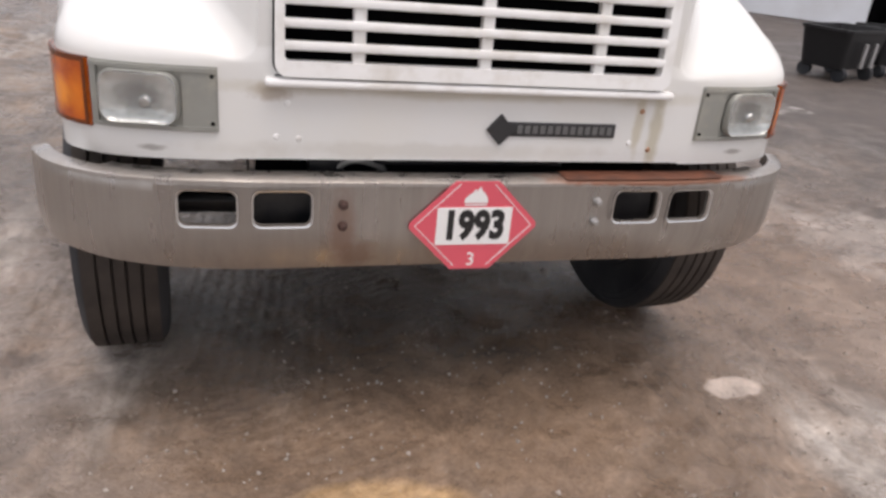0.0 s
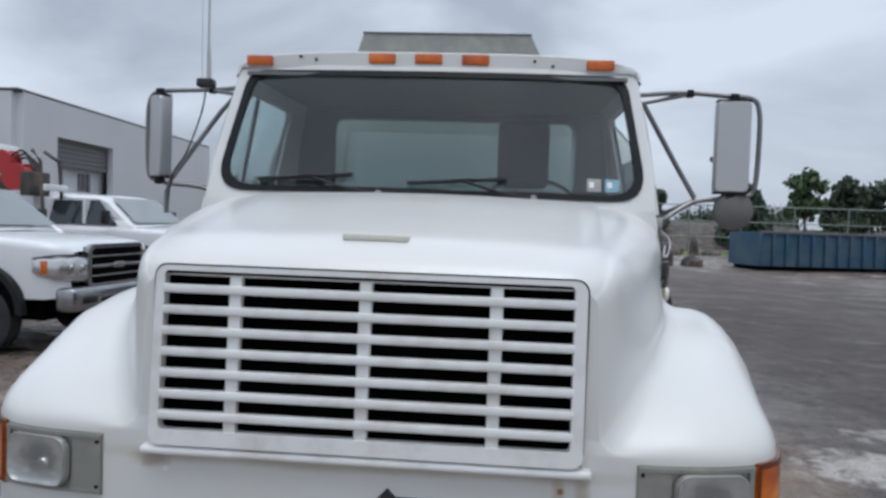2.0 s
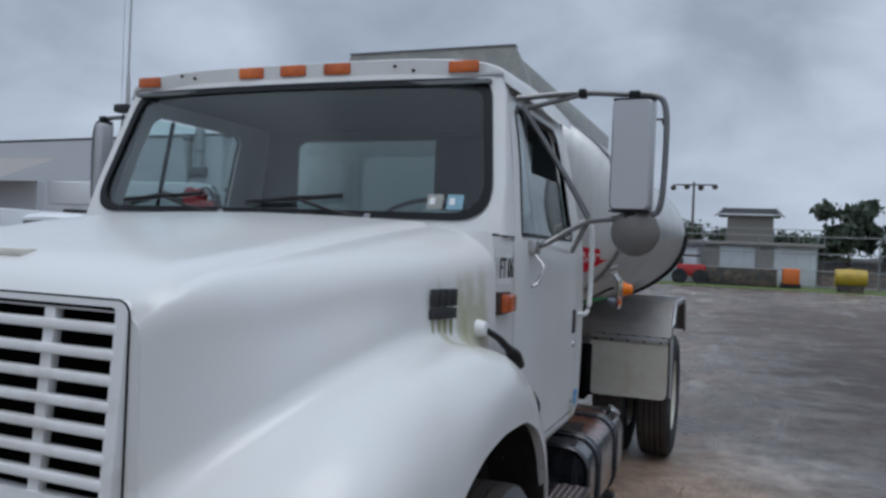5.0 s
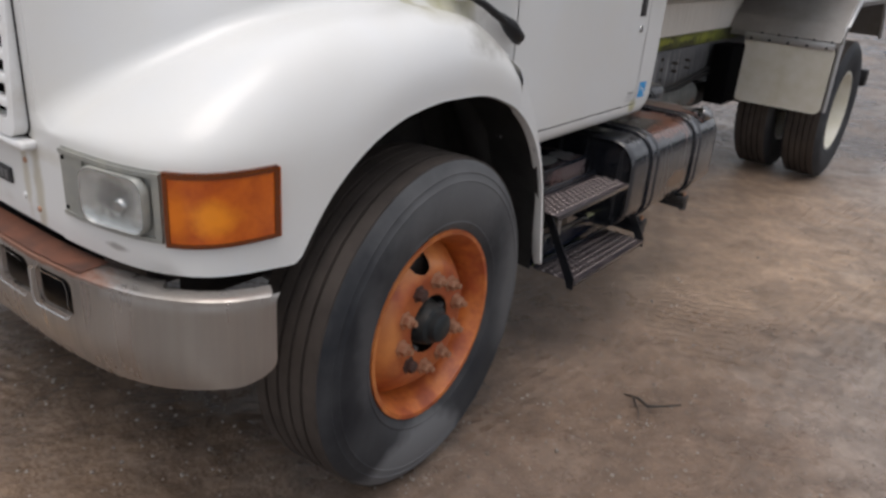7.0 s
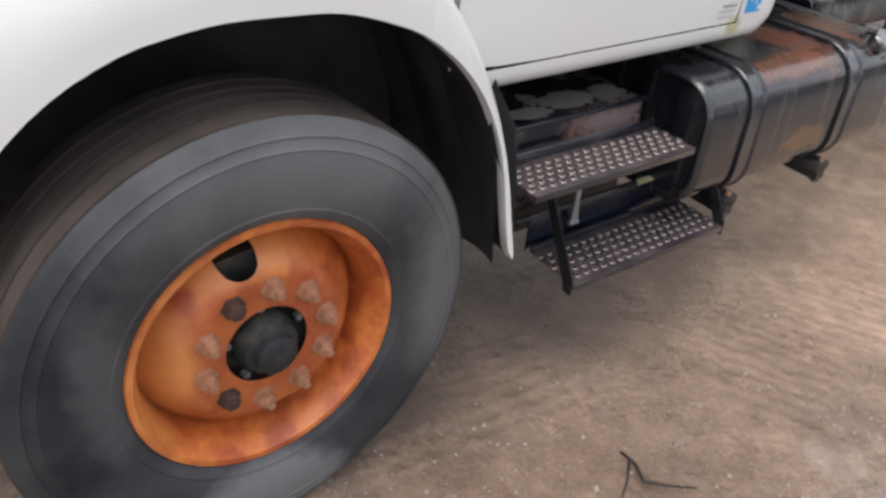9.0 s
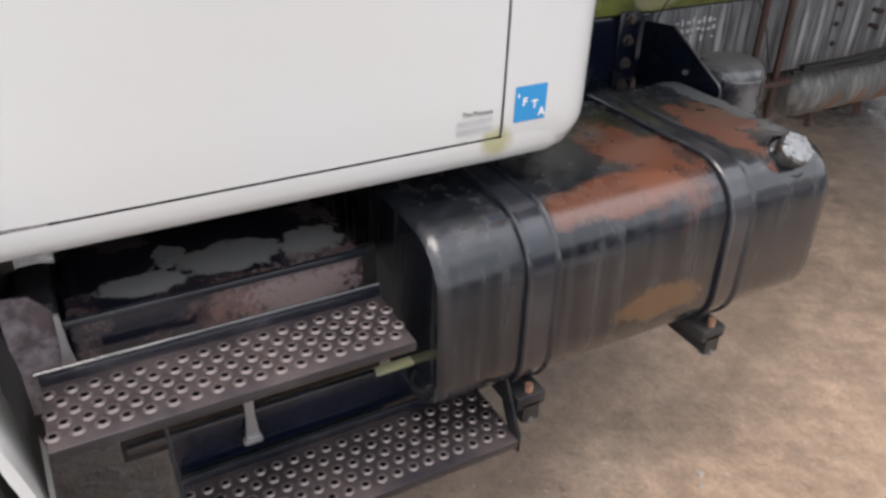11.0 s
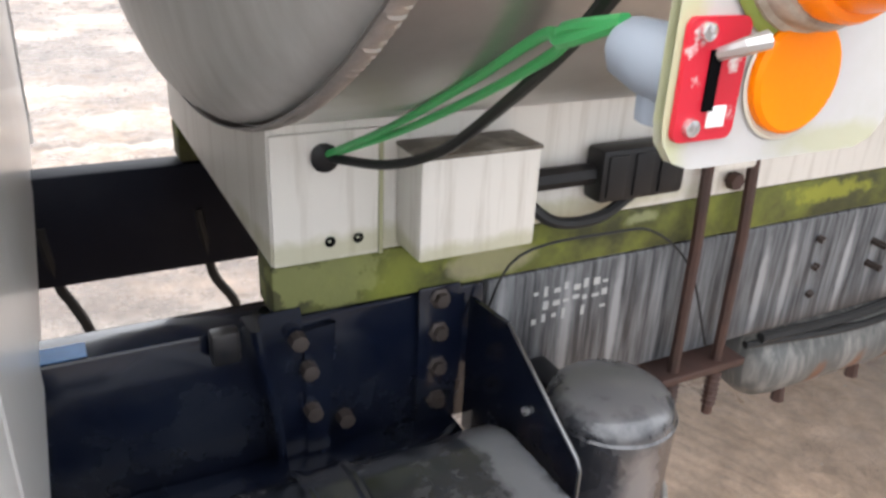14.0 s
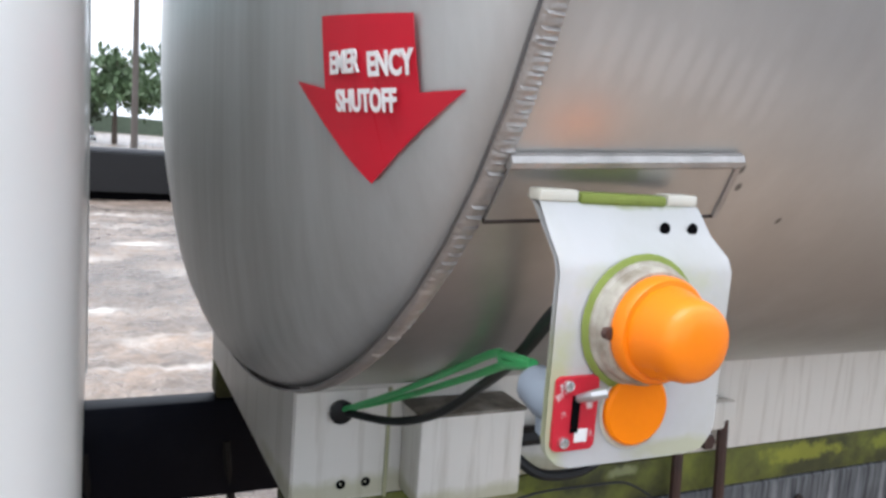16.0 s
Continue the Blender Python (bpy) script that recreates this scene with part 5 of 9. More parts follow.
for x, w in ((0.45, 0.24), (-0.35, 0.42)):
    seat = part("seat", box(x - w, x + w, 2.25, 2.46, 1.45, 1.88, 0.05, seg=3), M["seat_cloth"], truck, "dark grey cab seat")
    part("seat_cushion", box(x - w, x + w, 1.92, 2.30, 1.40, 1.52, 0.04, seg=3), M["seat_cloth"], seat)
wheel_s = lathe([(0.225, -0.012), (0.235, 0.0), (0.225, 0.012), (0.212, 0.0), (0.225, -0.012)], (0, 0, 0), "z", 28)
wheel_s = join(wheel_s, tube([(-0.21, 0, 0), (0.21, 0, 0)], 0.012, 6))
wheel_s.transform(Matrix.Translation((0.45, 1.82, 1.80)) @ Matrix.Rotation(radians(35), 4, "X"))
part("steering_wheel", wheel_s, M["plastic"], truck, "black steering wheel")
# stickers inside the windshield
for u, mt in ((0.775, M["sticker_pale"]), (0.70, M["bezel"])):
    part("inspection_sticker", sheet(rounded(u - 0.03, u + 0.03, 1.850, 1.905, 0.004), [], lambda a, b, w: (a, shield(a, b, w)[1] - 0.002, b), 0.001), mt, truck)
    part("sticker_print", sheet(rounded(u - 0.02, u + 0.0, 1.867, 1.892, 0.003), [], lambda a, b, w: (a, shield(a, b, w)[1] - 0.004, b), 0.0005), M["decal_white"], truck)
# wipers
for x in (-0.505, 0.135):
    def on(u, v, d=0.02):
        p = shield(u, v - 0.026, 0)
        return (p[0], p[1] - d, p[2])
    wp = part("wiper", tube([on(x - 0.21, 1.885), on(x + 0.02, 1.90, 0.028), on(x + 0.20, 1.915)], 0.009, 6), M["plastic"], truck, "black windshield wiper")
    part("wiper_arm", tube([on(x + 0.02, 1.90, 0.035), on(x + 0.16, 1.86, 0.035), on(x + 0.30, 1.835, 0.02)], 0.007, 6), M["plastic"], wp)
    part("wiper_pivot", lathe([(0, 0.02), (0.014, 0.016), (0.016, 0)], on(x + 0.31, 1.834, 0.0), "z", 10), M["steel"], wp)
    part("wiper_bow", tube([on(x - 0.10, 1.893, 0.024), on(x + 0.02, 1.905, 0.04), on(x + 0.12, 1.907, 0.024)], 0.006, 6), M["plastic"], wp)
# marker lamps on the roof's brow
for x in (-0.79, -0.232, -0.025, 0.182, 0.725):
    y0 = 1.545 + 0.018 * (x / 0.9) ** 2
    z0 = 2.418 - 0.020 * (x / 0.9) ** 2
    lamp = part("marker_lamp", box(x - 0.060, x + 0.060, y0 - 0.024, y0 + 0.03, z0 - 0.022, z0 + 0.022, 0.005), M["amber"], roof, "rectangular amber marker lamp")
for x, z in ((-0.60, 2.425), (-0.53, 2.412), (0.44, 2.42), (0.52, 2.40)):
    part("brow_screw", lathe([(0, -0.008), (0.006, -0.006), (0.007, 0.0)], (x, 1.534, z - 0.004), "y", 8), M["dark"], roof)
# side lamp, unit lettering, hood latch, small mirror bracket
part("side_lamp", box(0.972, 1.010, 1.318, 1.420, 1.498, 1.560, 0.008), M["amber"], truck, "amber side marker lamp")
part("side_lamp_base", box(0.955, 0.984, 1.310, 1.428, 1.490, 1.568, 0.004), M["rust_dark"], truck)
part("unit_plate", body_band(1.318, 1.428, 1.595, 1.70, 1, 2, 3, 0.003, 0.002), M["decal_white"], truck)
text("FT 06", 0.098, M["decal_black"], facing((0.981, 1.374, 1.648), (0.17, 1, 0), (0, 0, 1)), truck, squeeze=0.46, bold=0.0015)
latch = part("hood_latch", lathe([(0, 0.04), (0.024, 0.034), (0.032, 0.0)], (0.945, 1.175, 1.455), "x", 14), M["decal_white"], truck, "white latch catch with black rubber strap")
part("latch_strap", tube([(0.975, 1.175, 1.455), (1.0, 1.25, 1.42), (1.015, 1.33, 1.375), (1.01, 1.40, 1.335)], [0.010, 0.012, 0.014, 0.018], 8), M["plastic"], latch)
part("latch_handle", tube([(1.005, 1.33, 1.385), (1.022, 1.37, 1.35), (1.024, 1.415, 1.315), (1.015, 1.43, 1.30)], [0.012, 0.026, 0.024, 0.012], 10), M["plastic"], latch)

M["decal_pale"] = material("pale_grey_print", (0.52, 0.52, 0.52), 0.5, vary=0.2, scale=40)
# decals near the cab's rear corner
ifta = part("permit_decal", body_band(2.451, 2.518, 0.99, 1.057, 1, 2, 3, 0.0015, 0.001), M["decal_blue"], truck, "square blue permit decal with white letters")
for ch, dy, dz in (("I", 0.007, 0.054), ("F", 0.021, 0.037), ("T", 0.042, 0.030), ("A", 0.058, 0.014)):
    text(ch, 0.021, M["decal_white"], facing((1.0145, 2.451 + dy, 0.99 + dz), (0, 1, 0), (0, 0, 1)), ifta, 0.0003, bold=0.0008)
text("Tire Pressure", 0.0135, M["decal_black"], facing((1.0150, 2.374, 1.021), (0, 1, 0), (0, 0, 1)), truck, 0.0002, squeeze=0.82)
for k in range(1, 3):
    part("small_print", body_band(2.335 + 0.008 * (k == 0), 2.405, 0.985 + 0.016 * (2 - k), 0.993 + 0.016 * (2 - k), 1, 1, 1, 0.0015, 0.001), M["decal_pale"], truck)


M["convex_back"] = material("dull_brown_mirror_back", (0.16, 0.15, 0.14), 0.5, metal=0.3, vary=0.25, scale=14)


# mirrors
def mirror(sx, yy, mx, yaw, reach, spot, hw=0.075):
    shell = rounded(-hw, hw, -0.205, 0.205, 0.02, 4)
    rows = [[(u * s, d, v * s2) for u, v in shell] for s, s2, d in ((0.9, 0.97, -0.035), (0.99, 0.995, -0.028), (1.0, 1.0, -0.01), (1.0, 1.0, 0.03), (0.97, 0.99, 0.034))]
    sh = loft(rows, closed=True, cap=True)
    cx, cz = sx * mx, 2.085
    turn = Matrix.Translation((cx, yy, cz)) @ Matrix.Rotation(radians(yaw), 4, "Z")
    sh.transform(turn)
    mr = part("door_mirror", sh, M["mirror_shell"], truck, "tall steel west-coast mirror on tube arms")
    f = box(0.003 - hw, hw - 0.003, 0.0345, 0.036, -0.2, 0.2)
    f.transform(turn)
    part("mirror_glass", f, M["bright"], mr)
    b = box(0.001 - hw, hw - 0.001, -0.03, 0.034, -0.212, -0.203, 0.003)
    b.transform(turn)
    part("mirror_edge", b, M["seal"], mr)
    b = box(0.001 - hw, hw - 0.001, -0.03, 0.034, 0.203, 0.212, 0.003)
    b.transform(turn)
    part("mirror_edge", b, M["seal"], mr)
    loop = smooth_path([(sx * 0.905, 1.66, 2.30), (sx * 1.12, yy, 2.325), (sx * (mx - 0.045), yy, 2.315), (sx * (mx + reach - 0.038), yy, 2.305), (sx * (mx + reach), yy, 2.25), (sx * (mx + reach + 0.005), yy, 2.08), (sx * (mx + reach - 0.006), yy, 1.90), (sx * (mx + reach - 0.048), yy, 1.865), (sx * (mx - 0.045), yy, 1.85), (sx * 1.18, yy, 1.83), (sx * 1.05, yy - 0.05, 1.75), (sx * 1.012, yy - 0.1, 1.73)], 5)
    part("mirror_loop", tube(loop, 0.0115, 8), M["arm_steel"], mr)
    part("mirror_arm", tube([(sx * 0.92, 1.72, 2.27), (sx * 1.15, yy, 2.32)], 0.010, 8), M["arm_steel"], mr)
    brace = [(0.93, 1.66, 2.27), (1.10, yy, 2.0), (1.19, yy, 1.85)] if spot else [(0.955, 1.74, 2.29), (1.04, 1.73, 2.19), (1.27, 1.72, 1.87), (1.292, 1.715, 1.80), (1.29, 1.71, 1.70)]
    part("mirror_brace", tube([(sx * x, y, z) for x, y, z in brace], 0.0115, 8), M["arm_steel"], mr)
    part("arm_clamp", box(sx * 1.15 - 0.014, sx * 1.15 + 0.014, yy - 0.022, yy + 0.022, 2.305, 2.338, 0.004), M["seal"], mr)
    part("mirror_brace", tube([(sx * 1.19, yy, 1.84), (sx * 1.02, 2.25, 1.72)], 0.010, 8), M["arm_steel"], mr)
    part("loop_clamp", box(sx * mx - 0.02, sx * mx + 0.02, yy - 0.02, yy + 0.02, 2.295, 2.325, 0.004), M["seal"], mr)
    part("loop_clamp", box(sx * mx - 0.02, sx * mx + 0.02, yy - 0.02, yy + 0.02, 1.845, 1.872, 0.004), M["seal"], mr)
    if spot:
        part("convex_mirror", lathe([(0, -0.03), (0.05, -0.026), (0.085, -0.008), (0.09, 0.006), (0.086, 0.012), (0, 0.004)], (sx * 1.365, yy, 1.80), "y", 24), M["convex_back"], mr, "round convex spot mirror")
    part("bracket_foot", box(sx * 1.012 - 0.015, sx * 1.012 + 0.015, yy - 0.14, yy - 0.06, 1.705, 1.755, 0.006), M["steel"], mr)
    return mr


mirror(1, 1.72, 1.345, -6, 0.113, True)
mirror(-1, 1.90, 1.415, -30, 0.062, False, 0.045)
hk = tube(smooth_path([(1.02, 1.60, 1.70), (1.06, 1.58, 1.655), (1.05, 1.55, 1.60), (1.03, 1.54, 1.585), (1.045, 1.60, 1.63)], 5), 0.005, 6)
part("lower_bracket", hk, M["steel"], truck)
part("grab_rail", tube(smooth_path([(1.0, 2.47, 1.86), (1.055, 2.50, 1.84), (1.06, 2.52, 1.6), (1.055, 2.50, 1.44), (1.012, 2.46, 1.42)], 5), 0.012, 8), M["white"], truck, "white grab rail behind the door")
part("whip_antenna", tube([(-1.105, 1.74, 2.33), (-1.108, 1.74, 2.46), (-1.110, 1.74, 2.52), (-1.12, 1.75, 4.3)], [0.012, 0.010, 0.006, 0.0035], 6), M["steel"], truck, "whip antenna on the mirror arm")
part("antenna_base", box(-1.15, -1.07, 1.69, 1.75, 2.305, 2.345, 0.008), M["badge"], truck)
part("antenna_wire", tube(smooth_path([(-1.11, 1.72, 2.30), (-1.13, 1.715, 2.18), (-1.19, 1.705, 2.0), (-1.262, 1.70, 1.88), (-1.275, 1.695, 1.76)], 5), 0.004, 6), M["cable"], truck)
part("second_antenna", tube([(-1.135, 1.73, 2.31), (-1.142, 1.73, 2.9)], 0.0016, 6), M["steel"], truck)


# ---- wheels ----
def tyre_profile(w=0.14, R=0.507, side=0.30):
    p = [(side, -w + 0.03), (side + 0.03, -w + 0.012), (0.40, -w), (0.455, -w + 0.004), (0.488, -w + 0.016), (0.4985, -w + 0.028), (0.5, -w + 0.030)]
    q = []
    for x0, x1 in ((-0.110, -0.068), (-0.060, -0.024), (-0.016, 0.016), (0.024, 0.060), (0.068, 0.110)):
        q += [(R - 0.014, x0 - 0.0005), (R - 0.002 * (abs(x0) > 0.1), x0 + 0.001), (R - 0.002 * (abs(x1) > 0.1), x1 - 0.001), (R - 0.014, x1 + 0.0005)]
    return p + q + [(r, -h) for r, h in reversed(p)]


def tyre(parent, cx, cy, turn, name="tyre", drop=0.0):
    prof = tyre_profile()
    side = 7
    wall_p = [(0.30, -0.110), (0.318, -0.122), (0.328, -0.1275), (0.331, -0.1295), (0.335, -0.128), (0.356, -0.1335), (0.38, -0.138), (0.405, -0.140), (0.43, -0.1395), (0.446, -0.137), (0.4485, -0.1385), (0.4515, -0.1355), (0.468, -0.131), (0.4705, -0.1325), (0.474, -0.1285), (0.488, -0.123), (0.4985, -0.112), (0.5, -0.110), prof[side]]
    def taller(p):
        return [(0.36 + (r - 0.36) * 1.12 if r > 0.36 else r, h) for r, h in p]
    prof, wall_p = taller(prof), taller(wall_p)
    walls = lathe(wall_p, (0, 0, 0), "x", 56)
    inner = lathe([(r, -h) for r, h in wall_p], (0, 0, 0), "x", 56)
    tread = lathe(prof[side - 1:-side + 1], (0, 0, 0), "x", 56)
    m = Matrix.Translation((cx, cy, 0.505 - drop)) @ Matrix.Rotation(turn, 4, "Z")
    walls.transform(m)
    inner.transform(m)
    tread.transform(m)
    ob = part(name, walls, M["rubber"], parent, "worn black tyre, sidewall scuffed grey", smooth=35)
    part("sidewall", inner, M["rubber"], ob, smooth=35)
    part("tread", tread, M["rubber_tread"], ob, "dusty ribbed tread", smooth=25)
    return m


STEER = radians(4)
for sx in (1, -1):
    wheel = part("wheel_drum", lathe([(0.0, -0.10), (0.2, -0.10), (0.21, 0.06), (0.0, 0.07)], (sx * 1.02, 0.905 if sx > 0 else 0.865, 0.505 if sx > 0 else 0.475), "x", 24), M["hub"], truck, "front wheel")
    m = tyre(wheel, sx * 1.035, 0.905 if sx > 0 else 0.865, STEER, drop=0.0 if sx > 0 else 0.03)
    f = 1 if sx > 0 else -1
    rim = lathe([(0.302, -0.09), (0.298, 0.095), (0.306, 0.112), (0.303, 0.120), (0.290, 0.119), (0.283, 0.104), (0.272, 0.085), (0.262, 0.05), (0.258, 0.01)], (0, 0, 0), "x", 56)
    def dish(u, v, w):
        r = math.hypot(u, v)
        return (interp(((0.10, 0.098), (0.165, 0.098), (0.185, 0.092), (0.215, 0.066), (0.245, 0.03), (0.262, 0.008)), r) - w, u, v)
    rads = [0.094 + 0.168 * q / 24 for q in range(25)]
    grid = []
    for i in range(144):
        a = 2 * math.pi * i / 144
        grid.append([dish(r * math.cos(a), r * math.sin(a), 0) for r in rads])
    disc = loft(grid + [grid[0]])
    bmesh.ops.remove_doubles(disc, verts=disc.verts[:], dist=1e-5)
    gone = [fc for fc in disc.faces if any(math.hypot(fc.calc_center_median().y - 0.222 * math.cos(radians(a)), fc.calc_center_median().z - 0.222 * math.sin(radians(a))) < 0.039 for a in (100, 280))]
    bmesh.ops.delete(disc, geom=gone, context="FACES")
    for v in disc.verts:
        for a in (100, 280):
            cy, cz = 0.218 * math.cos(radians(a)), 0.222 * math.sin(radians(a))
            d = math.hypot(v.co.y - cy, v.co.z - cz)
            if 0.012 < d < 0.042:
                k = 0.042 / d
                y, z = cy + (v.co.y - cy) * k, cz + (v.co.z - cz) * k
                v.co = Vector(dish(y, z, 0))
    mm = m if sx > 0 else m @ Matrix.Rotation(math.pi, 4, "Z")
    rim.transform(mm)
    disc.transform(mm)
    rim_ob = part("rim", rim, M["rust_rim"], wheel, "orange-rusted steel rim")
    part("rim_disc", disc, M["rust_rim"], wheel, "rusty wheel disc with round hand hole", smooth=60)
    for k in range(10):
        a = radians(36 * k + 10)
        u, v = 0.143 * math.cos(a), 0.143 * math.sin(a)
        out = 0.030 if k in (3, 6) else 0.044
        n = lathe([(0, out), (0.0095, out - 0.002), (0.010, 0.026), (0.0185, 0.025), (0.020, 0.022), (0.020, 0.005), (0.027, 0.004), (0.028, 0.0)], (0.098, u, v), "x", 6)
        n.transform(mm)
        part("wheel_nut", n, M["rust_dark"] if k in (3, 6) else M["rust_nut"], wheel)
    h = lathe([(0.096, 0.03), (0.094, 0.055), (0.074, 0.060), (0.070, 0.095), (0.062, 0.118), (0.048, 0.124), (0.046, 0.146), (0.038, 0.152), (0.0, 0.153)], (0, 0, 0), "x", 12)
    h.transform(mm)
    part("hub_cap", h, M["hub"], wheel, "greasy black hub")
    for k in range(5):
        a = radians(72 * k + 20)
        n = lathe([(0, 0.016), (0.009, 0.015), (0.010, 0)], (0.075, 0.088 * math.cos(a), 0.088 * math.sin(a)), "x", 6)
        n.transform(mm)
        part("hub_bolt", n, M["badge_light"], wheel)
    for cx in (0.72, 1.085):
        rear = part("rear_hub", lathe([(0.26, -0.1), (0.255, 0.02), (0.16, 0.04 if cx > 1 else 0.0), (0.1, 0.05), (0, 0.06)], (sx * cx, 5.83, 0.505), "x", 24), M["white_dirty"], truck, "cream steel rear wheel")
        m = tyre(rear, sx * cx, 5.83, 0.0)
        rr = lathe([(0.302, -0.11), (0.298, 0.105), (0.306, 0.118), (0.29, 0.119), (0.27, 0.07), (0.26, 0.0), (0.255, -0.05)], (0, 0, 0), "x", 40)
        rr.transform(m if sx > 0 else m @ Matrix.Rotation(math.pi, 4, "Z"))
        part("rim", rr, M["white_dirty"], rear, "cream painted rim")
part("front_axle", tube([(-0.9, 0.905, 0.46), (0.9, 0.905, 0.46)], 0.055, 10), M["black"], truck, "black front axle beam")
part("rear_axle", tube([(-0.9, 5.83, 0.5), (0.9, 5.83, 0.5)], 0.075, 10), M["black"], truck, "black rear axle")
part("differential", lathe([(0, -0.25), (0.12, -0.2), (0.19, 0.0), (0.15, 0.15), (0, 0.2)], (0, 5.83, 0.5), "y", 18), M["black"], truck)

# ---- chassis ----
for sx in (1, -1):
    rl = part("frame_rail", box(sx * 0.42 - 0.075 * (sx > 0), sx * 0.42 + 0.075 * (sx < 0), 3.30, 7.1, 0.715, 0.972, 0.008), M["rail"] if sx > 0 else M["navy"], truck, "black chassis rail streaked with pale drips")
    part("frame_rail", box(sx * 0.42 - 0.075 * (sx > 0), sx * 0.42 + 0.075 * (sx < 0), 0.2, 3.297, 0.715, 0.972, 0.008), M["blue_black"] if sx > 0 else M["navy"], truck, "glossy blue-black chassis rail")
    part("timber_spacer", box(sx * 0.425 - 0.08 * (sx > 0), sx * 0.425 + 0.08 * (sx < 0), 2.945, 7.0, 0.976, 1.060, 0.006), M["wood"], truck, "moss-stained timber between frame and tank")
    part("tank_sill", box(sx * 0.43 - 0.05 * (sx > 0), sx * 0.43 + 0.05 * (sx < 0), 2.952, 7.0, 1.063, 1.36, 0.004), M["white_panel"], truck, "dirty white tank cradle with run marks")
for y in (1.2, 2.1, 3.6, 4.6, 5.3):
    part("cross_member", box(-0.345, 0.345, y - 0.06, y + 0.06, 0.74, 0.94, 0.01), M["black"], truck)
part("driveshaft", tube([(0, 3.7, 0.62), (0, 5.6, 0.52)], 0.045, 10), M["black"], truck)
# engine bay shade is put into the block's near-black colour
part("engine_block", box(-0.40, 0.40, 0.45, 1.5, 0.62, 1.3, 0.05), M["dark"], truck, "engine block blackened with painted shade")
part("oil_pan", box(-0.25, 0.25, 0.5, 1.4, 0.42, 0.64, 0.05), M["black"], truck)

part("tank_back_plate", box(0.4215, 0.50, 2.10, 3.24, 0.46, 0.735, 0.006), M["blue_black"], truck, "black plate behind the fuel tank")

# ---- fuel tank ----
FT_Y0, FT_Y1 = 2.235, 3.235


def ft_section(grow=0.0, n=8):
    return rounded(0.535 - grow, 1.145 + grow, 0.445 - grow, 0.845 + grow, 0.115 + grow, n)


rows = [[(x, FT_Y0 + 0.03, z) for x, z in [(0.84 + (a - 0.84) * 0.90, 0.645 + (b - 0.645) * 0.86) for a, b in ft_section()]]]
for y, g in ((FT_Y0 + 0.012, -0.022), (FT_Y0 + 0.003, -0.010), (FT_Y0 + 0.012, -0.001), (FT_Y0 + 0.03, 0.0)):
    rows.append([(x, y, z) for x, z in ft_section(g)])
for k in range(1, 8):
    rows.append([(x, FT_Y0 + 0.03 + (FT_Y1 - FT_Y0 - 0.06) * k / 8, z) for x, z in ft_section()])
for y, g in ((FT_Y1 - 0.03, 0.0), (FT_Y1 - 0.012, -0.001), (FT_Y1 - 0.003, -0.010), (FT_Y1 - 0.012, -0.022)):
    rows.append([(x, y, z) for x, z in ft_section(g)])
rows.append([(x, FT_Y1 - 0.03, z) for x, z in [(0.84 + (a - 0.84) * 0.90, 0.645 + (b - 0.645) * 0.86) for a, b in ft_section()]])
fuel_tank = part("fuel_tank", loft(rows, closed=True, cap=True), M["tankblack"], truck, "black rounded fuel tank with rust patches and drip marks", smooth=50)


def strap(y, w):
    r2 = [[(x, yy, z) for x, z in ft_section(g)] for yy, g in ((y - w / 2, 0.0005), (y - w / 2, 0.008), (y - w / 2 + 0.004, 0.011), (y - w / 2 + 0.010, 0.010), (y - w / 2 + 0.014, 0.005), (y + w / 2 - 0.014, 0.005), (y + w / 2 - 0.010, 0.010), (y + w / 2 - 0.004, 0.011), (y + w / 2, 0.008), (y + w / 2, 0.0005))]
    s = part("tank_strap", loft(r2, closed=True), M["strap"], fuel_tank, "black steel tank strap")
    part("strap_bracket", box(1.03, 1.15, y - 0.035, y + 0.035, 0.418, 0.452, 0.006), M["black"], s)
    part("strap_bolt", tube([(1.135, y, 0.37), (1.135, y, 0.47)], 0.009, 6), M["rust_nut"], s)
    part("strap_nut", lathe([(0, 0), (0.018, 0.002), (0.018, 0.018), (0, 0.02)], (1.135, y, 0.375), "z", 6), M["badge_light"], s)
    fl2 = sheet([(0.45, 0.72), (0.45, 0.40), (0.52, 0.40), (1.15, 0.385), (1.15, 0.43), (0.56, 0.45)], [], lambda u, v, w2: (u, y - 0.02 + w2, v), 0.04)
    part("tank_bracket", fl2, M["black"], s, "black tank support bracket")


strap(2.452, 0.075)
strap(2.955, 0.075)
cap_b = lathe([(0.052, -0.02), (0.05, 0.004), (0.040, 0.008), (0.040, 0.020), (0.046, 0.022), (0.048, 0.045), (0.042, 0.052), (0.0, 0.054)], (0, 0, 0), "z", 24)
capm = Matrix.Translation((1.083, 3.128, 0.822)) @ Matrix.Rotation(radians(38), 4, "Y")
cap_b.transform(capm @ Matrix.Scale(0.84, 4))
cap_ob = part("fuel_cap", cap_b, M["cap"], fuel_tank, "bright aluminium filler cap")
for k in range(6):
    lug = box(0.026, 0.047, -0.006, 0.006, 0.044, 0.055, 0.002, m=Matrix.Rotation(math.pi * k / 3, 4, "Z"))
    lug.transform(capm @ Matrix.Scale(0.84, 4))
    part("lug", lug, M["cap"], cap_ob)
neck = lathe([(0.058, -0.03), (0.056, 0.002), (0.050, 0.006)], (0, 0, 0), "z", 20)
neck.transform(capm)
part("filler_neck", neck, M["tankblack"], fuel_tank)
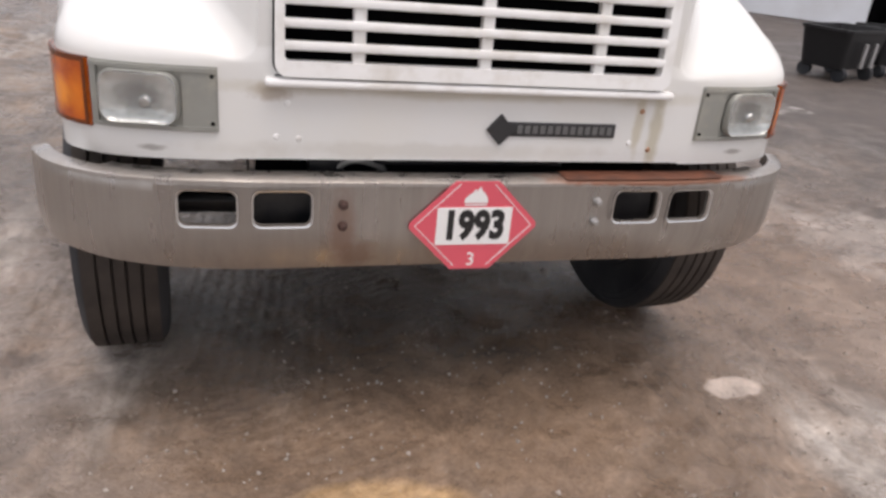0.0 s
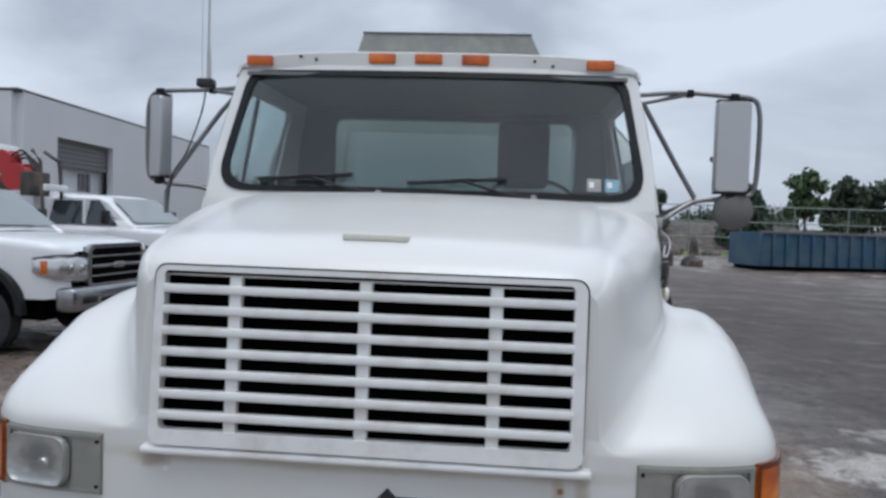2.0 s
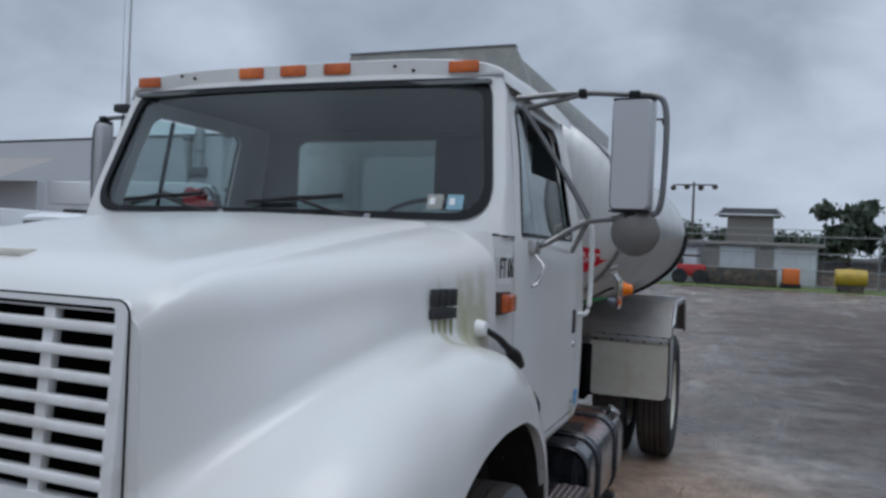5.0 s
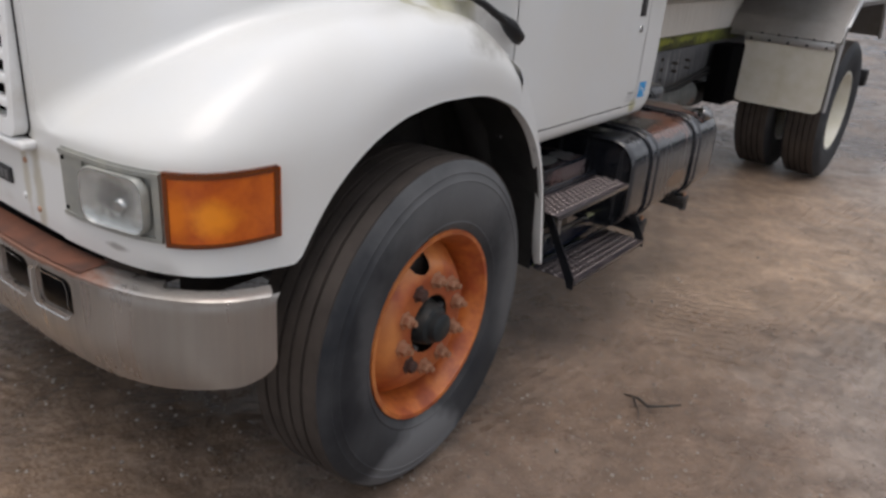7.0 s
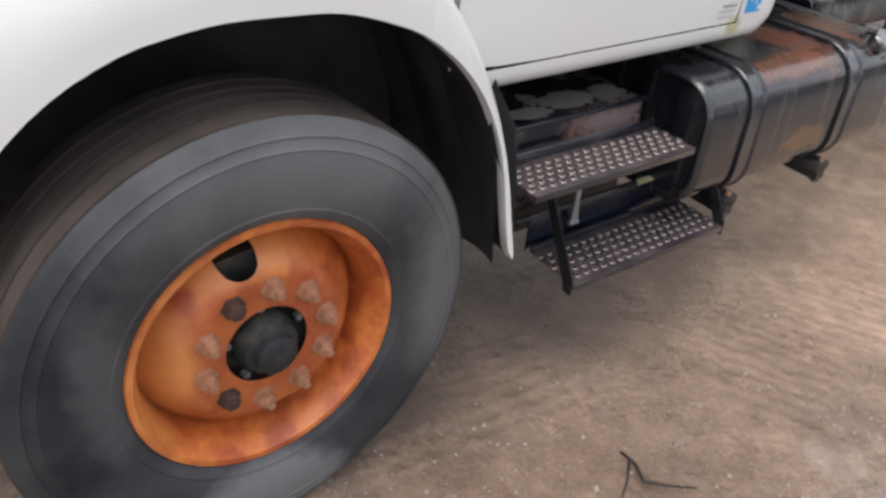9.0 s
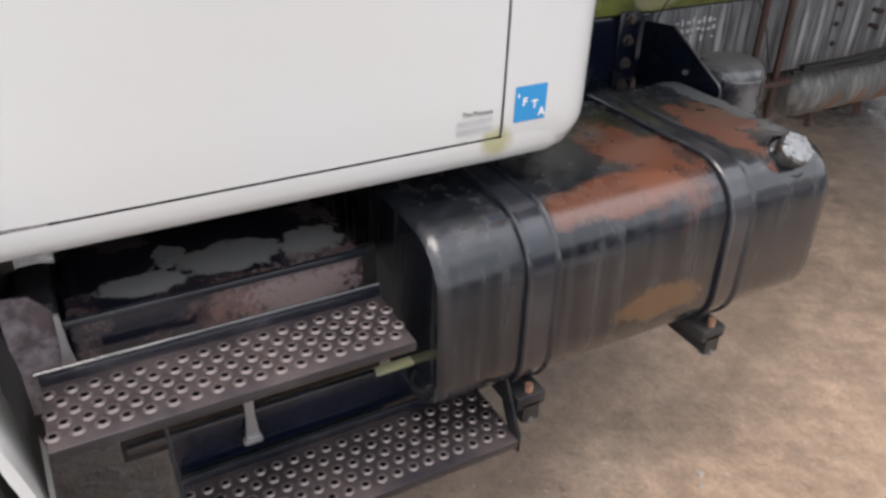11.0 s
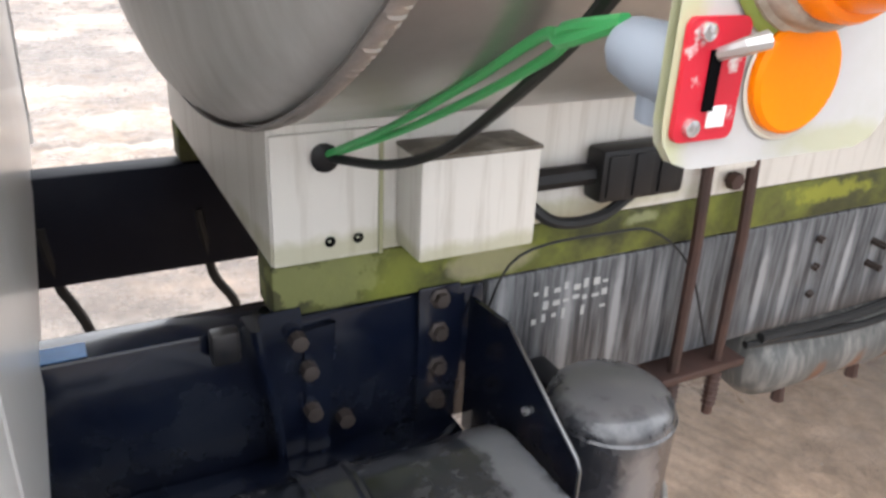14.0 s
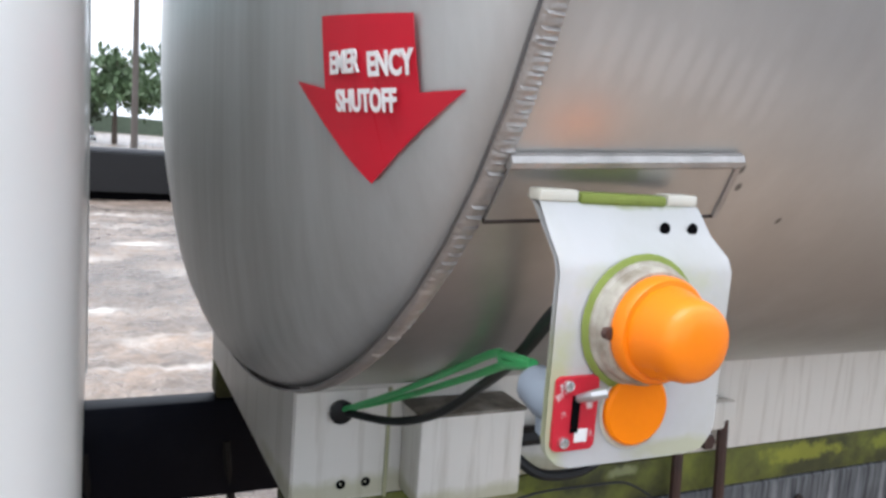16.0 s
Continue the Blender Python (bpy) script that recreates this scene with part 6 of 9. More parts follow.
# sender flange and hose fittings on top of the tank
fl3 = part("sender_flange", lathe([(0.0, 0.012), (0.03, 0.010), (0.036, 0.004), (0.045, 0.003), (0.046, 0.0)], (0.74, 2.755, 0.846), "z", 20), M["black"], fuel_tank, "round sender flange")
for k in range(6):
    a = math.pi * k / 3
    part("flange_bolt", lathe([(0, 0.008), (0.005, 0.007), (0.006, 0)], (0.74 + 0.034 * math.cos(a), 2.755 + 0.034 * math.sin(a), 0.849), "z", 6), M["black"], fl3)
for x, y in ((0.71, 2.685), (0.775, 2.648), (0.715, 2.615)):
    ft2 = part("hose_fitting", lathe([(0.035, 0.0), (0.034, 0.008), (0.018, 0.012), (0.016, 0.035), (0.022, 0.038), (0.020, 0.055), (0.0, 0.056)], (x, y, 0.846), "z", 16), M["black"], fuel_tank, "black hose fitting")
    part("fitting_tip", tube([(x, y, 0.90), (x - 0.015, y, 0.955)], 0.007, 6), M["bolt_dirty"], ft2)

# ---- steps and battery box ----
def tread_plate(name, x0, x1, y0, y1, z, parent, nrow, ncol):
    p = part(name, box(x0, x1, y0, y1, z - 0.004, z, 0.0015), M["step"], parent, "perforated black steel step")
    part("step_front_lip", box(x1 - 0.004, x1, y0, y1, z - 0.020, z - 0.001, 0.001), M["strap"], p)
    part("step_back_lip", box(x0, x0 + 0.012, y0, y1, z - 0.001, z + 0.018, 0.003), M["strap"], p)
    for i in range(nrow):
        for k in range(ncol):
            y = y0 + (y1 - y0) * (k + 0.5 + (0.25 if i % 2 else -0.25)) / ncol
            x = x0 + 0.022 + (x1 - x0 - 0.04) * (i + 0.5) / nrow
            h = lathe([(0.0, 0.0008), (0.0062, 0.0010), (0.0068, 0.0036), (0.0088, 0.0038), (0.0122, 0.0)], (x, y, z), "z", 10)
            for fc in h.faces:
                if math.hypot(fc.calc_center_median().x - x, fc.calc_center_median().y - y) < 0.0055:
                    fc.material_index = 1
            part("grip_hole", h, [M["grip"], M["dark"]], p)
    return p


M["roof_edge"] = material("dark_roof_flashing", (0.12, 0.12, 0.125), 0.5, vary=0.15, scale=2)
M["step"] = material("worn_step_plate", (0.040, 0.034, 0.040), 0.30, metal=0.4, vary=0.35, scale=18, second=(0.15, 0.118, 0.115), amount=0.38, patch=7, soft=0.2, bump=0.15, bump_scale=40)
M["grip"] = material("worn_step_metal", (0.20, 0.165, 0.158), 0.34, metal=0.6, vary=0.35, scale=30)
steps_p = part("step_frame", box(0.86, 0.872, 1.69, 2.235, 0.36, 0.72, 0.002), M["black"], truck, "black double step below the door")
tread_plate("upper_step", 0.992, 1.158, 1.605, 2.185, 0.688, steps_p, 5, 17)
tread_plate("lower_step", 0.985, 1.178, 1.775, 2.41, 0.372, steps_p, 5, 19)
for y in (1.765, 2.405):
    part("step_hanger", sheet([(0.985, 0.66), (1.020, 0.66), (1.178, 0.385), (1.178, 0.340), (1.150, 0.340), (1.140, 0.372)], [], lambda u, v, w: (u, y + w, v), 0.006), M["black"], steps_p, "slanted black step hanger")
part("step_riser", box(0.968, 0.976, 1.77, 2.41, 0.372, 0.48, 0.002), M["blue_black"], steps_p)
part("riser_edge", box(0.962, 0.985, 1.77, 2.41, 0.478, 0.486, 0.002), M["stain"], steps_p)
part("step_rail", tube([(0.990, 1.60, 0.704), (0.990, 2.19, 0.704)], 0.0045, 8), M["strap"], steps_p, "worn round rail behind the step")
part("lower_rail", box(0.985, 0.999, 1.70, 2.175, 0.490, 0.505, 0.003), M["strap"], steps_p)
part("hasp", loft([[(1.0, 1.917 - w, z), (1.006, 1.917 - w, z), (1.006, 1.917 + w, z), (1.0, 1.917 + w, z)] for w, z in ((0.009, 0.545), (0.008, 0.50), (0.012, 0.46), (0.014, 0.445))], closed=True, cap=True), M["steel"], steps_p, "bright hanging hasp")
part("hasp_foot", box(0.996, 1.012, 1.898, 1.934, 0.434, 0.446, 0.003), M["steel"], steps_p)
part("moss_strip", box(0.977, 0.984, 1.78, 2.20, 0.374, 0.382, 0.002), M["moss"], steps_p, "green moss along the lower step")
M["box_paint"] = material("peeling_box_paint", (0.006, 0.007, 0.012), 0.16, coat=0.4, vary=0.3, scale=6, second=(0.11, 0.075, 0.072), amount=0.30, patch=9, soft=0.10, rough2=0.5, bump=0.2, bump_scale=40)
stain(M["box_paint"], (0.955, 2.03, 0.72), (0.03, 0.14, 0.05), (0.15, 0.085, 0.075), 0.75, 0.4, 0.4, 1.5, 22)
stain(M["box_paint"], (0.955, 2.06, 0.70), (0.03, 0.10, 0.07), (0.19, 0.165, 0.165), 0.5, 0.4, 0.15, 2.4, 70)
bb = part("battery_box", box(0.46, 0.955, 1.66, 2.175, 0.50, 0.762, 0.010), M["box_paint"], truck, "black battery box with peeling paint")
part("box_edge", box(0.950, 0.962, 1.655, 2.180, 0.755, 0.769, 0.003), M["strap"], bb)
for cy, cx, ry, rx in ((1.95, 0.86, 0.11, 0.05), (1.79, 0.89, 0.07, 0.035), (2.10, 0.87, 0.06, 0.05), (1.85, 0.80, 0.03, 0.03)):
    stain(M["box_paint"], (cx, cy, 0.762), (rx, ry, 0.02), (0.15, 0.15, 0.145), 0.9, 0.5, 0.10, 1.2, 13)
M["flaked"] = material("flaking_grey_bracket", (0.10, 0.075, 0.08), 0.45, vary=0.4, scale=30, second=(0.30, 0.27, 0.29), amount=0.42, patch=18, soft=0.1, bump=0.3, bump_scale=60)
part("box_bracket", sheet([(1.575, 0.60), (1.648, 0.60), (1.648, 0.79), (1.62, 0.825), (1.575, 0.83)], [], lambda u, v, w: (0.955 - w, u, v), 0.006), M["flaked"], truck, "bracket with flaking grey paint")
part("rod", loft([[(0.962, 1.652 - w, z), (0.970, 1.652 - w, z), (0.970, 1.652 + w, z), (0.962, 1.652 + w, z)] for w, z in ((0.004, 0.79), (0.006, 0.73), (0.013, 0.68), (0.012, 0.665))], closed=True, cap=True), M["steel"], truck)
part("valve_block", box(0.80, 0.945, 1.60, 1.655, 0.70, 0.80, 0.01), M["black"], truck)
part("air_can", lathe([(0, 0), (0.07, 0.0), (0.075, 0.02), (0.075, 0.20), (0.06, 0.22), (0, 0.22)], (0.72, 1.62, 0.50), "z", 18), M["hub"], truck)

# ---- behind the cab ----
brk = part("frame_bracket", box(0.424, 0.432, 3.172, 3.245, 0.73, 0.985, 0.003), M["blue_black"], truck, "blue-black bolted bracket wing")
for z in (0.965, 0.905, 0.84, 0.775):
    part("bracket_bolt", lathe([(0, 0.018), (0.012, 0.016), (0.0125, 0.006), (0.018, 0.004), (0.018, 0)], (0.432, 3.207, z), "x", 6), M["bolt_dirty"], brk)
wing = sheet([(0.43, 0.955), (0.545, 0.965), (0.735, 0.858), (0.745, 0.845), (0.745, 0.70), (0.43, 0.70)], [], lambda u, v, w: (u, 3.262 + w, v), 0.008)
part("bracket_wing", wing, M["blue_black"], brk)
part("bracket_wing_edge", tube([(0.545, 3.266, 0.966), (0.737, 3.266, 0.859), (0.746, 3.266, 0.845), (0.746, 3.266, 0.70)], 0.0028, 6), M["arm_steel"], brk)
part("wing_bolt", lathe([(0, 0.012), (0.006, 0.01), (0.007, 0)], (0.62, 3.255, 0.86), "y", 6), M["steel"], brk)
part("frame_gusset", sheet([(2.985, 0.955), (3.035, 0.96), (3.025, 0.86), (3.02, 0.72), (2.985, 0.72)], [], lambda u, v, w: (0.436 - w, u, v), 0.012), M["blue_black"], truck)
chan = part("frame_channel", loft([[(0.424, y, z), (0.470, y + 0.004, z), (0.474, y + 0.010, z), (0.472, y + 0.016, z), (0.432, y + 0.022, z), (0.428, y + 0.085, z), (0.424, y + 0.085, z)] for y, z in ((2.898, 0.992), (2.902, 0.955), (2.912, 0.90), (2.922, 0.85), (2.930, 0.72))], closed=True, cap=True), M["blue_black"], truck, "blue-black channel bolted to the frame")
part("channel_hook", box(0.424, 0.452, 2.852, 2.892, 0.935, 0.985, 0.006), M["black"], chan)
for y, z in ((2.990, 0.892), (2.994, 0.817), (3.045, 0.79), (2.975, 0.945)):
    part("frame_bolt", lathe([(0, 0.022), (0.013, 0.02), (0.014, 0.0)], (0.434, y, z), "x", 8), M["bolt_dirty"], truck)
# thin blue plate paints a sky highlight on the rail
part("blue_scrape", box(0.380, 0.418, 2.62, 2.70, 0.9725, 0.9735), M["blue_sheen"], truck)
M["dryer"] = material("dusty_black_canister", (0.012, 0.014, 0.019), 0.18, vary=0.4, scale=10, second=(0.07, 0.07, 0.075), amount=0.25, patch=7, soft=0.2, rough2=0.45, coat=0.7)
stain(M["dryer"], (0.652, 3.39, 0.90), (0.11, 0.11, 0.045), (0.18, 0.18, 0.185), 0.6, 0.4, 0.35, 1.6, 22)
stain(M["dryer"], (0.755, 3.38, 0.77), (0.03, 0.03, 0.08), (0.22, 0.20, 0.19), 0.6, 0.5, 0.35, 1.0, 22)
# air canister
can = part("air_dryer", lathe([(0, 0.274), (0.06, 0.272), (0.078, 0.267), (0.091, 0.256), (0.097, 0.240), (0.099, 0.215), (0.097, 0.105), (0.100, 0.10), (0.103, 0.09), (0.100, 0.07), (0.092, 0.064), (0.092, 0.0), (0.080, -0.04), (0, -0.045)], (0.652, 3.388, 0.62), "z", 32), M["dryer"], truck, "black dusty cylindrical air dryer")
part("dryer_band", lathe([(0.100, 0.074), (0.107, 0.076), (0.107, 0.094), (0.100, 0.096)], (0.652, 3.388, 0.62), "z", 32), M["steel"], can)
part("dryer_port", lathe([(0.016, 0.002), (0.014, 0.004), (0.011, -0.002), (0, -0.004)], (0.685, 3.440, 0.880), "z", 14), M["dark"], can)
part("dryer_ridge", lathe([(0.097, 0.229), (0.1005, 0.232), (0.097, 0.236)], (0.652, 3.388, 0.62), "z", 32), M["dryer"], can)
part("dryer_bracket", box(0.42, 0.58, 3.38, 3.43, 0.72, 0.80, 0.006), M["black"], can)
for dy in (0.0, 0.33):
    part("brake_hose", tube(smooth_path([(-0.35, 2.975 - dy, 0.86), (-0.35, 2.98 - dy, 0.80), (-0.36, 2.992 - dy, 0.71), (-0.36, 3.004 - dy * 0.98, 0.667), (-0.36, 3.04 - dy * 1.02, 0.606), (-0.36, 3.05 - dy * 1.02, 0.56)], 4), 0.012, 7), M["cable"], truck, "black hanging brake hose")
# tank cradle front plate, junction box, connector
part("cradle_front", sheet([(-0.43, 1.063), (0.43, 1.063), (0.43, 1.30), (-0.43, 1.30)], [], lambda u, v, w: (u, 2.945 + w, v), 0.007), M["white_panel"], truck, "white front plate of the tank cradle")
cradle = part("cradle_plate", box(0.431, 0.436, 2.947, 3.105, 1.063, 1.25, 0.002), M["white_panel"], truck, "dirty white cradle plate")
part("plate_seam", box(0.434, 0.440, 3.100, 3.106, 1.063, 1.25), M["stain"], cradle)
for y in (3.027, 3.069):
    part("bolt_hole", lathe([(0, -0.001), (0.006, 0.0005), (0.008, 0.002)], (0.4365, y, 1.092), "x", 12), M["dark"], cradle)
jb = part("junction_box", box(0.436, 0.518, 3.127, 3.315, 1.075, 1.225, 0.006), M["white_panel"], truck, "white metal junction box")
M["lid_stain"] = material("brown_stained_lid", (0.11, 0.095, 0.075), 0.6, vary=0.4, scale=25, second=(0.30, 0.28, 0.24), amount=0.35, patch=18)
part("junction_lid", box(0.434, 0.5195, 3.1255, 3.3165, 1.222, 1.229, 0.003), M["lid_stain"], jb, "dark stained box top")
cn = part("connector_block", box(0.436, 0.485, 3.455, 3.63, 1.105, 1.195, 0.01), M["plastic"], truck, "black plastic connector block")
for k in range(3):
    part("connector_rib", box(0.484, 0.489, 3.465 + 0.053 * k, 3.502 + 0.053 * k, 1.115, 1.185, 0.002), M["plastic"], cn)
part("connector_neck", tube([(0.455, 3.33, 1.15), (0.455, 3.455, 1.15)], 0.018, 8), M["plastic"], cn)
part("connector_tail", tube(smooth_path([(0.46, 3.32, 1.13), (0.475, 3.38, 1.085), (0.47, 3.47, 1.078), (0.45, 3.55, 1.10)], 5), 0.010, 8), M["cable"], cn)
# cables
for k, off in enumerate((0.0, 0.012)):
    part("green_cable", tube(smooth_path([(0.445, 3.022 + off, 1.222), (0.58, 3.050 + off, 1.290 - off * 0.5), (0.76, 3.048 + off, 1.378 - off), (0.93, 3.014 + off, 1.451 - off), (0.98, 2.996, 1.456 + off * 0.6), (1.06, 2.976, 1.480)], 6), 0.0045, 8), M["green_wire"], truck, "green electrical cable")
part("black_cable", tube(smooth_path([(0.445, 3.028, 1.216), (0.52, 3.077, 1.225), (0.62, 3.102, 1.270), (0.76, 3.092, 1.356), (0.93, 3.040, 1.446), (1.06, 2.990, 1.520), (1.10, 2.975, 1.535)], 6), 0.0065, 8), M["cable"], truck, "black cable loom")
part("cable_grommet", lathe([(0.018, 0.0), (0.020, 0.01), (0.012, 0.014), (0, 0.012)], (0.436, 3.02, 1.217), "x", 14), M["seal"], truck)
# u-bolts with their plate
ub = part("u_bolt", tube([(0.452, 3.71, 1.20), (0.458, 3.715, 0.985), (0.452, 3.725, 0.70), (0.452, 3.73, 0.585)], 0.0115, 8), M["rust_dark"], truck, "rusty u-bolt clamping the tank to the frame")
part("u_bolt_leg", tube([(0.452, 3.825, 1.14), (0.458, 3.83, 0.985), (0.452, 3.84, 0.70), (0.452, 3.845, 0.575)], 0.0115, 8), M["rust_dark"], ub)
part("u_bolt_plate", box(0.36, 0.475, 3.68, 3.90, 0.690, 0.708, 0.004), M["rust_dark"], ub)
for y in (3.729, 3.844):
    th = bmesh.new()
    for k in range(7):
        th = lathe([(0.0115, -0.004), (0.016, 0.0), (0.0115, 0.004)], (0.452, y, 0.60 + 0.012 * k), "z", 8, th)
    part("thread", th, M["rust_dark"], ub)
part("clamp_block", box(0.436, 0.462, 3.72, 3.85, 1.12, 1.18, 0.008), M["white_panel"], ub)
for y in (3.76, 3.79):
    part("clamp_bolt", lathe([(0, 0.02), (0.016, 0.018), (0.017, 0)], (0.440 if y > 3.77 else 0.46, y, 1.20 if y < 3.77 else 1.095), "x", 6), M["rust_dark"], ub)
part("thin_wire", tube(smooth_path([(0.44, 3.28, 0.90), (0.446, 3.34, 1.02), (0.45, 3.52, 1.035), (0.45, 3.62, 1.02), (0.452, 3.72, 0.93), (0.452, 3.80, 0.75)], 6), 0.0025, 6), M["cable"], truck)
# chalk marks that cannot be read
g = random.Random(4)
for r in range(3):
    for k in range(8):
        w = g.uniform(0.008, 0.018)
        y = 3.395 + 0.021 * k
        if g.random() < 0.85:
            part("chalk_mark", box(0.4195, 0.4212, y, y + w * 0.85, 0.928 - 0.026 * r - g.uniform(0, 0.010), 0.932 - 0.026 * r + g.uniform(-0.004, 0.008)), M["chalk"], truck)
# studs, hose and exhaust under the rail further back
for y, z in ((4.11, 0.922), (4.116, 0.856), (4.12, 0.79), (4.30, 0.885), (4.30, 0.832), (4.52, 0.885), (4.52, 0.835)):
    part("rail_stud", tube([(0.42, y, z), (0.455 if y > 4.2 else 0.432, y + 0.004, z - 0.004)], 0.009, 6), M["bolt_dirty"], truck)
part("air_hose", tube(smooth_path([(0.46, 3.95, 0.735), (0.48, 4.2, 0.745), (0.47, 4.5, 0.765), (0.46, 4.9, 0.80)], 6), 0.012, 8), M["cable"], truck)
part("air_hose", tube(smooth_path([(0.45, 3.92, 0.72), (0.50, 4.25, 0.73), (0.47, 4.6, 0.75), (0.46, 5.0, 0.77)], 6), 0.009, 8), M["cable"], truck)
at = part("air_tank", lathe([(0, 0), (0.06, 0.01), (0.095, 0.05), (0.10, 0.08), (0.10, 0.78), (0.06, 0.85), (0, 0.86)], (0.36, 3.98, 0.62), "y", 24), M["air_tank"], truck, "dirty cylindrical air tank")
for y in (4.18, 4.45, 4.70):
    part("tank_drain", tube([(0.37, y, 0.525), (0.375, y, 0.46)], [0.012, 0.016], 6), M["rust_dark"], at)
# air can lower at the rear step
part("side_cabinet", box(0.45, 0.60, 4.92, 5.18, 0.55, 0.97, 0.01), M["dark"], truck)

# ---- the tank ----
TA, TB, TZ = 1.175, 0.712, 1.925
HEAD = ((0.02, 2.815), (0.3, 2.817), (0.55, 2.824), (0.75, 2.836), (0.88, 2.855), (0.94, 2.874), (0.975, 2.895), (0.992, 2.914), (1.0, 2.935))


def oval(s=1.0, n=72):
    return [(TA * s * math.cos(2 * math.pi * k / n), TZ + TB * s * math.sin(2 * math.pi * k / n)) for k in range(n)]


rows = []
for s, y in HEAD:
    rows.append([(x, y, z) for x, z in oval(s)])
for k in range(1, 10):
    rows.append([(x, 2.935 + (6.75 - 2.935) * k / 9, z) for x, z in oval()])
for s, y in ((0.99, 6.80), (0.96, 6.86), (0.88, 6.91), (0.7, 6.94), (0.02, 6.96)):
    rows.append([(x, y, z) for x, z in oval(s)])
tank_bm = loft(rows, closed=True)
for fc in tank_bm.faces:
    fc.material_index = 1 if fc.calc_center_median().y < 2.92 else 0
M["head"] = material("dull_stainless_head", (0.62, 0.625, 0.61), 0.46, metal=0.7, vary=0.05, scale=3, second=(0.50, 0.50, 0.48), amount=0.38, patch=1.6, soft=0.25, streak=True, rough2=0.52, bump=0.03, bump_scale=4)
tank = part("cargo_tank", tank_bm, [M["stainless"], M["head"]], truck, "elliptical stainless cargo tank with welded seams", smooth=60)


def band(y, w, h, mat, label="", a0=0, a1=360):
    rr = []
    for k in range(73):
        a = radians(a0 + (a1 - a0) * k / 72)
        c, s = math.cos(a), math.sin(a)
        rr.append([((TA + d) * c, yy, TZ + (TB + d) * s) for yy, d in ((y - w / 2, 0.0), (y - w / 2, h), (y + w / 2, h), (y + w / 2, 0.0))])
    return part("weld_seam", loft(rr), mat, tank, label)


rr = []
gw = random.Random(8)
for k in range(641):
    a = radians(-80 + 100 * k / 640)
    c, s = math.cos(a), math.sin(a)
    h = 0.0027 + 0.0013 * math.sin(k * 2.5) + gw.uniform(0, 0.0006)
    o = gw.uniform(-0.0006, 0.0006)
    rr.append([((TA + d) * c, 2.921 + o + yy + 0.0012 * math.sin(k * 2.5), TZ + (TB + d) * s) for yy, d in ((-0.0095, -0.001), (-0.006, h * 0.8), (0.0, h), (0.006, h * 0.8), (0.0095, -0.001))])
part("weld_bead", loft(rr), M["weld"], tank, "rippled bright weld bead", smooth=70)
band(2.921, 0.018, 0.002, M["weld"], "", 20, 280)
band(2.909, 0.003, 0.0008, M["badge_light"])
for y in (4.2, 5.5):
    band(y, 0.012, 0.002, M["stainless"])
band(6.75, 0.05, 0.004, M["stainless"])
# added black band: shade on the rear head's lower edge
rear_shade = []
for k in range(41):
    a = radians(-100 + 100 * k / 40)
    c, s = math.cos(a), math.sin(a)
    rear_shade.append([((TA + d) * c, yy, TZ + (TB + d) * s) for yy, d in ((6.70, 0.0), (6.70, 0.03), (6.86, 0.03), (6.86, -0.03))])
part("rear_edge", loft(rear_shade), M["plastic"], tank, "black band painting the shade on the lower rear edge")
# manhole coaming on top
for x0, x1 in ((-0.60, 0.47),):
    top = part("manhole_coaming", sheet([(x0 - 0.10, 2.66), (x1 + 0.09, 2.66), (x1 + 0.045, 2.775), (x1 - 0.02, 2.91), (x0 - 0.025, 2.91)], [], lambda u, v, w: (u, 3.10 + w, v), 0.04), M["bezel"], tank, "grey rollover rail on top of the tank")
    part("coaming_edge", box(x0 - 0.03, x1 - 0.015, 3.09, 3.15, 2.902, 2.914, 0.003), M["roof_edge"], top)
    part("coaming_side", box(x1 - 0.03, x1, 3.14, 6.3, 2.70, 2.85, 0.006), M["bezel"], top)
    part("coaming_side", box(x0, x0 + 0.03, 3.14, 6.3, 2.70, 2.85, 0.006), M["bezel"], top)
# decals on the head: red arrow with its words


def head_point(x, z, lift=0.004):
    s = math.hypot(x / TA, (z - TZ) / TB)
    y = interp(HEAD, min(s, 1.0))
    return Vector((x, y - lift, z))


def decal_on_head(loop, mat, lift, parent, name):
    own = bmesh.new()
    vs = [own.verts.new((u, v, 0)) for u, v in dense(loop, 0.025)]
    own.faces.new(vs)
    bmesh.ops.triangulate(own, faces=own.faces[:])
    bmesh.ops.subdivide_edges(own, edges=own.edges[:], cuts=2)
    for v in own.verts:
        v.co = head_point(v.co.x, v.co.y, lift)
    return part(name, own, mat, parent)


arrow = [(0.885, 1.7515), (1.037, 1.7395), (1.036, 1.684), (1.0755, 1.6865), (0.960, 1.611), (0.820, 1.698), (0.889, 1.689)]
decal_on_head(arrow, M["red"], 0.003, tank, "red_arrow_decal")
tank.children[-1]["label"] = "red arrow decal reading EMERGENCY SHUTOFF with a letter missing"
for body, x, z, s in (("EMER", 0.936, 1.7085, 0.0255), ("ENCY", 1.008, 1.7045, 0.0255), ("SHUTOFF", 0.970, 1.677, 0.0245)):
    p = head_point(x, z, 0.006)
    e = 0.012
    right = head_point(x + e, z) - head_point(x - e, z)
    up = head_point(x, z + e) - head_point(x, z - e)
    text(body, s, M["decal_white"], facing(p, right, up), tank, 0.0004, squeeze=0.90, bold=0.0009)
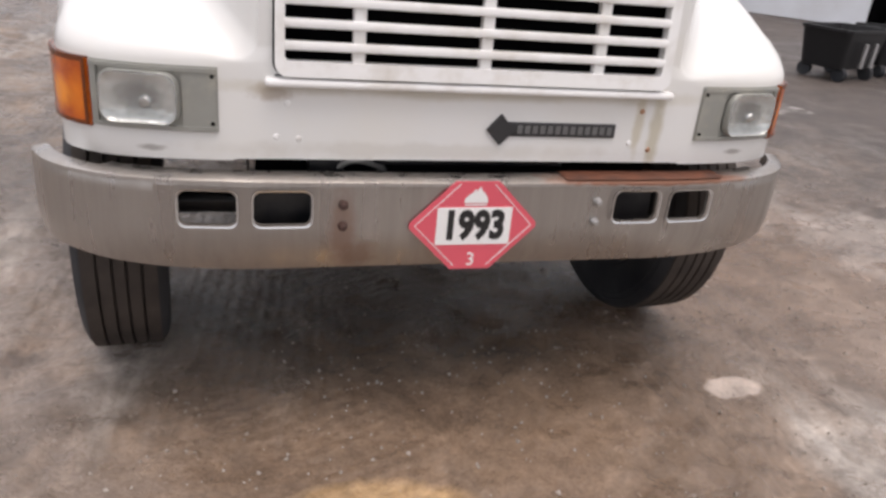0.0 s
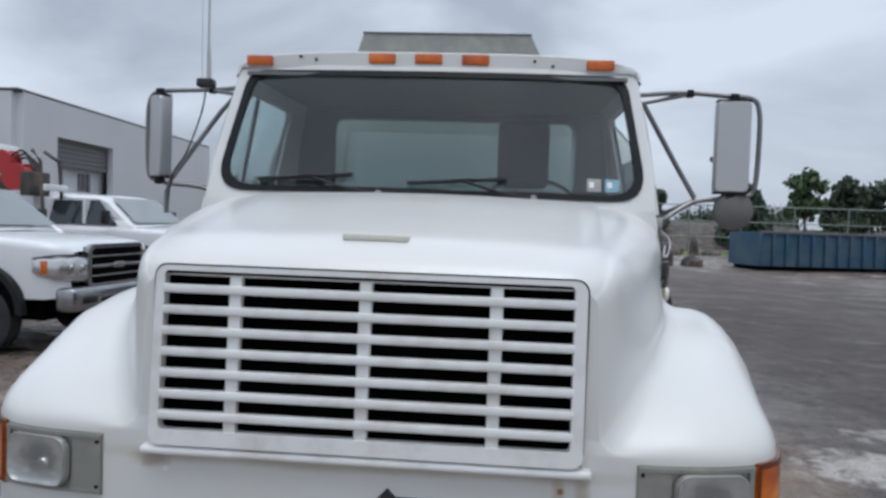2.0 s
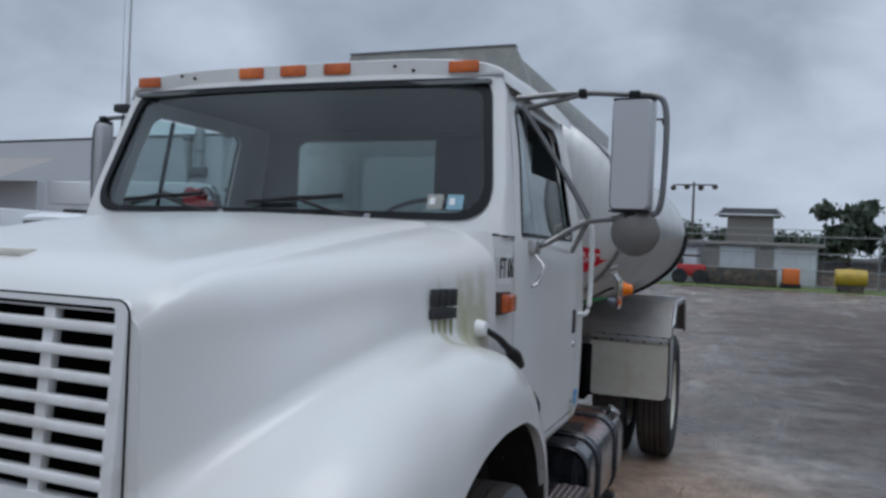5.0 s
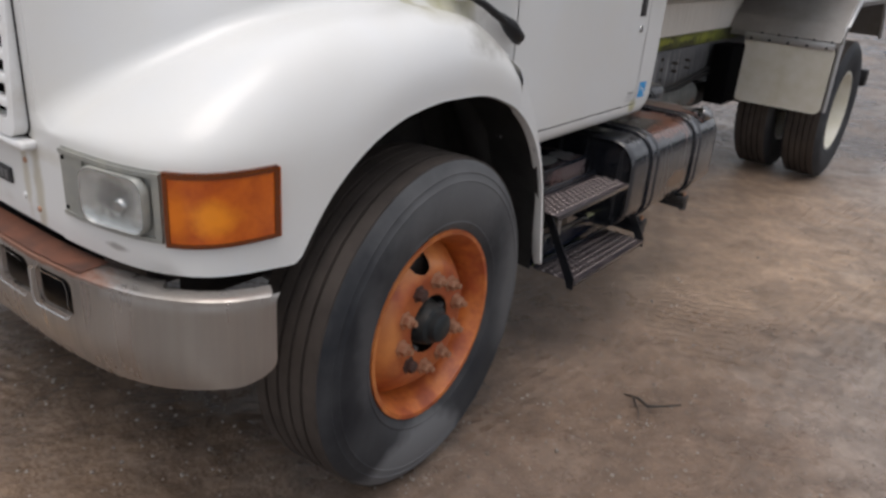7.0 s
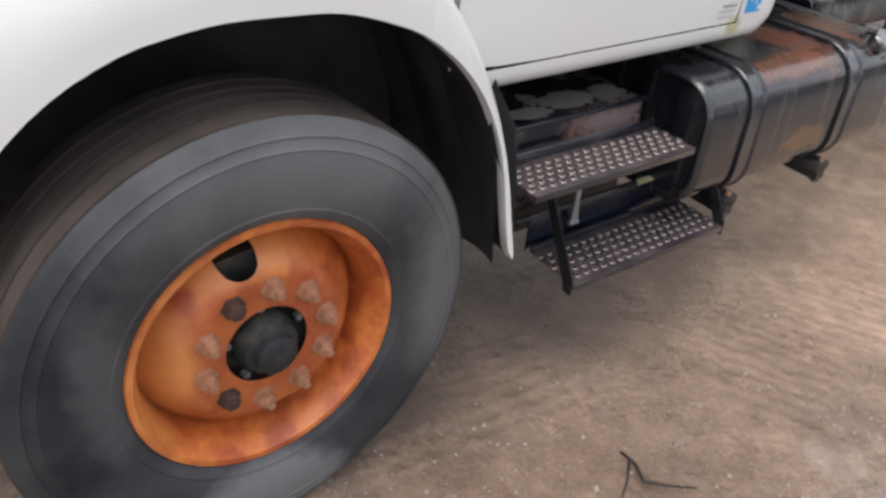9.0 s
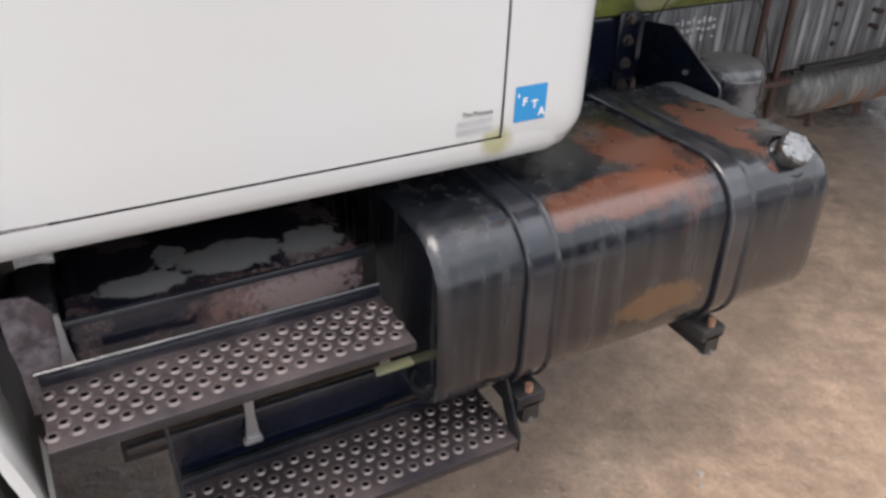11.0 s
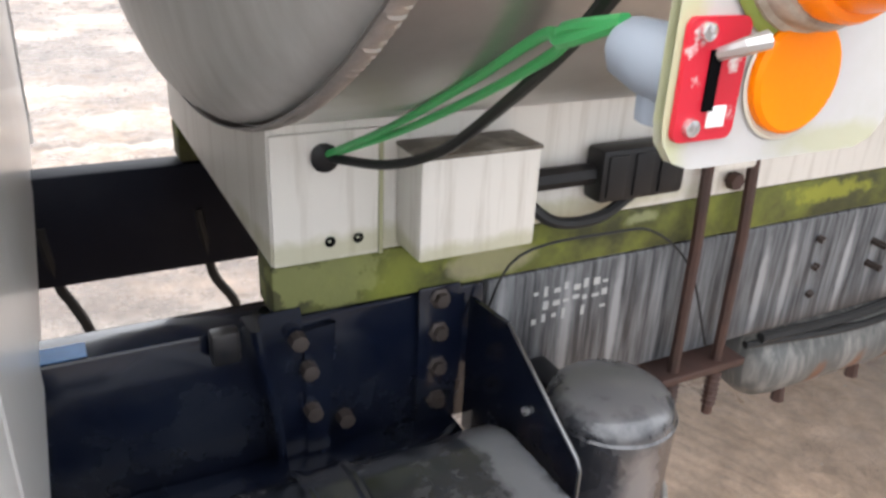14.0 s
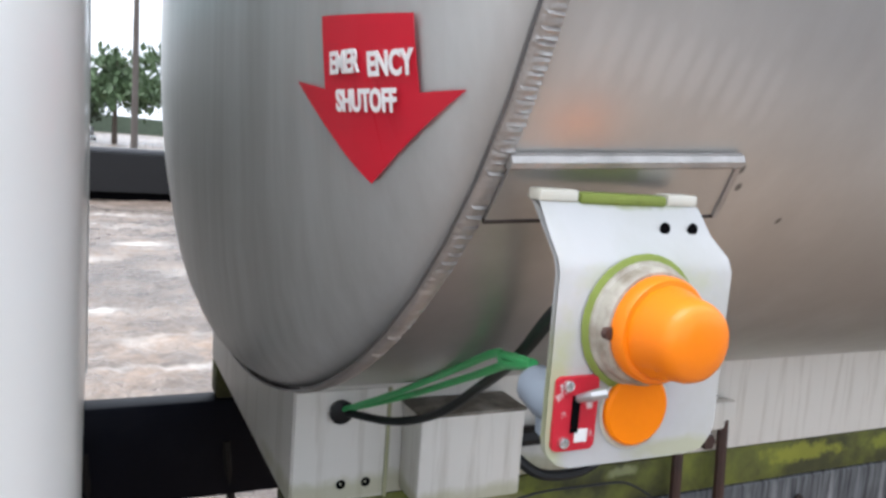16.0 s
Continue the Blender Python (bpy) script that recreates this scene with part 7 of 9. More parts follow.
# ghost of removed lettering on the tank's side: plain pale bars
for k in range(10):
    stain(M["stainless"], (1.15, 2.958 + 0.0195 * k, 1.722 - 0.002 * k), (0.1, 0.0065, 0.022), (0.74, 0.735, 0.725), 0.45, 0.42, 0.4, 0.5, 60)
stain(M["stainless"], (1.06, 3.03, 1.585), (0.1, 0.10, 0.03), (0.40, 0.39, 0.37), 0.5, 0.45, 0.4, 0.9, 14)
stain(M["stainless"], (1.02, 3.6, 1.55), (0.3, 0.8, 0.12), (0.44, 0.43, 0.41), 0.6, 0.5, 0.5, 0.9, 5)
for cy, cz, r in ((3.15, 1.645, 0.004), (3.16, 1.63, 0.003), (3.32, 1.72, 0.004), (3.24, 1.60, 0.003)):
    stain(M["stainless"], (1.1, cy, cz), (0.2, r, r), (0.10, 0.09, 0.08), 0.8, 0.6, 0.4, 0.5, 60)

# ---- shut-off panel with beacon on the tank's side ----
def tx(z):
    return TA * math.sqrt(max(0.0, 1 - ((z - TZ) / TB) ** 2))


shelf = part("panel_shelf", sheet([(2.930, 1.592), (2.930, 1.638), (3.138, 1.651), (3.150, 1.604)], [], lambda u, v, w: (tx(v) + 0.002 + w, u, v), 0.004), M["stainless"], tank, "welded stainless doubler plate")
part("shelf_rim", tube([(tx(1.638) + 0.006, 2.926, 1.639), (tx(1.651) + 0.006, 3.136, 1.652)], 0.0065, 8), M["weld"], shelf)
part("shelf_rim", tube([(tx(1.651) + 0.006, 3.136, 1.652), (tx(1.604) + 0.006, 3.150, 1.604)], 0.0035, 8), M["weld"], shelf)
part("shelf_rim", tube([(tx(1.592) + 0.004, 2.930, 1.592), (tx(1.604) + 0.004, 3.150, 1.604)], 0.0028, 6), M["bolt_dirty"], shelf)
panel = thing("shutoff_panel", "bent white panel with orange beacon, reflector and red shut-off switch", "control panel", (0, 0, 0))
PX = 1.118
rows = []
for x, z, y0, y1 in ((1.080, 1.620, 2.947, 3.088), (1.090, 1.618, 2.946, 3.089), (1.099, 1.611, 2.945, 3.091), (1.110, 1.592, 2.947, 3.096), (1.122, 1.576, 2.949, 3.105), (1.126, 1.566, 2.949, 3.106), (1.126, 1.50, 2.949, 3.106), (1.126, 1.446, 2.949, 3.107), (1.126, 1.436, 2.951, 3.105), (1.126, 1.426, 2.959, 3.097), (1.126, 1.422, 2.971, 3.085)):
    rows.append([(x, y0 + (y1 - y0) * k / 6, z) for k in range(7)])
own = loft(rows)
own = join(own, loft([[(x - 0.006, y, z - (0.004 if i < 3 else 0)) for x, y, z in r] for i, r in enumerate(rows)]))
M["panel_white"] = material("white_panel_paint", (0.49, 0.49, 0.485), 0.35, vary=0.05, scale=6, second=(0.40, 0.40, 0.36), amount=0.3, patch=12, soft=0.2)
stain(M["panel_white"], (1.10, 3.015, 1.616), (0.03, 0.05, 0.006), (0.24, 0.27, 0.08), 0.7, 0.7, 0.3, 0.9, 45)
stain(M["panel_white"], (1.126, 2.955, 1.47), (0.02, 0.012, 0.05), (0.42, 0.44, 0.22), 0.7, 0.7, 0.4, 0.9, 40)
stain(M["panel_white"], (1.126, 3.026, 1.56), (0.02, 0.05, 0.012), (0.40, 0.42, 0.20), 0.6, 0.7, 0.4, 0.9, 40)
stain(M["panel_white"], (1.126, 3.07, 1.428), (0.02, 0.04, 0.008), (0.40, 0.40, 0.24), 0.7, 0.7, 0.4, 0.9, 40)
part("bent_plate", own, M["panel_white"], panel, "bent white steel plate")
for y0, y1 in ((2.945, 2.978), (3.060, 3.090)):
    part("hanger_tab", box(1.080, 1.098, y0, y1, 1.613, 1.622, 0.002), M["white_dirty"], panel)
part("moss_line", box(1.078, 1.0995, 2.979, 3.059, 1.612, 1.6205, 0.003), M["moss"], panel, "green moss along the hinge")
for y in (3.054, 3.081):
    part("rivet_hole", lathe([(0.0, 0.0005), (0.0045, 0.001), (0.0052, 0.0)], (1.1085, y - 0.003, 1.5965), "x", 12), M["dark"], panel)
LY, LZ = 3.021, 1.529
M["beacon_base"] = material("grimy_beacon_base", (0.42, 0.39, 0.33), 0.5, vary=0.25, scale=30, second=(0.16, 0.12, 0.08), amount=0.36, patch=40, soft=0.15)
lampb = part("beacon_base", lathe([(0.0470, 0.0000), (0.0465, 0.0050), (0.0440, 0.0070), (0.0432, 0.0150), (0.0410, 0.0172), (0.037, 0.0172)], (1.127, LY, LZ), "x", 32), M["beacon_base"], panel, "grimy cream beacon base with moss")
part("moss_ring", lathe([(0.0460, 0.0000), (0.0515, 0.0012), (0.0500, 0.0028), (0.0445, 0.0040)], (1.1265, LY, LZ), "x", 28), M["moss"], lampb)
part("beacon_screw", lathe([(0.0000, 0.0050), (0.0045, 0.0045), (0.0052, 0.0000)], (1.142, LY - 0.040, LZ - 0.002), "x", 8), M["rust_dark"], lampb)
part("beacon_flange", lathe([(0.0360, 0.0164), (0.0388, 0.0175), (0.0388, 0.0262), (0.0370, 0.0290), (0.0320, 0.0296)], (1.127, LY, LZ), "x", 36), M["orange_lamp"], lampb, "orange beacon collar")
part("beacon_dome", lathe([(0.0335, 0.0280), (0.0330, 0.0330), (0.0322, 0.0360), (0.0300, 0.0450), (0.0285, 0.0560), (0.0262, 0.0615), (0.0220, 0.0645), (0.0120, 0.0662), (0.0, 0.0665)], (1.127, LY, LZ), "x", 40), M["orange_lamp"], lampb, "orange beacon dome")
part("round_reflector", lathe([(0.028, 0.0), (0.028, 0.004), (0.026, 0.006), (0.0, 0.0065)], (1.127, 3.024, 1.4640), "x", 32), M["reflector"], panel, "round orange reflector")
part("reflector_moss", lathe([(0.027, 0.0), (0.031, 0.0008), (0.030, 0.0015)], (1.127, 3.024, 1.4632), "x", 32), M["white_dirty"], panel)
sw = part("switch_plate", sheet(rounded(2.953, 2.989, 1.437, 1.492, 0.005), [], lambda u, v, w: (1.1295 - w, u, v), 0.003), M["red_chipped"], panel, "chipped red switch plate")
part("switch_slot", box(1.1295, 1.131, 2.967, 2.973, 1.451, 1.478), M["dark"], sw)
part("switch_chip", box(1.1295, 1.1305, 2.971, 2.982, 1.443, 1.453, 0.0004), M["decal_white"], sw)
part("switch_lever", tube([(1.130, 2.971, 1.476), (1.140, 2.976, 1.481), (1.143, 2.985, 1.484)], [0.003, 0.004, 0.0045], 8), M["steel"], sw)
for z in (1.486, 1.444):
    part("switch_screw", lathe([(0, 0.004), (0.004, 0.003), (0.0045, 0)], (1.1295, 2.962, z), "x", 10), M["bright"], sw)
plug = part("plug", tube([(1.120, 2.976, 1.462), (1.095, 2.971, 1.466), (1.075, 2.968, 1.470), (1.068, 2.967, 1.471)], [0.019, 0.019, 0.016, 0.010], 12), M["grey_plug"], panel, "grey-blue cable plug behind the panel")
part("plug_arm", tube([(1.100, 2.972, 1.462), (1.097, 2.972, 1.438)], [0.014, 0.011], 10), M["grey_plug"], plug)

# ---- rear fender, flap and lamps ----
for sx in (1, -1):
    prof = [(5.24, 1.02), (5.24, 1.06), (5.30, 1.17), (5.50, 1.34), (6.35, 1.34), (6.43, 1.30), (6.60, 1.02)]
    rr = []
    for y, z in prof:
        rr.append([(sx * 0.45, y, z), (sx * 1.20, y, z), (sx * 1.225, y, z - 0.01), (sx * 1.225, y, z - 0.05)])
    rf = part("rear_fender", loft(rr), M["fender_steel"], truck, "dusty steel rear fender with sloped front", smooth=12)
    part("fender_lip", tube([(sx * 1.222, 5.225, 0.58)] + [(sx * 1.222, y, z - 0.012) for y, z in prof[1:]], 0.016, 6), M["steel"], rf)
    part("fender_strip", box(sx * 0.88 - 0.31, sx * 0.88 + 0.31, 5.205, 5.235, 1.00, 1.05, 0.004), M["steel"], rf)
    fl = part("mud_flap", sheet(rounded(0.575, 1.20, 0.555, 1.03, 0.05), [], lambda u, v, w: (sx * u, 5.215 + w, v), 0.008), M["white_dirty"], truck, "cream rubber mud flap")
    for k in range(5):
        part("flap_bolt", lathe([(0, -0.008), (0.010, -0.006), (0.011, 0)], (sx * (0.62 + 0.13 * k), 5.205, 1.015), "y", 8), M["badge"], fl)
        part("fender_bolt", lathe([(0, -0.008), (0.010, -0.006), (0.011, 0)], (sx * (0.68 + 0.12 * k), 5.236, 1.055), "y", 8), M["badge"], rf)
part("tail_bumper", box(-1.15, 1.15, 6.95, 7.05, 0.55, 0.70, 0.02), M["plastic"], truck)


# ======== the yard ========
M["pick_white"] = material("pickup_white_paint", (0.74, 0.75, 0.76), 0.22, vary=0.02, scale=3, coat=0.5)
M["pickup_chrome"] = material("dusty_pickup_chrome", (0.34, 0.34, 0.35), 0.2, metal=0.95, vary=0.25, scale=4)
M["car_glass"] = material("dark_car_glass", (0.03, 0.036, 0.04), 0.05, vary=0.2, scale=2, coat=0.5)
# lighter copy of the car glass: sky reflection put into the colour
M["car_glass_light"] = material("windscreen_painted_sky", (0.16, 0.19, 0.19), 0.06, vary=0.3, scale=1.5, coat=0.6)
M["siding"] = material("pale_grey_metal_siding", (0.63, 0.635, 0.65), 0.5, vary=0.05, scale=0.8, second=(0.55, 0.555, 0.57), amount=0.35, patch=0.4, soft=0.2)
M["siding_white"] = material("white_metal_siding", (0.66, 0.69, 0.73), 0.5, vary=0.05, scale=0.8, second=(0.55, 0.56, 0.58), amount=0.3, patch=1.0, soft=0.2)
M["shutter"] = material("grey_roller_door", (0.15, 0.15, 0.155), 0.55, vary=0.1, scale=2)
M["blue_bin"] = material("faded_blue_steel", (0.028, 0.085, 0.150), 0.55, vary=0.2, scale=1.2, second=(0.075, 0.115, 0.14), amount=0.4, patch=1.0, soft=0.15)
M["yellow"] = material("worn_yellow_paint", (0.48, 0.33, 0.03), 0.45, vary=0.15, scale=2, second=(0.30, 0.2, 0.04), amount=0.3, patch=2)
M["concrete"] = material("weathered_concrete", (0.30, 0.285, 0.27), 0.8, vary=0.15, scale=2, bump=0.2)
M["tan_wall"] = material("tan_press_box", (0.30, 0.28, 0.25), 0.7, vary=0.06, scale=0.6)
M["orange_paint"] = material("orange_machine_paint", (0.65, 0.16, 0.03), 0.5, vary=0.15, scale=2)
M["red_paint"] = material("red_machine_paint", (0.42, 0.03, 0.03), 0.45, vary=0.15, scale=2)
M["pole_wood"] = material("weathered_pole_wood", (0.10, 0.085, 0.075), 0.8, vary=0.2, scale=3)
M["bark"] = material("bark", (0.09, 0.07, 0.055), 0.9, vary=0.3, scale=6)
# dark green made paler and greyer: distance haze put into the colour
M["leaf_a"] = material("hazed_dark_green_leaves", (0.062, 0.085, 0.055), 0.6, vary=0.4, scale=2.5)
M["leaf_b"] = material("mid_green_leaves", (0.068, 0.112, 0.048), 0.6, vary=0.35, scale=2.5)
M["leaf_c"] = material("blue_green_needles", (0.045, 0.070, 0.045), 0.65, vary=0.35, scale=2.5)
M["grass"] = material("verge_grass", (0.10, 0.135, 0.035), 0.8, vary=0.35, scale=3)
M["mesh_wire"] = material("galvanised_fence_wire", (0.28, 0.30, 0.30), 0.5, metal=0.6, vary=0.1, scale=4)
M["scrap"] = material("dark_scrap", (0.05, 0.048, 0.046), 0.7, vary=0.4, scale=3, second=(0.16, 0.12, 0.09), amount=0.4, patch=2)


def pickup(place, turn, label, front_only=False):
    """A heavy white pickup; its nose points along -y before turning."""
    v = thing("pickup_truck", label, "pickup", place, turn, "white pickups parked in the yard")
    W = 1.02

    def sec(y, ztop, zlow, w, r=0.10):
        out = []
        for k in range(7):
            a = math.pi / 2 * k / 6
            out.append((w - r + r * math.sin(a), ztop - r + r * math.cos(a)))
        pts = [(0, ztop + 0.02), (w * 0.5, ztop + 0.015)] + out + [(w + 0.01, (ztop + zlow) / 2), (w, zlow)]
        return [(-x, y, z) for x, z in reversed(pts[1:])] + [(x, y, z) for x, z in pts]
    hoodp = [(0.0, 1.20, 0.72, 0.80), (0.05, 1.26, 0.68, 0.90), (0.20, 1.30, 0.66, 0.98), (0.6, 1.335, 0.66, 1.0), (1.25, 1.365, 0.62, W), (1.45, 1.37, 0.55, W)]
    part("body", loft([sec(*p) for p in hoodp] + [sec(y, 1.37, 0.52, W) for y in (1.8, 2.4, 3.0, 3.3)]), M["pick_white"], v, "white pickup body")
    cabp = [(1.30, 1.38, 0.93), (1.55, 1.58, 0.90), (1.95, 1.88, 0.80), (2.15, 1.95, 0.77), (2.9, 1.96, 0.77), (3.2, 1.93, 0.77), (3.35, 1.40, 0.90)]
    rr = []
    for y, z, w in cabp:
        rr.append([(-0.97, y, 1.36), (-w - 0.02, y, min(z, 1.5) if z > 1.45 else z), (-w, y, z - 0.06), (-w + 0.10, y, z), (0, y, z + 0.02), (w - 0.10, y, z), (w, y, z - 0.06), (w + 0.02, y, min(z, 1.5) if z > 1.45 else z), (0.97, y, 1.36)])
    part("cab", loft(rr), M["pick_white"], v, smooth=25)
    wsn = bmesh.new()
    vs = [wsn.verts.new(p) for p in ((-0.83, 1.33, 1.465), (0.83, 1.33, 1.465), (0.72, 1.90, 1.915), (-0.72, 1.90, 1.915))]
    wsn.faces.new(vs)
    part("windscreen", wsn, M["car_glass_light"], v, "windscreen with the sky's reflection in its colour")
    for s in (1, -1):
        sg = bmesh.new()
        vs = [sg.verts.new((s * x, y, z)) for x, y, z in ((0.965, 1.62, 1.40), (0.965, 3.1, 1.40), (0.825, 3.08, 1.84), (0.80, 2.12, 1.86))]
        sg.faces.new(vs)
        part("side_window", sg, M["car_glass"], v)
        part("window_post", box(s * 0.90 - 0.06, s * 0.90 + 0.075, 2.30, 2.36, 1.39, 1.87), M["pick_white"], v)
        part("door_mirror", box(s * 1.12 - 0.10, s * 1.12 + 0.10, 1.72, 1.80, 1.42, 1.68, 0.03), M["plastic"], v)
        lamp_rows = [[(s * x, y, z0), (s * (x + 0.012), y - 0.02, z0 + 0.04), (s * (x + 0.012), y - 0.012, z1 - 0.04), (s * x, y + 0.02, z1)] for x, y, z0, z1 in ((0.59, -0.055, 0.86, 1.14), (0.74, -0.045, 0.865, 1.15), (0.88, 0.00, 0.875, 1.15), (0.97, 0.09, 0.89, 1.145), (1.015, 0.26, 0.93, 1.13), (1.018, 0.34, 0.97, 1.11))]
        hl = part("headlight", loft(lamp_rows), M["bright"], v, "clear wraparound headlight", smooth=60)
        part("lamp_bowl", lathe([(0, -0.004), (0.045, -0.002), (0.066, -0.012), (0.072, 0.0)], (s * 0.82, -0.035, 1.0), "y", 18), M["pickup_chrome"], hl)
        part("lamp_bowl", lathe([(0, -0.004), (0.040, -0.002), (0.056, -0.012), (0.062, 0.0)], (s * 0.66, -0.065, 1.0), "y", 18), M["pickup_chrome"], hl)
        part("headlight_brow", tube([(s * 0.60, -0.055, 1.155), (s * 0.88, 0.0, 1.165), (s * 0.99, 0.10, 1.158), (s * 1.02, 0.33, 1.12)], 0.011, 6), M["plastic"], v)
        part("turn_lamp", box(s * 1.012 - 0.012, s * 1.012 + 0.016, 0.16, 0.29, 0.95, 1.10, 0.008), M["amber"], v)
        part("bumper_lamp", box(s * 0.68 - 0.16, s * 0.68 + 0.16, -0.17, -0.05, 0.60, 0.70, 0.03), M["plastic"], v)
        for y in (0.98, 3.9):
            wl = part("wheel", lathe([(0.26, -0.11), (0.33, -0.125), (0.395, -0.10), (0.405, 0.0), (0.395, 0.10), (0.33, 0.125), (0.26, 0.11)], (s * 0.93, y, 0.405), "x", 32), M["rubber"], v, "black tyre")
            part("rim", lathe([(0.265, 0.09 * s), (0.25, 0.115 * s), (0.235, 0.08 * s), (0.21, 0.02 * s), (0.14, 0.05 * s), (0.09, 0.11 * s), (0.07, 0.13 * s), (0, 0.135 * s)], (s * 0.93, y, 0.405), "x", 28), M["bright"], wl, "polished wheel")
            for k in range(8):
                a = math.pi * k / 4
                part("rim_hole", lathe([(0.026, 0), (0.024, 0.006 * s), (0, 0.006 * s)], (s * 0.965, y + 0.185 * math.cos(a), 0.405 + 0.185 * math.sin(a)), "x", 10), M["dark"], wl)
            arc = []
            for k in range(15):
                a = math.pi * (k / 14)
                c, sn = math.cos(a), math.sin(a)
                arc.append([(s * 0.97, y + 0.47 * c, 0.48 + 0.47 * sn), (s * 1.075, y + 0.485 * c, 0.48 + 0.49 * sn), (s * 1.075, y + 0.56 * c, 0.48 + 0.565 * sn), (s * 1.0, y + 0.58 * c, 0.48 + 0.585 * sn)])
            part("wheel_flare", loft(arc), M["plastic"], v, "black fender flare")
            # flat black sheet paints the shade of the wheel well
            ws = bmesh.new()
            vs = [ws.verts.new((s * 1.027, y + 0.50 * math.cos(math.pi * k / 14), 0.46 + 0.50 * math.sin(math.pi * k / 14))) for k in range(15)]
            ws.faces.new(vs)
            part("wheel_well", ws, M["dark"], v)
        part("hood_vent", box(s * 0.45 - 0.10, s * 0.45 + 0.10, 0.85, 0.95, 1.335, 1.352, 0.005), M["plastic"], v)
    grille = part("grille", box(-0.56, 0.56, -0.075, 0.10, 0.80, 1.25, 0.03), M["dark"], v, "tall black grille in a chrome surround")
    ring = rounded(-0.60, 0.60, 0.765, 1.285, 0.09)
    inner = rounded(-0.545, 0.545, 0.82, 1.235, 0.06)
    part("grille_surround", sheet(ring, [inner], lambda a, c, w: (a, -0.115 + 0.10 * a * a + w, c), 0.06), M["pickup_chrome"], grille, "chrome grille surround")
    for z in (0.90, 1.13):
        part("grille_bar", box(-0.55, 0.55, -0.092, -0.06, z, z + 0.02, 0.006), M["pickup_chrome"], grille)
    part("grille_bar", box(-0.55, 0.55, -0.100, -0.06, 1.005, 1.045, 0.010), M["pickup_chrome"], grille)
    part("grille_badge", box(-0.12, 0.12, -0.115, -0.07, 0.985, 1.065, 0.02), M["pickup_chrome"], grille)
    part("front_bumper", box(-0.98, 0.98, -0.16, 0.10, 0.52, 0.80, 0.06, seg=3), M["pickup_chrome"], v, "chrome front bumper")
    part("bumper_slot", box(-0.45, 0.45, -0.172, -0.10, 0.56, 0.66, 0.02), M["dark"], v)
    part("underside", box(-0.85, 0.85, 0.3, 5.4, 0.40, 0.62), M["dark"], v)
    part("service_body", box(-1.02, 1.02, 3.45, 5.9, 0.75, 1.35, 0.03), M["pick_white"], v, "white service bed")
    part("headboard", box(-0.95, 0.95, 3.40, 3.46, 0.9, 2.0, 0.02), M["pick_white"], v)
    return v


pk1 = pickup((-4.55, 7.3, 0), 87, "white heavy pickup with chrome wheels and black flares")
pk2 = pickup((-5.15, 12.6, 0), 83, "white heavy pickup parked behind another one")
# crane gear on the bed of the nearer pickup
crane = thing("service_crane", "folded dark crane with a red winch drum on a truck bed", "crane", (-9.4, 12.0, 0), 86)
part("crane_mast", box(-0.15, 0.15, -0.15, 0.15, 0.0, 2.0, 0.03), M["scrap"], crane)
part("crane_boom", box(-0.14, 0.14, -0.6, 2.6, 2.0, 2.28, 0.04), M["scrap"], crane)
part("winch_drum", lathe([(0, -0.2), (0.26, -0.2), (0.26, -0.16), (0.2, -0.15), (0.2, 0.15), (0.26, 0.16), (0.26, 0.2), (0, 0.2)], (0, -0.55, 2.25), "x", 20), M["red_paint"], crane, "red winch drum")
part("boom_rack", box(-0.3, 0.3, -0.95, -0.75, 1.9, 2.35, 0.03), M["scrap"], crane)
part("winch_drum", lathe([(0, -0.16), (0.20, -0.16), (0.20, -0.12), (0.15, -0.11), (0.15, 0.11), (0.20, 0.12), (0.20, 0.16), (0, 0.16)], (0.0, -0.25, 2.55), "x", 18), M["red_paint"], crane, "small red winch drum")
for x in (-0.28, 0.28):
    part("crane_leg", tube([(x, -1.25, 1.2), (x, -1.15, 2.55), (x * 0.6, -0.9, 2.75)], 0.035, 8), M["scrap"], crane)
part("crane_jib", tube([(0, 2.4, 2.25), (0, 0.6, 2.62), (0, -0.4, 2.30)], 0.07, 8), M["scrap"], crane)
for k in range(3):
    part("crane_hose", tube(smooth_path([(0.1 * k - 0.1, -0.9, 2.35), (0.1 * k - 0.05, -0.6, 2.75 - 0.06 * k), (0.0, 0.0, 2.45), (0.05 * k, 0.6, 2.6)], 4), 0.022, 6), M["cable"], crane)
part("lamp_bar", box(-0.32, 0.32, -1.3, -1.24, 2.0, 2.12, 0.01), M["pick_white"], crane)

lift = thing("boom_truck", "long white boom body of a utility truck behind the pickups", "utility truck", (-11.9, 12.9, 0), 90)
part("boom_body", box(-0.3, 0.3, -2.2, 2.2, 2.35, 2.92, 0.05), M["pick_white"], lift, "white boom housing")
part("bed", box(-1.0, 1.0, -2.4, 2.4, 0.9, 1.5, 0.05), M["pick_white"], lift)
part("boom_stand", box(-0.2, 0.2, -1.9, -1.5, 1.5, 2.25, 0.03), M["scrap"], lift)
part("boom_stand", box(-0.2, 0.2, 1.4, 1.8, 1.5, 2.25, 0.03), M["scrap"], lift)
for y in (-1.6, 1.7):
    for x in (-0.95, 0.95):
        part("wheel", lathe([(0, -0.13), (0.42, -0.13), (0.46, 0), (0.42, 0.13), (0, 0.13)], (x, y, 0.46), "x", 20), M["rubber"], lift)
part("axle_frame", box(-0.8, 0.8, -2.2, 2.2, 0.40, 0.92, 0.02), M["scrap"], lift)

# ---- the metal building ----
bld = thing("metal_building", "pale grey metal workshop with roller door and flue", "building", (0, 0, 0))


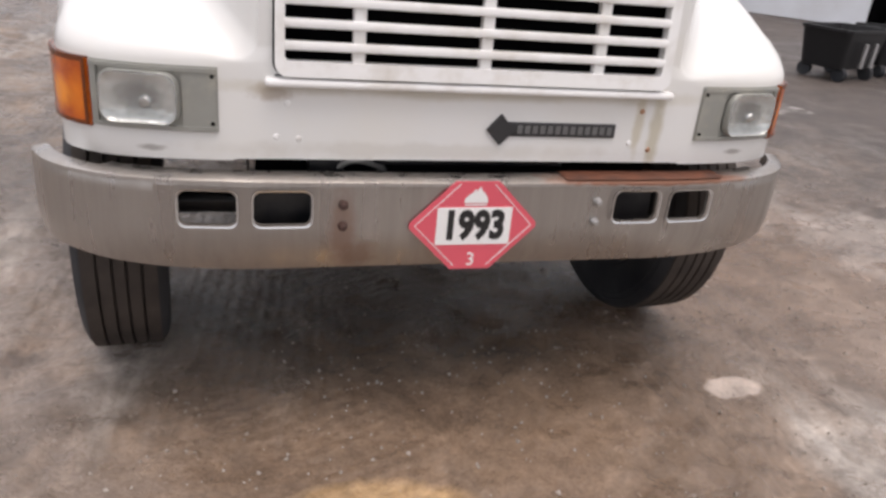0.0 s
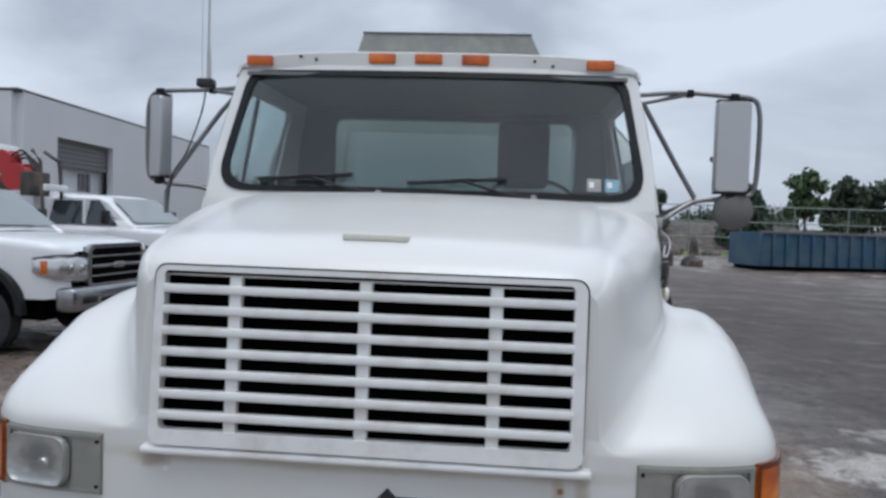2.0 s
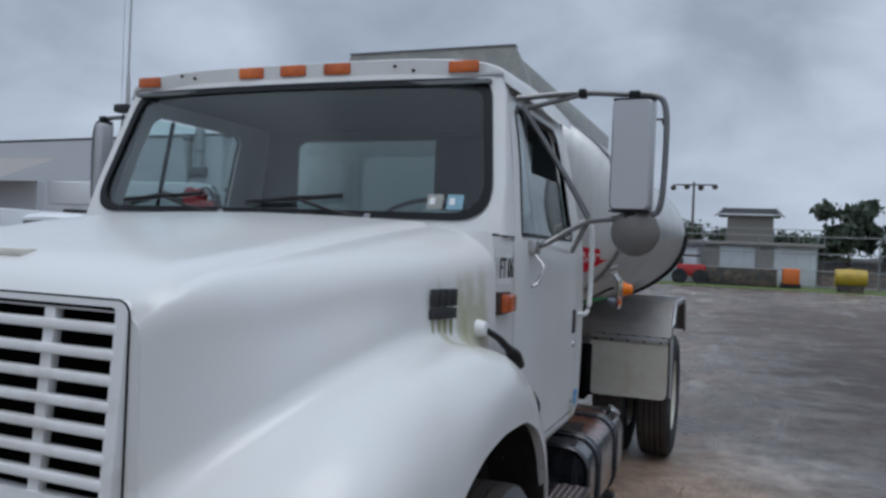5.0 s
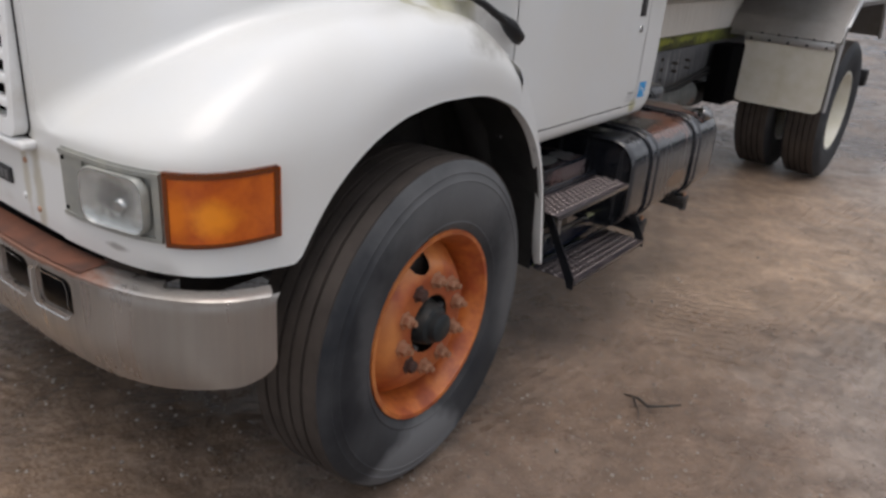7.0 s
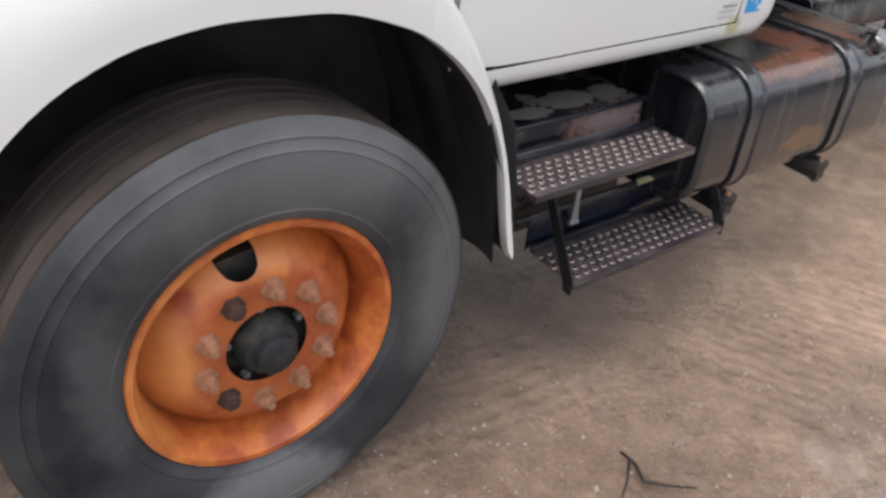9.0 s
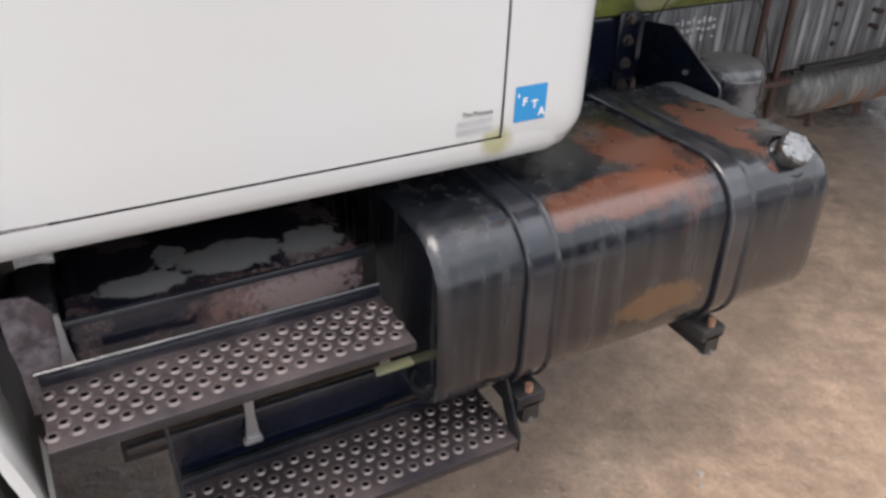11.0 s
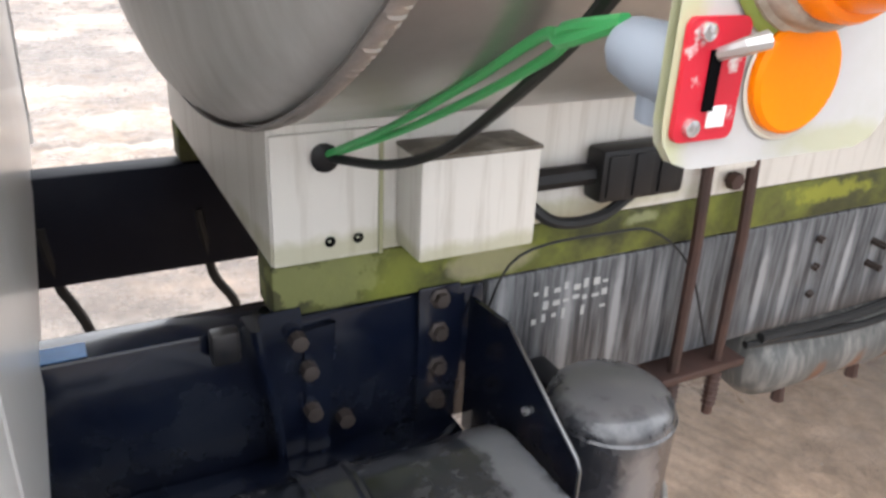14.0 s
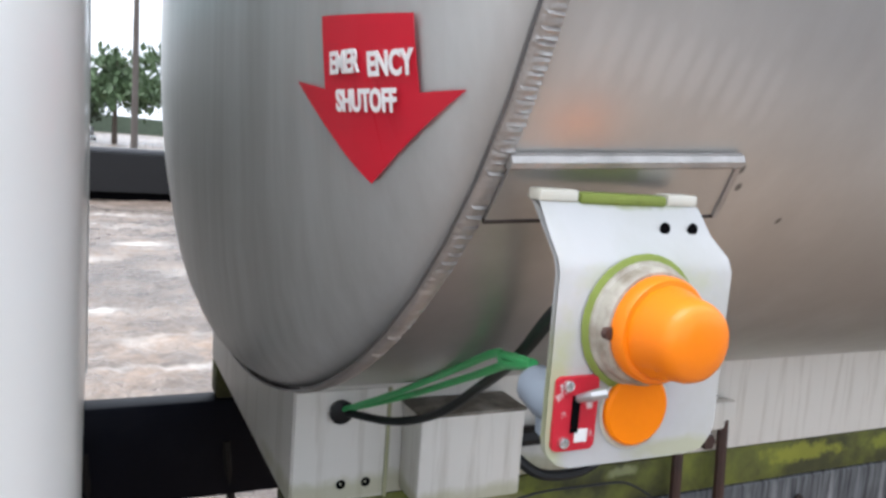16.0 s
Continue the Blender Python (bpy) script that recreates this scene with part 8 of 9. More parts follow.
def wall_run(a, b, h0, h1, name, holes=(), mat=None, thick=0.2, ribs=True, parent=None):
    a, b = Vector((*a, 0)), Vector((*b, 0))
    d = (b - a).normalized()
    n = Vector((-d.y, d.x, 0))
    L = (b - a).length
    outer = [(0, 0), (L, 0), (L, h1), (0, h0)]
    own = sheet(outer, holes, lambda u, v, w: tuple(a + d * u + n * w + Vector((0, 0, v))), thick)
    ob = part(name, own, mat or M["siding"], parent or bld, smooth=0)
    if ribs:
        rb = bmesh.new()
        k = 0.6
        while k < L - 0.3:
            top = h0 + (h1 - h0) * k / L
            if not any(min(p[0] for p in h) - 0.1 < k < max(p[0] for p in h) + 0.1 for h in holes):
                p = a + d * k - n * 0.02
                bx = box(-0.025, 0.025, -0.02, 0.02, 0.02, top - 0.05)
                bx.transform(Matrix.Translation(p) @ Matrix.Rotation(math.atan2(d.y, d.x), 4, "Z"))
                rb = join(rb, bx)
            k += 0.6
        r = part("siding_ribs", rb, mat or M["siding"], ob, smooth=0)
        r["kind"] = "stuff"
    return ob


CORNER = (-13.1, 18.1)
FAR = (-14.4, 34.4)
NEAR = (-38.0, 20.1)
door_h = [[(1.85, 0.02), (5.65, 0.02), (5.65, 3.78), (1.85, 3.78)]]
wall_run(FAR, CORNER, 4.8, 4.8, "wall_east", [[(16.352 - q, v) for q, v in h][::-1] for h in door_h])
wall_run(CORNER, NEAR, 4.8, 4.8, "wall_south")
wall_run((-38.0, 34.4), FAR, 4.8, 4.8, "wall_north")
part("roof", loft([[(CORNER[0] + 0.2, CORNER[1] - 0.25, 4.85), (FAR[0] + 0.2, FAR[1], 4.85)], [(NEAR[0], NEAR[1] - 0.2, 4.9), (-38, 34.4, 4.9)]]), M["roof_edge"], bld, "dark roof edge")
part("roof_flashing", tube([(FAR[0] + 0.12, FAR[1], 4.83), (CORNER[0] + 0.12, CORNER[1] - 0.12, 4.83), (NEAR[0], NEAR[1] - 0.12, 4.83)], 0.07, 6), M["roof_edge"], bld)
dm = Matrix.Translation((CORNER[0], CORNER[1], 0)) @ Matrix.Rotation(math.atan2(FAR[1] - CORNER[1], FAR[0] - CORNER[0]), 4, "Z")
rd = bmesh.new()
rd_ob = None
for k in range(6):
    rd = box(1.85, 5.65, 0.02, 0.07, 2.93 + 0.145 * k, 3.07 + 0.145 * k, 0.01)
    rd.transform(dm)
    if rd_ob is None:
        rd_ob = part("roller_door", rd, M["shutter"], bld, "half-raised grey roller door")
    else:
        part("slat", rd, M["shutter"], rd_ob)
bx = box(1.6, 5.9, 0.26, 0.36, 0.0, 4.2)
bx.transform(dm)
part("interior_wall", bx, M["siding_white"], bld)
for k in range(3):
    bx = box(4.05 + 0.30 * k, 4.27 + 0.30 * k, 0.215, 0.235, 2.25, 2.82, 0.01)
    bx.transform(dm)
    part("window_louvre", bx, M["shutter"], bld)
flue = part("flue", lathe([(0.15, 0), (0.15, 2.05), (0.21, 2.05), (0.21, 2.16), (0.16, 2.16), (0.16, 2.26), (0.21, 2.26), (0.21, 2.38), (0, 2.40)], (-13.95, 17.9, 3.8), "z", 18), M["steel"], bld, "steel flue pipe")
part("flue_box", box(-14.25, -13.65, 17.75, 18.15, 3.55, 3.85, 0.05), M["roof_edge"], flue)
for z in (4.3, 5.3):
    part("flue_band", lathe([(0.152, 0), (0.165, 0.01), (0.165, 0.05), (0.152, 0.06)], (-13.95, 17.9, z), "z", 18), M["arm_steel"], flue)
part("wall_vent", tube([(-14.4, 18.05, 2.9), (-14.4, 17.95, 4.2), (-14.4, 17.9, 4.7)], 0.09, 8), M["steel"], bld)
part("vent_cap", lathe([(0.14, 0), (0.17, 0.06), (0.12, 0.2), (0, 0.24)], (-14.4, 17.9, 4.65), "z", 12), M["roof_edge"], bld)
part("vent_arm", tube([(-14.7, 18.1, 4.5), (-14.5, 17.95, 4.35), (-14.4, 17.95, 4.3)], 0.05, 8), M["steel"], bld)
part("wall_lamp", tube([(-13.9, 28.2, 4.7), (-13.6, 28.2, 5.0), (-13.4, 28.2, 4.8)], 0.06, 8), M["steel"], bld)

# gable shed at the far left, seen past the hood
shed = thing("low_shed", "low white shed with shallow roof", "shed", (0, 0, 0))
wall_run((-14.2, 12.6), (-30, 13.4), 2.9, 2.9, "wall", (), M["siding"], parent=shed)
part("roof", loft([[(-14.0, 11.2, 2.85), (-30, 11.2, 2.85)], [(-14.0, 12.8, 3.5), (-30, 12.8, 3.5)]]), M["concrete"], shed)

# ---- right side: white shed corner, carts, excavator arm ----
rs = thing("white_shed", "white metal shed with open dark bay", "shed", (0, 0, 0))
wall_run((13.6, 13.2), (11.05, 16.1), 5.0, 5.0, "wall", (), M["siding_white"], parent=rs)
wall_run((11.05, 16.1), (22, 26), 5.0, 5.0, "wall", (), M["siding_white"], parent=rs)
part("corner_post", box(11.0, 11.16, 16.02, 16.2, 0, 5.0, 0.02), M["siding_white"], rs)
# black sheet paints the shade inside the bay
part("bay_back", box(13.9, 22, 13.6, 13.8, 0, 4.5), M["dark"], rs)
part("bay_clutter", box(14.1, 17.0, 11.6, 13.2, 0, 1.6, 0.1), M["scrap"], rs)
part("down_pipe", tube([(11.9, 15.05, 0.3), (11.9, 15.05, 5)], 0.05, 6), M["steel"], rs)


def cart(x, y, turn):
    c = thing("waste_cart", "black plastic wheeled cart", "cart", (x, y, 0), turn, "black carts by the shed")
    rr = [[(px * s, py * s, z) for px, py in rounded(-0.5, 0.5, -0.33, 0.33, 0.08)] for s, z in ((0.8, 0.16), (0.85, 0.17), (1.0, 0.62), (1.05, 0.62), (1.05, 0.66), (0.97, 0.66), (0.82, 0.25))]
    part("tub", loft(rr, closed=True, cap=True), M["plastic"], c)
    for sx in (-1, 1):
        for sy in (-1, 1):
            part("wheel", lathe([(0, -0.04), (0.09, -0.035), (0.1, 0), (0.09, 0.035), (0, 0.04)], (sx * 0.33, sy * 0.24, 0.1), "x", 14), M["rubber"], c)
    for sx in (-0.12, 0.12):
        part("handle_tube", tube([(sx, -0.37, 0.2), (sx, -0.38, 0.5)], 0.03, 8), M["steel"], c)
    return c


cart(7.1, 6.6, 20)
cart(8.3, 6.9, -10)
ex = thing("excavator_arm", "yellow excavator boom and stick with dark grapple resting on the ground", "excavator", (0, 0, 0))
part("stick", loft([[(cx + dx, 14.1 + dy, z) for dx, dy in ((-w, -0.10), (w, -0.10), (w, 0.10), (-w, 0.10))] for cx, z, w in ((8.84, 1.25, 0.07), (8.79, 1.9, 0.15), (8.70, 2.5, 0.18), (8.62, 3.0, 0.16), (8.57, 3.3, 0.13), (8.56, 3.44, 0.06))], closed=True, cap=True), M["yellow"], ex, "yellow dipper stick")
part("boom", loft([[(x, 14.1 + dy, z + dz) for dy, dz in ((-0.14, -w), (0.14, -w), (0.14, w), (-0.14, w))] for x, z, w in ((8.72, 2.98, 0.10), (9.6, 2.72, 0.14), (11.2, 2.35, 0.16))], closed=True, cap=True), M["yellow"], ex)
part("ram", tube([(8.66, 14.0, 3.32), (10.2, 14.0, 2.92)], 0.055, 8), M["steel"], ex)
part("ram_sleeve", tube([(9.25, 14.0, 3.17), (11.0, 14.0, 2.71)], 0.085, 8), M["yellow"], ex)
part("hose", tube(smooth_path([(8.75, 13.97, 3.3), (8.60, 13.96, 2.4), (8.68, 13.98, 1.2)], 5), 0.03, 6), M["cable"], ex)
part("coupler", tube([(8.8, 14.1, 0.9), (8.81, 14.1, 1.2), (8.82, 14.1, 1.55)], [0.11, 0.14, 0.09], 10), M["scrap"], ex)
part("swivel", lathe([(0.16, 0.55), (0.2, 0.7), (0.16, 1.0), (0, 1.0)], (8.8, 14.1, 0), "z", 12), M["scrap"], ex)
part("grapple", lathe([(0, 0.0), (0.42, 0.03), (0.46, 0.25), (0.40, 0.5), (0.2, 0.6), (0, 0.6)], (8.8, 14.1, 0), "z", 9), M["scrap"], ex, "dark scrap grapple")
for k in range(5):
    a = 2 * math.pi * k / 5
    part("grapple_tine", tube([(8.8 + 0.3 * math.cos(a), 14.1 + 0.3 * math.sin(a), 0.55), (8.8 + 0.55 * math.cos(a), 14.1 + 0.55 * math.sin(a), 0.3), (8.8 + 0.5 * math.cos(a), 14.1 + 0.5 * math.sin(a), 0.02)], 0.06, 6), M["scrap"], ex)
part("blue_drum", lathe([(0, 0), (0.2, 0), (0.21, 0.3), (0.2, 0.55), (0, 0.55)], (9.2, 14.3, 0.85), "z", 16), M["decal_blue"], ex)

# ---- blue roll-off containers ----
def container(a, b, h, depth, label, mat):
    a, b = Vector((*a, 0)), Vector((*b, 0))
    L = (b - a).length
    c = thing("roll_off_container", label, "container", tuple(a), math.degrees(math.atan2(b.y - a.y, b.x - a.x)), "roll-off containers")
    own = sheet([(0.0, 0.18), (L, 0.18), (L, h), (0, h)], [], lambda u, v, w: (u, w, v), 0.06)
    part("front_wall", own, mat, c, smooth=0)
    part("back_wall", box(0, L, depth, depth + 0.06, 0.18, h), mat, c)
    for x in (0, L - 0.06):
        part("end_wall", box(x, x + 0.06, 0.064, depth - 0.004, 0.24, h), mat, c)
    part("bottom_plate", box(0, L, 0.064, depth - 0.004, 0.18, 0.236), mat, c)
    n = int(L / 0.62)
    for k in range(n + 1):
        part("rib", box(L * k / n - 0.05, L * k / n + 0.05, -0.11, 0.0, 0.2, h - 0.02, 0.01), mat, c)
    part("top_rail", box(0, L, -0.10, 0.08, h - 0.06, h + 0.06, 0.02), M["roof_edge"], c)
    part("skid", box(0.2, L - 0.2, 0.1, depth - 0.1, 0.0, 0.18), M["dark"], c)
    return c


container((11.4, 32.9), (20.8, 35.7), 1.68, 2.3, "faded blue steel roll-off container with ribbed sides", M["blue_bin"])
skip = container((-18.2, 5.4), (-18.2, 0.2), 0.98, 2.2, "black steel skip container", M["plastic"])
pk3 = pickup((-45, 2.6, 0), 172, "white pickup parked far across the yard")

# ---- far side ----
far = thing("press_box_stand", "white concession building with tan press box on its roof", "building", (0, 0, 0))
part("lower_storey", box(-4.0, 6.2, 56.0, 60.0, 0, 2.75, 0.05), M["siding_white"], far)
part("deck_edge", box(-4.4, 6.6, 55.6, 60.2, 2.75, 2.98, 0.03), M["concrete"], far)
part("press_box", box(0.4, 3.4, 56.3, 59.6, 2.98, 4.9, 0.05), M["tan_wall"], far)
part("press_roof", loft([[(-0.25, y, 4.85), (0.2, y, 5.3), (3.45, y, 5.3), (3.9, y, 4.85)] for y in (55.8, 60.0)], closed=True, cap=True), M["roof_edge"], far)
for x0, x1 in ((-0.45, 0.2), (4.1, 3.45)):
    part("barge_board", tube([(x0, 55.75, 4.72), (x1, 55.75, 5.36)], 0.09, 6), M["siding_white"], far)
part("eave_board", tube([(-0.4, 55.75, 4.85), (4.05, 55.75, 4.85)], 0.06, 6), M["siding_white"], far)
for x in (-1.2, 2.3):
    part("doorway", box(x, x + 1.2, 55.9, 56.05, 0.2, 2.7), M["concrete"], far)
for k in range(8):
    part("deck_post", tube([(-4.3 + 1.55 * k, 55.7, 2.98), (-4.3 + 1.55 * k, 55.7, 3.9)], 0.03, 6), M["mesh_wire"], far)
for z in (3.45, 3.9):
    part("deck_rail", tube([(-4.4, 55.7, z), (6.6, 55.7, z)], 0.03, 6), M["mesh_wire"], far)
trailer = thing("flat_trailer", "long dark flat trailer parked before the far building", "trailer", (0, 0, 0))
part("bed", box(-0.6, 3.6, 51.5, 53.5, 0.10, 1.2, 0.05), M["scrap"], trailer)
for x in (-0.2, 0.7, 3.0):
    part("wheel", lathe([(0, -0.12), (0.42, -0.12), (0.45, 0), (0.42, 0.12), (0, 0.12)], (x, 51.64, 0.45), "y", 16), M["rubber"], trailer)
om = thing("orange_machine", "small orange machine parked on the verge", "machine", (4.4, 52.0, 0))
part("body", box(-0.5, 0.5, -0.6, 0.6, 0.3, 1.3, 0.12), M["orange_paint"], om)
part("undercarriage", box(-0.6, 0.6, -0.5, 0.5, 0, 0.4, 0.1), M["rubber"], om)
rm = thing("red_tractor", "red tractor by the far building", "tractor", (-1.6, 52.0, 0))
part("body", box(-0.9, 0.9, -0.6, 0.6, 0.5, 1.3, 0.15), M["red_paint"], rm)
part("canopy", box(-0.6, 0.5, -0.6, 0.6, 1.8, 1.95, 0.05), M["scrap"], rm)
for x in (-0.7, 0.6):
    part("wheel", lathe([(0, -0.15), (0.5, -0.15), (0.52, 0), (0.5, 0.15), (0, 0.15)], (x, -0.55, 0.5), "y", 16), M["rubber"], rm)
tankb = thing("yellow_tank", "small yellow tank on the verge", "tank", (7.6, 50.5, 0))
part("shell", lathe([(0, -0.9), (0.5, -0.85), (0.55, 0), (0.5, 0.85), (0, 0.9)], (0, 0, 0.9), "x", 16), M["yellow"], tankb)
part("stand", box(-0.7, 0.7, -0.3, 0.3, 0, 0.5, 0.03), M["scrap"], tankb)
bin_b = thing("blue_bin", "blue plastic bin by the far building", "bin", (-5.15, 50.6, 0))
part("tub", box(-1.1, 1.1, -0.6, 0.6, 0, 1.85, 0.12), M["decal_blue"], bin_b)
part("lid", box(-1.14, 1.14, -0.64, 0.64, 1.85, 1.95, 0.04), M["decal_blue"], bin_b)
hut = thing("white_hut", "small white hut with dark window by the far building", "hut", (-2.55, 54.5, 0))
part("wall", box(-1.15, 1.15, -0.8, 0.8, 0, 2.5, 0.03), M["siding_white"], hut)
part("roof", box(-1.3, 1.3, -1.0, 1.0, 2.5, 2.66, 0.03), M["roof_edge"], hut)
part("window", box(-0.5, 0.3, -0.86, -0.79, 1.1, 1.7, 0.01), M["scrap"], hut)
for x, y, w, h in ((7.6, 34.0, 0.5, 1.1), (8.9, 34.5, 0.7, 0.5), (10.8, 49.0, 1.3, 0.7), (12.3, 48.5, 0.45, 1.3), (13.6, 49.5, 0.9, 0.4)):
    sc = thing("scrap_heap", "dark heap of scrap by the fence", "scrap", (x, y, 0), 0, "scrap heaps")
    own = bmesh.new()
    bmesh.ops.create_icosphere(own, subdivisions=2, radius=1)
    for v in own.verts:
        k = 1 + 0.4 * noise.noise(v.co * 2 + Vector((x, y, 0)))
        v.co = Vector((v.co.x * w * k * 0.7, v.co.y * w * k * 0.6, max(0, v.co.z) * h * k))
    part("mound", own, M["scrap"], sc, smooth=0)


def light_pole(x, y, h, arms, label):
    p = thing("light_pole", label, "light pole", (x, y, 0), 0, "ball field light poles")
    part("pole", tube([(0, 0, 0), (0, 0, h)], [0.16, 0.10], 8), M["pole_wood"], p)
    part("cross_arm", box(-arms, arms, -0.06, 0.06, h - 0.35, h - 0.22), M["pole_wood"], p)
    n = 4
    for k in range(n):
        xx = -arms + 2 * arms * k / (n - 1)
        part("floodlight", lathe([(0.08, 0), (0.28, 0.35), (0.26, 0.38), (0, 0.38)], (xx, -0.2, h - 0.55 + 0.1 * (k % 2)), "y", 10), M["scrap"], p)


light_pole(-5.25, 52, 11.2, 1.6, "tall wooden pole with four floodlights")
light_pole(-3.2, 76, 9.0, 1.9, "tall wooden pole with floodlights")
light_pole(19.1, 66, 8.3, 1.4, "tall pole with floodlights")
light_pole(25.5, 47, 10.2, 1.5, "tall pole with floodlights")
light_pole(-34, 4.3, 9.5, 0.8, "thin pole across the yard")


def tree(x, y, h, spread, kind, seed):
    """A tapered trunk with limbs and a crown of many small leaf clumps."""
    g = random.Random(seed)
    t = thing("tree", {"leaf_a": "dark green broadleaf tree at the yard's edge", "leaf_b": "fresh green broadleaf tree at the yard's edge", "leaf_c": "dark rounded evergreen at the yard's edge"}[kind], "tree", (x, y, 0), g.uniform(0, 360), "trees behind the fence")
    own = tube([(0, 0, 0), (g.uniform(-0.1, 0.1), 0, h * 0.4), (g.uniform(-0.2, 0.2), 0.1, h * 0.85)], [0.05 * spread + 0.06, 0.03 * spread + 0.04, 0.02], 7)
    tips = []
    for k in range(11):
        a, z0 = g.uniform(0, 6.28), h * g.uniform(0.25, 0.75)
        r = spread * g.uniform(0.5, 0.95) * (1.0 if kind != "leaf_c" else (1 - z0 / h))
        tip = (r * math.cos(a), r * math.sin(a), z0 + h * g.uniform(0.05, 0.22))
        own = tube([(0, 0, z0), (tip[0] * 0.5, tip[1] * 0.5, (z0 + tip[2]) / 2 + 0.1), tip], [0.05, 0.03, 0.01], 5, own)
        tips.append(tip)
    part("trunk", own, M["bark"], t)
    verts, faces = [], []
    n = 3200 if kind != "leaf_b" else 1500
    for _ in range(n):
        if kind == "leaf_c":
            z = h * g.uniform(0.08, 1.0)
            r = spread * math.sqrt(max(0.0, 1.02 - (z / h) ** 2)) * math.sqrt(g.random()) * g.uniform(0.8, 1.05)
            a = g.uniform(0, 6.28)
            c = Vector((r * math.cos(a), r * math.sin(a), z))
        else:
            tp = g.choice(tips + [(0, 0, h * 0.8), (0, 0, h * 0.65)])
            d = Vector((g.gauss(0, 1), g.gauss(0, 1), g.gauss(0, 0.8)))
            c = Vector(tp) + d * (spread * 0.17)
            if c.z < h * 0.18:
                continue
        s = g.uniform(0.18, 0.36) * (h / 6) ** 0.5
        q = Euler((g.uniform(0, 3), g.uniform(0, 3), g.uniform(0, 3))).to_matrix()
        b = len(verts)
        for p in ((-1, 0, 0), (0, -0.6, 0.15), (1, 0, 0), (0, 0.6, 0.15)):
            verts.append(c + q @ (Vector(p) * s))
        faces.append((b, b + 1, b + 2, b + 3))
    me = bpy.data.meshes.new("crown")
    me.from_pydata(verts, [], faces)
    me.materials.append(M[kind])
    ob = new("crown", me)
    ob.parent = t


g = random.Random(11)
for az, d, h, sp, kd in ((22.8, 66, 5.6, 1.8, "leaf_b"), (25.8, 64, 5.9, 2.3, "leaf_a"), (27.5, 60, 5.4, 2.0, "leaf_b"), (31.0, 60, 5.2, 2.3, "leaf_b"), (34, 55, 4.8, 2.2, "leaf_a"),
                         (5.0, 90, 4.6, 3.0, "leaf_a"), (3.2, 70, 4.2, 2.5, "leaf_a"), (-1, 85, 4.7, 3.0, "leaf_a"), (-4, 82, 5.0, 3.4, "leaf_a"), (-17, 70, 4.2, 3.2, "leaf_b"), (-20, 66, 4.3, 3.0, "leaf_a"), (-23.5, 60, 3.8, 3.0, "leaf_b"), (14, 95, 3.6, 4.5, "leaf_a"), (18, 92, 3.6, 4.5, "leaf_a")):
    a = radians(az)
    tree(0.8 + d * math.sin(a), -1.6 + d * math.cos(a), h, sp, kd, int(az * 10 + d))
for x, y, h, sp, kd in ((8.4, 59.7, 6.5, 1.7, "leaf_a"), (11.3, 59.3, 5.3, 1.4, "leaf_a"), (18.1, 57.7, 5.1, 2.1, "leaf_c"), (22.0, 56.4, 6.5, 1.5, "leaf_b"), (24.2, 55.6, 5.8, 1.5, "leaf_a"), (-62, 4.2, 7.5, 3.4, "leaf_b"), (-66, 8.5, 6.0, 4.0, "leaf_b"), (-60, -3, 5.0, 3.2, "leaf_b"), (-68, 1, 5.0, 4.0, "leaf_a"), (-64, -9, 5.4, 4.0, "leaf_b"), (-47, 14, 6.0, 4.0, "leaf_a")):
    tree(x, y, h, sp, kd, int(-x * 7 + y))

# fence along the far side
fence = thing("chain_link_fence", "tall galvanised chain-link fence", "fence", (0, 0, 0))
for k in range(17):
    x = -8 + 3.5 * k
    part("post", tube([(x, 54.5 - 0.2 * k, 0), (x, 54.5 - 0.2 * k, 3.4)], 0.05, 6), M["mesh_wire"], fence)
for z in (0.2, 1.2, 2.3, 3.4):
    part("rail", tube([(-8, 54.5, z), (48, 51.3, z)], 0.035, 6), M["mesh_wire"], fence)
own = bmesh.new()
for k in range(70):
    x = -8 + 0.8 * k
    y = 54.5 - 0.2 * (x + 8) / 3.5
    own = tube([(x, y, 0.1), (x, y, 3.4)], 0.008, 3, own)
mesh_ob = part("mesh_wires", own, M["mesh_wire"], fence)
mesh_ob["kind"] = "stuff"
# grass verge
bm = bmesh.new()
rows = [[(x, y + 0.6 * noise.noise(Vector((x * 0.2, k, 3))), 0.006 + 0.05 * (k > 0)) for x in range(-8, 60, 3)] for k, y in enumerate((48.5, 51, 57, 75))]
bank = part("earth_bank", loft([[(x, y + 0.8 * noise.noise(Vector((x * 0.15, y, 1))), h * (1.0 + 0.5 * noise.noise(Vector((x * 0.22, y * 0.3, 7))))) for x in range(-6, 62, 2)] for y, h in ((56.5, 0.0), (58.0, 1.1), (60.0, 1.9), (62.5, 2.1), (66.0, 1.6), (70.0, 0.0))]), M["scrap"], None, smooth=60)
tagged(bank, "low dark bank of earth and rubble behind the fence", "bank", kind="structure")
verge = part("grass_verge", loft(rows), M["grass"], None)
tagged(verge, "strip of rough green grass by the fence", "grass", kind="structure")
hill = []
